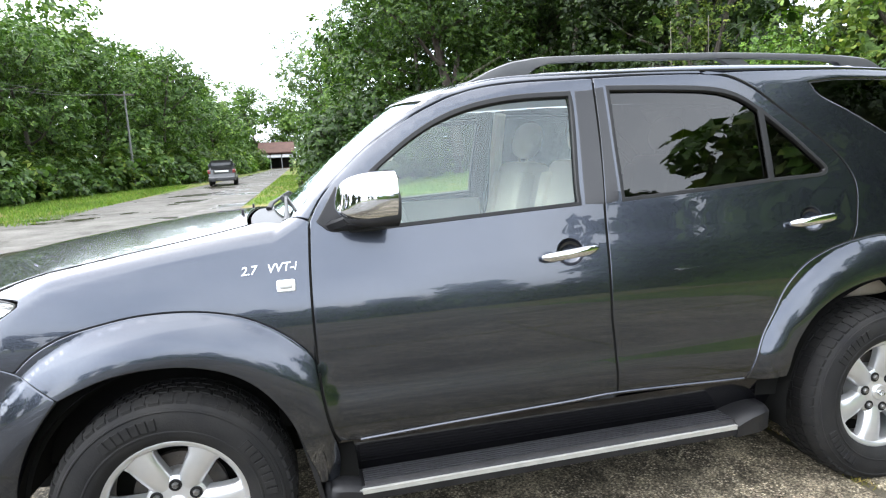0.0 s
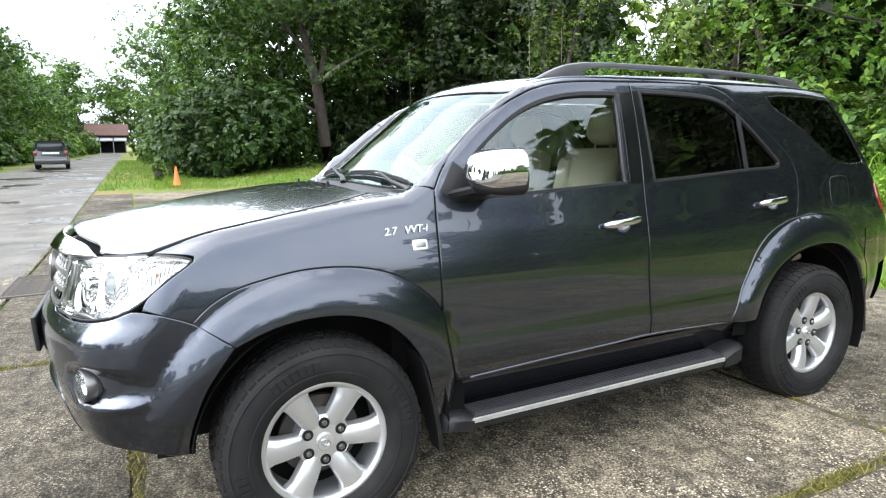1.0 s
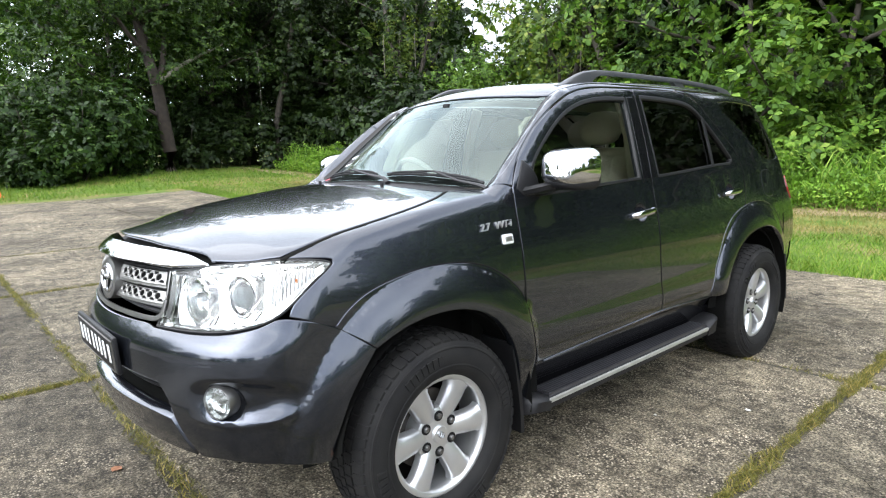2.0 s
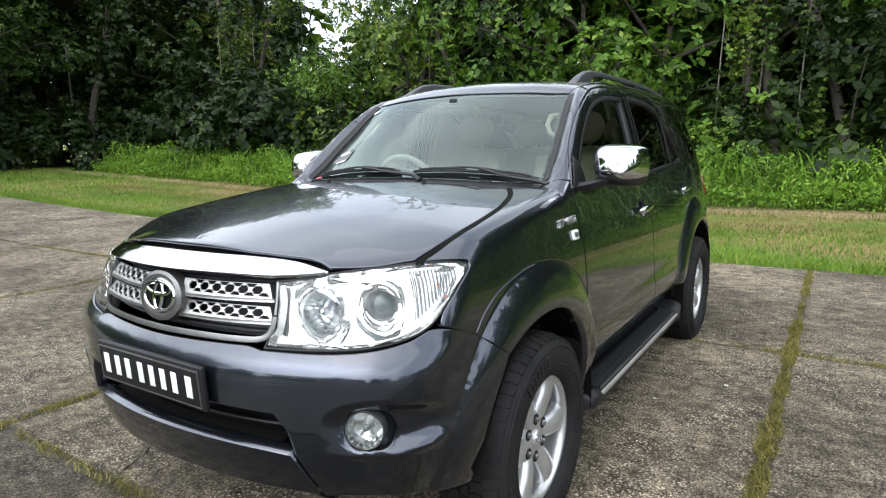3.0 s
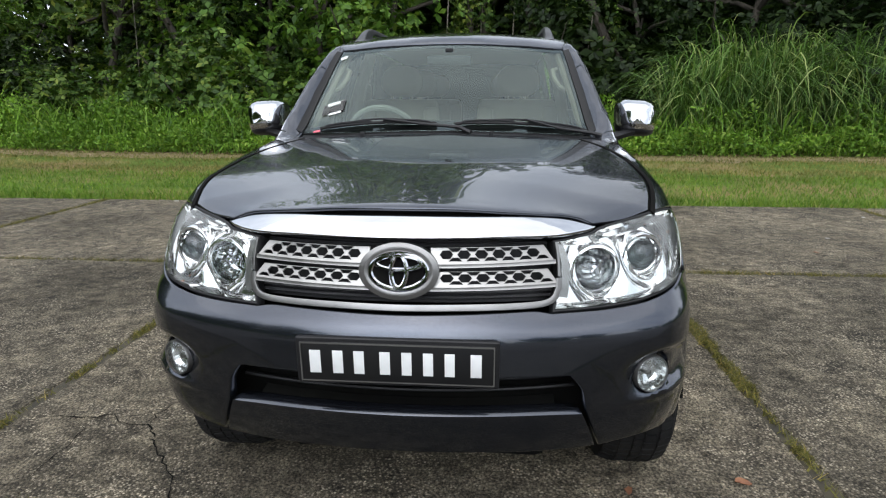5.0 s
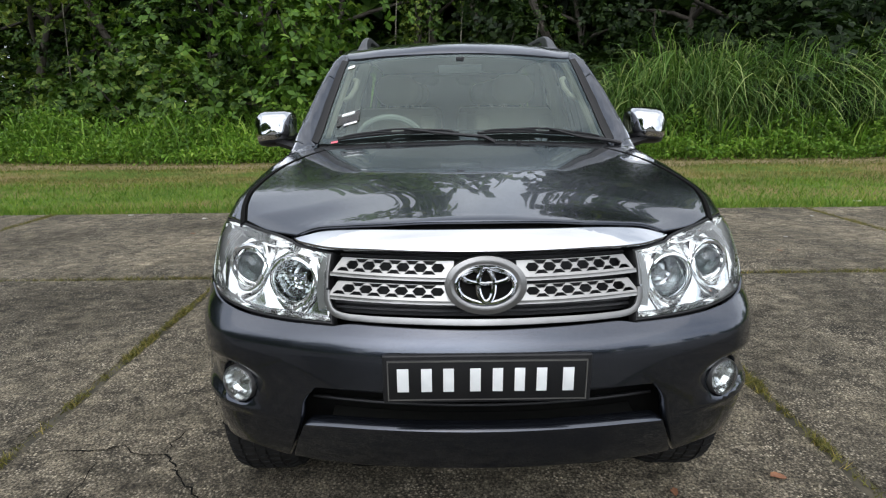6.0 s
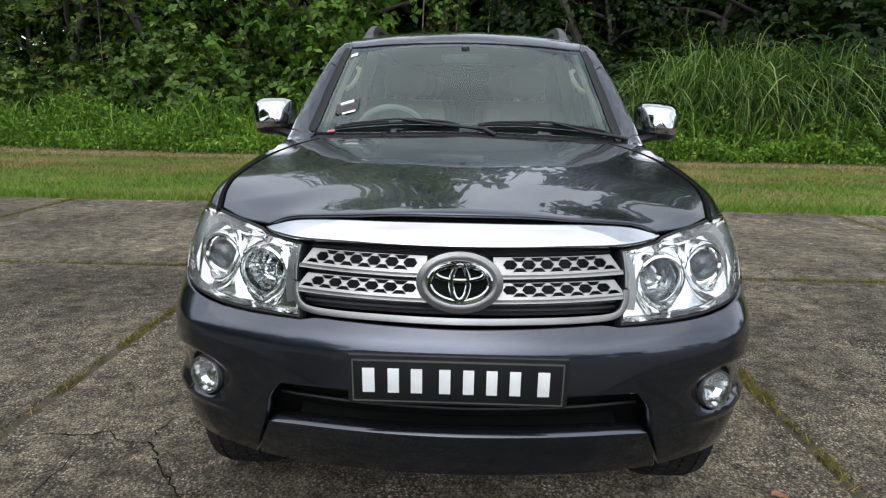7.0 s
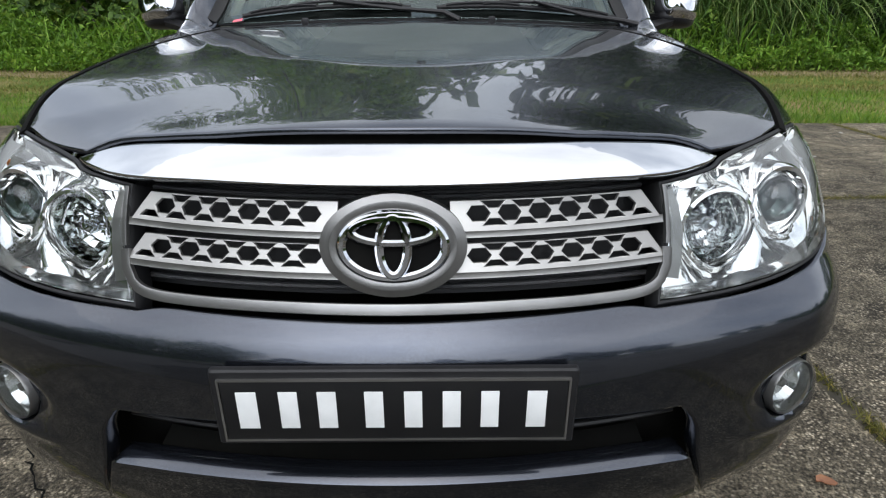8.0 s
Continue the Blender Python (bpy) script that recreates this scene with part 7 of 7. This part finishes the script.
tagged(make("earth_strip", loft(earth_rows, closed=False), material("bare_brown_earth", (0.13, 0.098, 0.045), (0.25, 0.185, 0.10), rough=0.95, scale=3, grain=0.6, grain_scale=30)), "strip of bare brown earth below the weeds", "earth", kind="structure")

# ---- concrete slabs with mossy joints ----
CRACKS = [([(-0.02, 1.77), (0.0, 1.57), (0.03, 1.47), (-0.05, 1.36), (-0.05, 1.25), (-0.12, 1.19), (-0.16, 1.17), (-0.26, 1.09), (-0.36, 1.0), (-0.43, 0.95), (-0.60, 0.87)], 0.013),
          ([(-0.05, 1.25), (0.05, 1.27), (0.20, 1.22)], 0.010), ([(-0.45, 1.5), (-0.28, 1.5), (-0.15, 1.51), (-0.02, 1.56)], 0.009), ([(1.04, 2.23), (0.98, 2.04), (0.98, 1.95)], 0.007),
          ([(0.93, -1.53), (0.91, -1.58), (0.95, -1.77), (0.96, -2.0)], 0.008), ([(1.56, -1.61), (1.52, -1.74), (1.42, -1.85), (1.35, -1.95)], 0.006), ([(0.94, -0.9), (0.88, -1.14), (0.9, -1.44)], 0.005), ([(3.46, -1.52), (3.37, -1.7), (3.39, -1.88)], 0.007)]
pavement = tagged(new("pavement"), "weathered cracked concrete slabs with mossy joints", "pavement", kind="structure")
XJ, YJ = [-1.78, -0.63, 2.64, 5.93], [-1.49 + 3.4 * k for k in range(-7, 7)]


def slab(x0, x1, y0, y1, seed):
    """One cast slab with a ragged, worn edge."""
    r = np.random.default_rng(seed)
    g = 0.022
    line = []
    cs = [(x0 + g, y0 + g), (x1 - g, y0 + g), (x1 - g, y1 - g), (x0 + g, y1 - g)]
    for (ax, ay), (bx, by) in zip(cs, cs[1:] + cs[:1]):
        n = max(4, int(math.hypot(bx - ax, by - ay) / 0.09))
        for i in range(n):
            t = i / n
            j = 0.0 if i == 0 else r.normal() * 0.006 + 0.006 * math.sin(i * 0.9 + seed)
            ox, oy = (by - ay), -(bx - ax)
            ln = math.hypot(ox, oy)
            line.append((ax + (bx - ax) * t - ox / ln * abs(j), ay + (by - ay) * t - oy / ln * abs(j)))
    line = np.array(line)
    tilt = r.normal() * 0.0012, r.normal() * 0.0012
    c = line.mean(0)
    rings = []
    for sc, dz in ((0.0, -0.10), (0.0, -0.010), (0.008, -0.001), (0.03, 0.0)):
        p = inset(line, sc) if sc else line
        z = rise(p[:, 0], p[:, 1]) + dz + (p[:, 0] - c[0]) * tilt[0] + (p[:, 1] - c[1]) * tilt[1]
        rings.append(np.stack([p[:, 0], p[:, 1], z], 1))
    v, f = loft(rings, caps=False)
    f.append(tuple(range(len(v) - len(line), len(v))))
    return v, f


seed = 0
for i in range(len(XJ) - 1):
    for j in range(len(YJ) - 1):
        if YJ[j + 1] > 20.5:
            continue
        seed += 1
        make("slab", slab(XJ[i], XJ[i + 1], YJ[j], YJ[j + 1], seed), DIRTY_CONCRETE if i == 0 else CONCRETE, pavement, smooth=False)
soil = material("sandy_joint_soil", (0.030, 0.027, 0.019), (0.075, 0.064, 0.042), rough=0.95, scale=9, grain=0.7, grain_scale=60)
for yj in YJ[2:12]:
    make("joint_soil", block((-1.76, yj - 0.045, -0.09), (5.93, yj + 0.045, -0.010)), soil, pavement, smooth=False) if yj < 7 else None
for xj in XJ[1:]:
    make("joint_soil", block((xj - 0.04, -8.0, -0.09), (xj + 0.04, 7.0, -0.013)), soil, pavement, smooth=False)
def tufts(n, x0, x1, y, along_x, seed):
    """Moss and grass along a joint, in ragged patches wider than the joint."""
    v, q = blades(rng, n, (x0, x1), (-0.5, 0.5), 0.030, 0.007, 1.6, short=True)
    v = v.reshape(n, 4, 3)
    c = v.mean(1)
    patch = 0.5 + 0.5 * np.sin(c[:, 0] * 2.1 + seed) * np.sin(c[:, 0] * 0.9 + 2 * seed) + 0.30 * np.sin(c[:, 0] * 9.3 + seed) + 0.2 * np.sin(c[:, 0] * 23.0 + seed)
    wide = 0.011 + 0.040 * np.clip(patch, 0, 1.2)
    off = c[:, 1].copy() * 2
    off = np.sign(off) * np.abs(off) ** 1.4 * wide
    keep = rng.random(n) < np.clip(0.08 + 0.95 * patch, 0.06, 1)
    v[:, :, 1] += (off - c[:, 1])[:, None]
    v = v[keep]
    v[..., 1] += y
    if not along_x:
        v = v[..., [1, 0, 2]]
    v[..., 2] = np.maximum(v[..., 2] + 0.034, -0.012)
    v = v.reshape(-1, 3)
    return v, np.arange(len(v)).reshape(-1, 4)[:, [0, 1, 3, 2]]


moss = []
for k, yj in enumerate(YJ[2:12]):
    moss.append(tufts(11000 if abs(yj) < 2.5 else 5000, -1.75, 5.9, yj, True, k * 1.7))
for k, xj in enumerate(XJ[1:3]):
    moss.append(tufts(9000, -6.0, 9.0, xj, False, 0.6 + k * 2.2))
stuff("joint_moss", moss, MOSS, "yellow-green moss and grass in the slab joints", "moss")


# ---- open cracks in the slab before the car ----
def crack(points, width, seed):
    r = np.random.default_rng(seed)
    line = []
    for (ax, ay), (bx, by) in zip(points, points[1:]):
        n = max(3, int(math.hypot(bx - ax, by - ay) / 0.03))
        line += [(ax + (bx - ax) * i / n + r.normal() * 0.006, ay + (by - ay) * i / n + r.normal() * 0.006) for i in range(n)]
    line.append(points[-1])
    rows = []
    for i, (x, y) in enumerate(line):
        ax, ay = line[max(i - 1, 0)]
        bx, by = line[min(i + 1, len(line) - 1)]
        d = max(math.hypot(bx - ax, by - ay), 1e-6)
        w = width * (0.35 + 1.0 * r.random()) * min(1.0, 0.25 + i / 4, 0.25 + (len(line) - 1 - i) / 4)
        nx, ny = -(by - ay) / d * w / 2, (bx - ax) / d * w / 2
        rows.append([(x + nx, y + ny, 0.0048), (x, y, 0.0050), (x - nx, y - ny, 0.0048)])
    make("crack", loft(rows, closed=False), VOID, pavement, smooth=False)


for k, (line, wide) in enumerate(CRACKS):
    crack(line, wide * 0.55, 50 + k)


# ---- things on the ground and down the road ----
def ring_poly(r, n, z, sq=2.0):
    out = []
    for k in range(n):
        a = 2 * math.pi * (k + 0.5) / n
        c, s = math.cos(a), math.sin(a)
        out.append((r * math.copysign(abs(c) ** (2 / sq), c), r * math.copysign(abs(s) ** (2 / sq), s), z))
    return out


cone_at = (0.87, 22.4)
cone = tagged(make("traffic_cone", loft([ring_poly(0.19, 32, 0.0, 8), ring_poly(0.19, 32, 0.03, 8), ring_poly(0.175, 32, 0.045, 8), ring_poly(0.145, 32, 0.05), ring_poly(0.125, 32, 0.08), ring_poly(0.03, 32, 0.70), ring_poly(0.024, 32, 0.72)]), CONE), "orange plastic traffic cone on the grass verge", "traffic cone")
cone.location = (*cone_at, float(rise(*cone_at)) - 0.02)
stump = tagged(new("tree_stump"), "dark broken tree stump wrapped in creeper", "stump")
stump.location = (0.36, 26.0, float(rise(0.36, 26.0)) - 0.05)
make("wood", tube([(0, 0, 0), (0.02, 0, 0.25), (-0.03, 0.02, 0.55), (0.0, 0.0, 0.85)], [0.22, 0.17, 0.16, 0.12], 10), BARK, stump)
cr = fast_mesh("creeper", *leaf_cloud(np.random.default_rng(3), 260, [((0, 0, 0.7), (0.25, 0.25, 0.3)), ((0.05, 0, 0.3), (0.22, 0.22, 0.25))], 0.13))
cr.materials.append(LEAF_MID)
new("creeper", cr).parent = stump

# drain with iron grate beside the road
drain = tagged(make("drain_channel", cat(block((-1.84, 2.0, -0.10), (-1.79, 20.0, 0.0), 0.006), block((-1.98, 4.35, -0.06), (-1.84, 5.75, -0.002), 0.006)), CONCRETE), "narrow concrete drain edging between road and slabs", "drain", kind="structure")
grate = tagged(new("drain_grate"), "rusty iron drain grate set in the paving", "grate")
grate.location = (-1.64, 5.05, 0.004)
make("grate_frame", cat(block((-0.25, -0.62, -0.03), (0.25, -0.58, 0.010), 0.004), block((-0.25, 0.58, -0.03), (0.25, 0.62, 0.010), 0.004), block((-0.25, -0.58, -0.03), (-0.21, 0.58, 0.010), 0.004), block((0.21, -0.58, -0.03), (0.25, 0.58, 0.010), 0.004)), IRON, grate)
# solid near-black block: the dark of the shaft painted between the bars
make("grate_shaft_shade", block((-0.21, -0.58, -0.03), (0.21, 0.58, 0.001)), VOID, grate)
bar = make("grate_bar", block((-0.21, -0.007, -0.01), (0.21, 0.007, 0.006), 0.002, 1), IRON, grate)
bar.location = (0, -0.54, 0)
for k in range(1, 28):
    again(bar, grate, pose(0, -0.54 + 0.04 * k, 0))

# leaves and scraps on the slabs
rl = np.random.default_rng(9)


def scrap(name, x, y, size, mat, label, category):
    n = 9
    a = np.sort(rl.random(n) * 2 * math.pi)
    r = size * (0.6 + 0.5 * rl.random(n))
    up = [(r[i] * math.cos(a[i]), r[i] * 0.7 * math.sin(a[i]), 0.004 + size * 0.25 * rl.random()) for i in range(n)]
    v = up + [(p[0], p[1], p[2] + 0.003) for p in up] + [(0, 0, 0.004)] + [(0, 0, 0.008)]
    f = []
    for i in range(n):
        j = (i + 1) % n
        f += [(i, j, n + j, n + i), (2 * n, j, i), (2 * n + 1, n + i, n + j)]
    ob = tagged(make(name, (v, f), mat), label, category)
    ob.location, ob.rotation_euler = (x, y, float(rise(x, y))), (0, 0, rl.random() * 6)
    return ob


for x, y, sz in ((-0.80, 0.47, 0.035), (-0.26, -1.18, 0.03), (-0.35, -0.75, 0.03), (3.4, -3.2, 0.03), (1.0, 3.1, 0.03), (4.5, 2.9, 0.03)):
    scrap("dead_leaf", x, y, sz, DRYLEAF, "curled brown dead leaf on the concrete", "leaf")
for x, y, sz in ((1.806, -1.219, 0.018), (1.418, -0.909, 0.012), (2.9, -2.2, 0.012), (5.44, 3.12, 0.05), (5.74, 4.21, 0.06), (6.3, -5.93, 0.07), (4.0, -3.6, 0.025), (5.2, -4.6, 0.04), (1.7, 3.6, 0.02), (3.1, 6.0, 0.04)):
    scrap("litter_scrap", x, y, sz, LITTER, "small pale scrap lying on the ground", "litter")


# the other vehicle, far up the road
def far_vehicle(x, y):
    ob = tagged(new("parked_van"), "black people carrier stopped on the wet road", "car")
    ob.matrix_basis = pose(x, y, float(rise(x, y)) + 0.0, 1.0, 0, 4)
    prof = [(-0.86, 0.32), (-0.90, 0.60), (-0.90, 0.95), (-0.86, 1.08), (-0.74, 1.62), (-0.62, 1.74), (0.62, 1.74), (0.74, 1.62), (0.86, 1.08), (0.90, 0.95), (0.90, 0.60), (0.86, 0.32)]
    rings = []
    for yy, sx, top_z in ((-2.25, 0.93, 0.94), (-2.30, 0.98, 1.0), (-2.18, 1.0, 1.0), (0.6, 1.0, 1.0), (1.5, 0.99, 0.72), (2.1, 0.96, 0.62), (2.35, 0.85, 0.55)):
        rings.append([(px * sx, yy + (0.22 * (pz - 1.08) if pz > 1.08 and yy < -2 else 0.0), 0.32 + (pz - 0.32) * top_z) for px, pz in prof])
    make("body", loft(rings), SUVPAINT, ob, angle=40)
    make("rear_window", block((-0.66, -2.25, 1.12), (0.66, -2.13, 1.56), 0.03), material("dark_car_glass", (0.02, 0.022, 0.025), rough=0.08), ob, "dark rear glass reflecting the sky")
    make("side_window", block((0.78, -1.9, 1.12), (0.86, 0.9, 1.5), 0.02), bpy.data.materials["dark_car_glass"], ob)
    make("side_window", block((-0.86, -1.9, 1.12), (-0.78, 0.9, 1.5), 0.02), bpy.data.materials["dark_car_glass"], ob)
    make("tail_chrome", block((-0.45, -2.335, 0.93), (0.45, -2.28, 1.05), 0.015), WHITE, ob, "pale band across the tailgate")
    make("rear_bumper", block((-0.88, -2.42, 0.35), (0.88, -2.2, 0.62), 0.05, 3), SUVPAINT, ob)
    for s in (-1, 1):
        make("tail_lamp", block((s * 0.80 - 0.10, -2.33, 0.86), (s * 0.80 + 0.10, -2.2, 1.12), 0.02), REDLAMP, ob, "red tail lamp")
        for yy in (-1.35, 1.35):
            make("wheel", moved(lathe([(0.02, -0.10), (0.20, -0.11), (0.30, -0.11), (0.335, -0.07), (0.335, 0.07), (0.30, 0.11), (0.20, 0.11), (0.02, 0.10)], 28, "X"), Matrix.Translation((s * 0.80, yy, 0.335))), RUBBER, ob)
    return ob


far_vehicle(-5.15, 43.6)

# building at the end of the road
house = tagged(new("roadside_building"), "low building with red-brown roof and pale awnings", "building")
house.location = (-4.2, 112.0, float(rise(0, 112)) - 0.1)
make("wall", block((-2.6, 0, 0), (2.8, 6, 2.9), 0.03), BRICKRED, house)
make("roof", loft([[(x, -0.8, 2.8), (x, -0.8, 2.95), (x, 3.0, 4.9), (x, 6.8, 2.95), (x, 6.8, 2.8)] for x in (-3.1, 3.3)]), BRICKRED, house, "red-brown pitched roof")
# flat near-black slab on the wall stands for the shaded shop interior
make("shopfront", block((-2.4, -0.06, 0.2), (2.6, 0.02, 2.2), 0.02), VOID, house, "black slab painting the shade inside the open shopfront")
for x0 in (-2.9, -0.9, 1.1):
    make("awning", loft([[(x, -0.1, 2.6), (x, -2.4, 2.05), (x, -2.4, 1.92), (x, -0.1, 2.46)] for x in (x0, x0 + 1.85)]), AWNING, house, "pale sloping awning")
for x0 in (-2.8, -0.9, 1.0, 2.8):
    make("awning_post", tube([(x0, -2.3, 0.0), (x0, -2.3, 1.97)], 0.06, 8), AWNING, house)

# pole and wires by the trees
pole = tagged(new("utility_pole"), "slim grey utility pole among the trees", "pole")
pole.location = (-10.9, 43.0, float(rise(0, 43)) - 0.1)
make("shaft", tube([(0, 0, 0), (0, 0, 6.75)], [0.085, 0.055], 10), POLEGREY, pole)
make("cross_arm", block((-0.6, -0.05, 6.45), (0.6, 0.05, 6.55), 0.01), IRON, pole)
for dx in (-0.45, 0.45):
    make("wire", tube([(dx - 2.2 * t, -30 * t, 6.58 - 1.1 * math.sin(math.pi * t) - 0.63 * t) for t in np.linspace(0, 1, 17)], 0.012, 5), TRIM, pole)

# creeper-hung trunks at the forest edge
def vine_trunk(x, y, h, r, mat, leaf, count, label, lean=(0.03, 0.05), thick=0.16):
    rv = np.random.default_rng(int(100 + 10 * x + 7 * y))
    ob = tagged(new("vine_trunk"), label, "tree", "creeper trunks")
    ob.location = (x, y, float(rise(x, y)) - 0.05)
    tp, tr = limb(rv, (0, 0, -0.2), (*lean, 1), h, thick, thick * 0.45, 9, 0.08)
    make("trunk", tube(tp, tr, 8), BARK, ob)
    blobs = []
    for k in range(26):
        t = rv.random()
        p = tp[min(int(t * 9), 8)]
        blobs.append(((p[0] + rv.normal() * r * 0.5, p[1] + rv.normal() * r * 0.6, max(0.6, p[2] - 0.6 * rv.random())), (r * 0.32, r * 0.36, 0.75 + 0.8 * rv.random())))
    me = fast_mesh("creeper", *leaf_cloud(rv, count, blobs, leaf, droop=0.8, shell=0.3))
    me.materials.append(mat)
    new("creeper", me).parent = ob
    # bare hanging stems
    for k in range(1):
        p = tp[5]
        top_at = Vector((p[0] - r * (0.6 + 0.3 * rv.random()), p[1] + r * rv.normal() * 0.7, p[2]))
        make("hanging_stem", tube([top_at + Vector((0.10 * math.sin(3 * q + k), 0.14 * math.sin(2.3 * q + 2 * k), -top_at.z * q)) for q in np.linspace(0, 1, 9)], 0.018, 5), PALEBARK, ob)


PALEBARK = material("pale_bark", (0.10, 0.09, 0.072), (0.17, 0.155, 0.125), rough=0.9, scale=4, grain=0.6, grain_scale=30)
for x, y, h, r, mat in ((17.4, 0.7, 8.5, 0.45, LEAF_OLIVE), (17.5, -0.4, 8.0, 0.42, LEAF_MID), (17.8, -2.1, 9.0, 0.5, LEAF_OLIVE), (18.2, 9.5, 9.0, 0.6, LEAF_BRIGHT), (17.9, 4.2, 8.5, 0.45, LEAF_BRIGHT)):
    vine_trunk(x, y, h, r, mat, 0.12, 5400, "tall trunk draped in hanging creeper")
vine_trunk(17.0, -5.5, 7.5, 0.42, LEAF_MID, 0.12, 3600, "leaning trunk wrapped in creeper", (0.10, 0.32), 0.2)
for y in (22.0, 23.4, 24.8):
    vine_trunk(18.8, y, 11.5, 0.95, LEAF_OLIVE, 0.13, 6000, "tall trunk hidden under a wall of creeper", (0.0, 0.0))
vine_trunk(14.6, 29.5, 10.5, 1.5, LEAF_DARK, 0.24, 8000, "slim tree with dark drooping leaf clusters", (0.0, 0.0), 0.2)

# the broad forked tree at the far edge of the lawn
rf = np.random.default_rng(77)
forked = tagged(new("forked_tree"), "broad dark tree with a forked red-brown trunk on the lawn", "tree")
forked.location = (8.6, 29.2, float(rise(8.6, 29.2)) - 0.05)
REDBARK = material("red_brown_bark", (0.020, 0.015, 0.012), (0.046, 0.034, 0.026), rough=0.9, scale=3, grain=0.9, grain_scale=18)
bole = [Vector(p) for p in ((0, 0, -0.2), (0.02, 0, 1.0), (-0.12, 0, 2.6), (-0.30, 0, 4.2), (-0.62, 0, 5.6), (-0.95, 0.1, 7.2), (-1.2, 0.1, 9.2))]
make("trunk", tube(bole, [0.46, 0.33, 0.29, 0.27, 0.22, 0.16, 0.09], 12), REDBARK, forked)
blobs = []
for at, way, ln, r0 in ((3, (0.55, 0.1, 1), 5.5, 0.17), (3, (1, -0.2, 0.75), 4.2, 0.15), (4, (-0.9, -0.3, 0.8), 4.6, 0.13), (4, (0.4, 0.5, 1), 4.5, 0.12), (5, (-0.6, 0.4, 1), 3.6, 0.10), (2, (-1, -0.2, 0.55), 4.6, 0.11), (5, (0.9, -0.3, 0.8), 3.6, 0.10), (6, (-0.3, -0.3, 1), 3.0, 0.08), (6, (0.6, 0.3, 1), 3.0, 0.08)):
    lp, lr = limb(rf, bole[at], way, ln, r0, 0.03, 8, 0.13)
    make("limb", tube(lp, lr, 7), PALEBARK if (at, r0) == (3, 0.15) else REDBARK, forked)
    for q in (4, 5, 6, 7):
        for _ in range(2):
            rr = 0.75 + 0.55 * rf.random()
            blobs.append((tuple(Vector(lp[q]) + Vector(rf.normal(size=3)) * 0.8), (rr * 1.2, rr * 1.2, rr * 0.75)))
for k in range(14):
    blobs.append(((-3.4 + 6 * rf.random(), -0.6 + 2 * rf.random(), 6.6 + 4.4 * rf.random()), (1.2, 1.2, 0.9)))
cr = fast_mesh("crown", *leaf_cloud(rf, 36000, blobs, 0.155))
# the crown takes the leaf copy with painted shade
cr.materials.append(LEAF_SHADE)
new("crown", cr).parent = forked
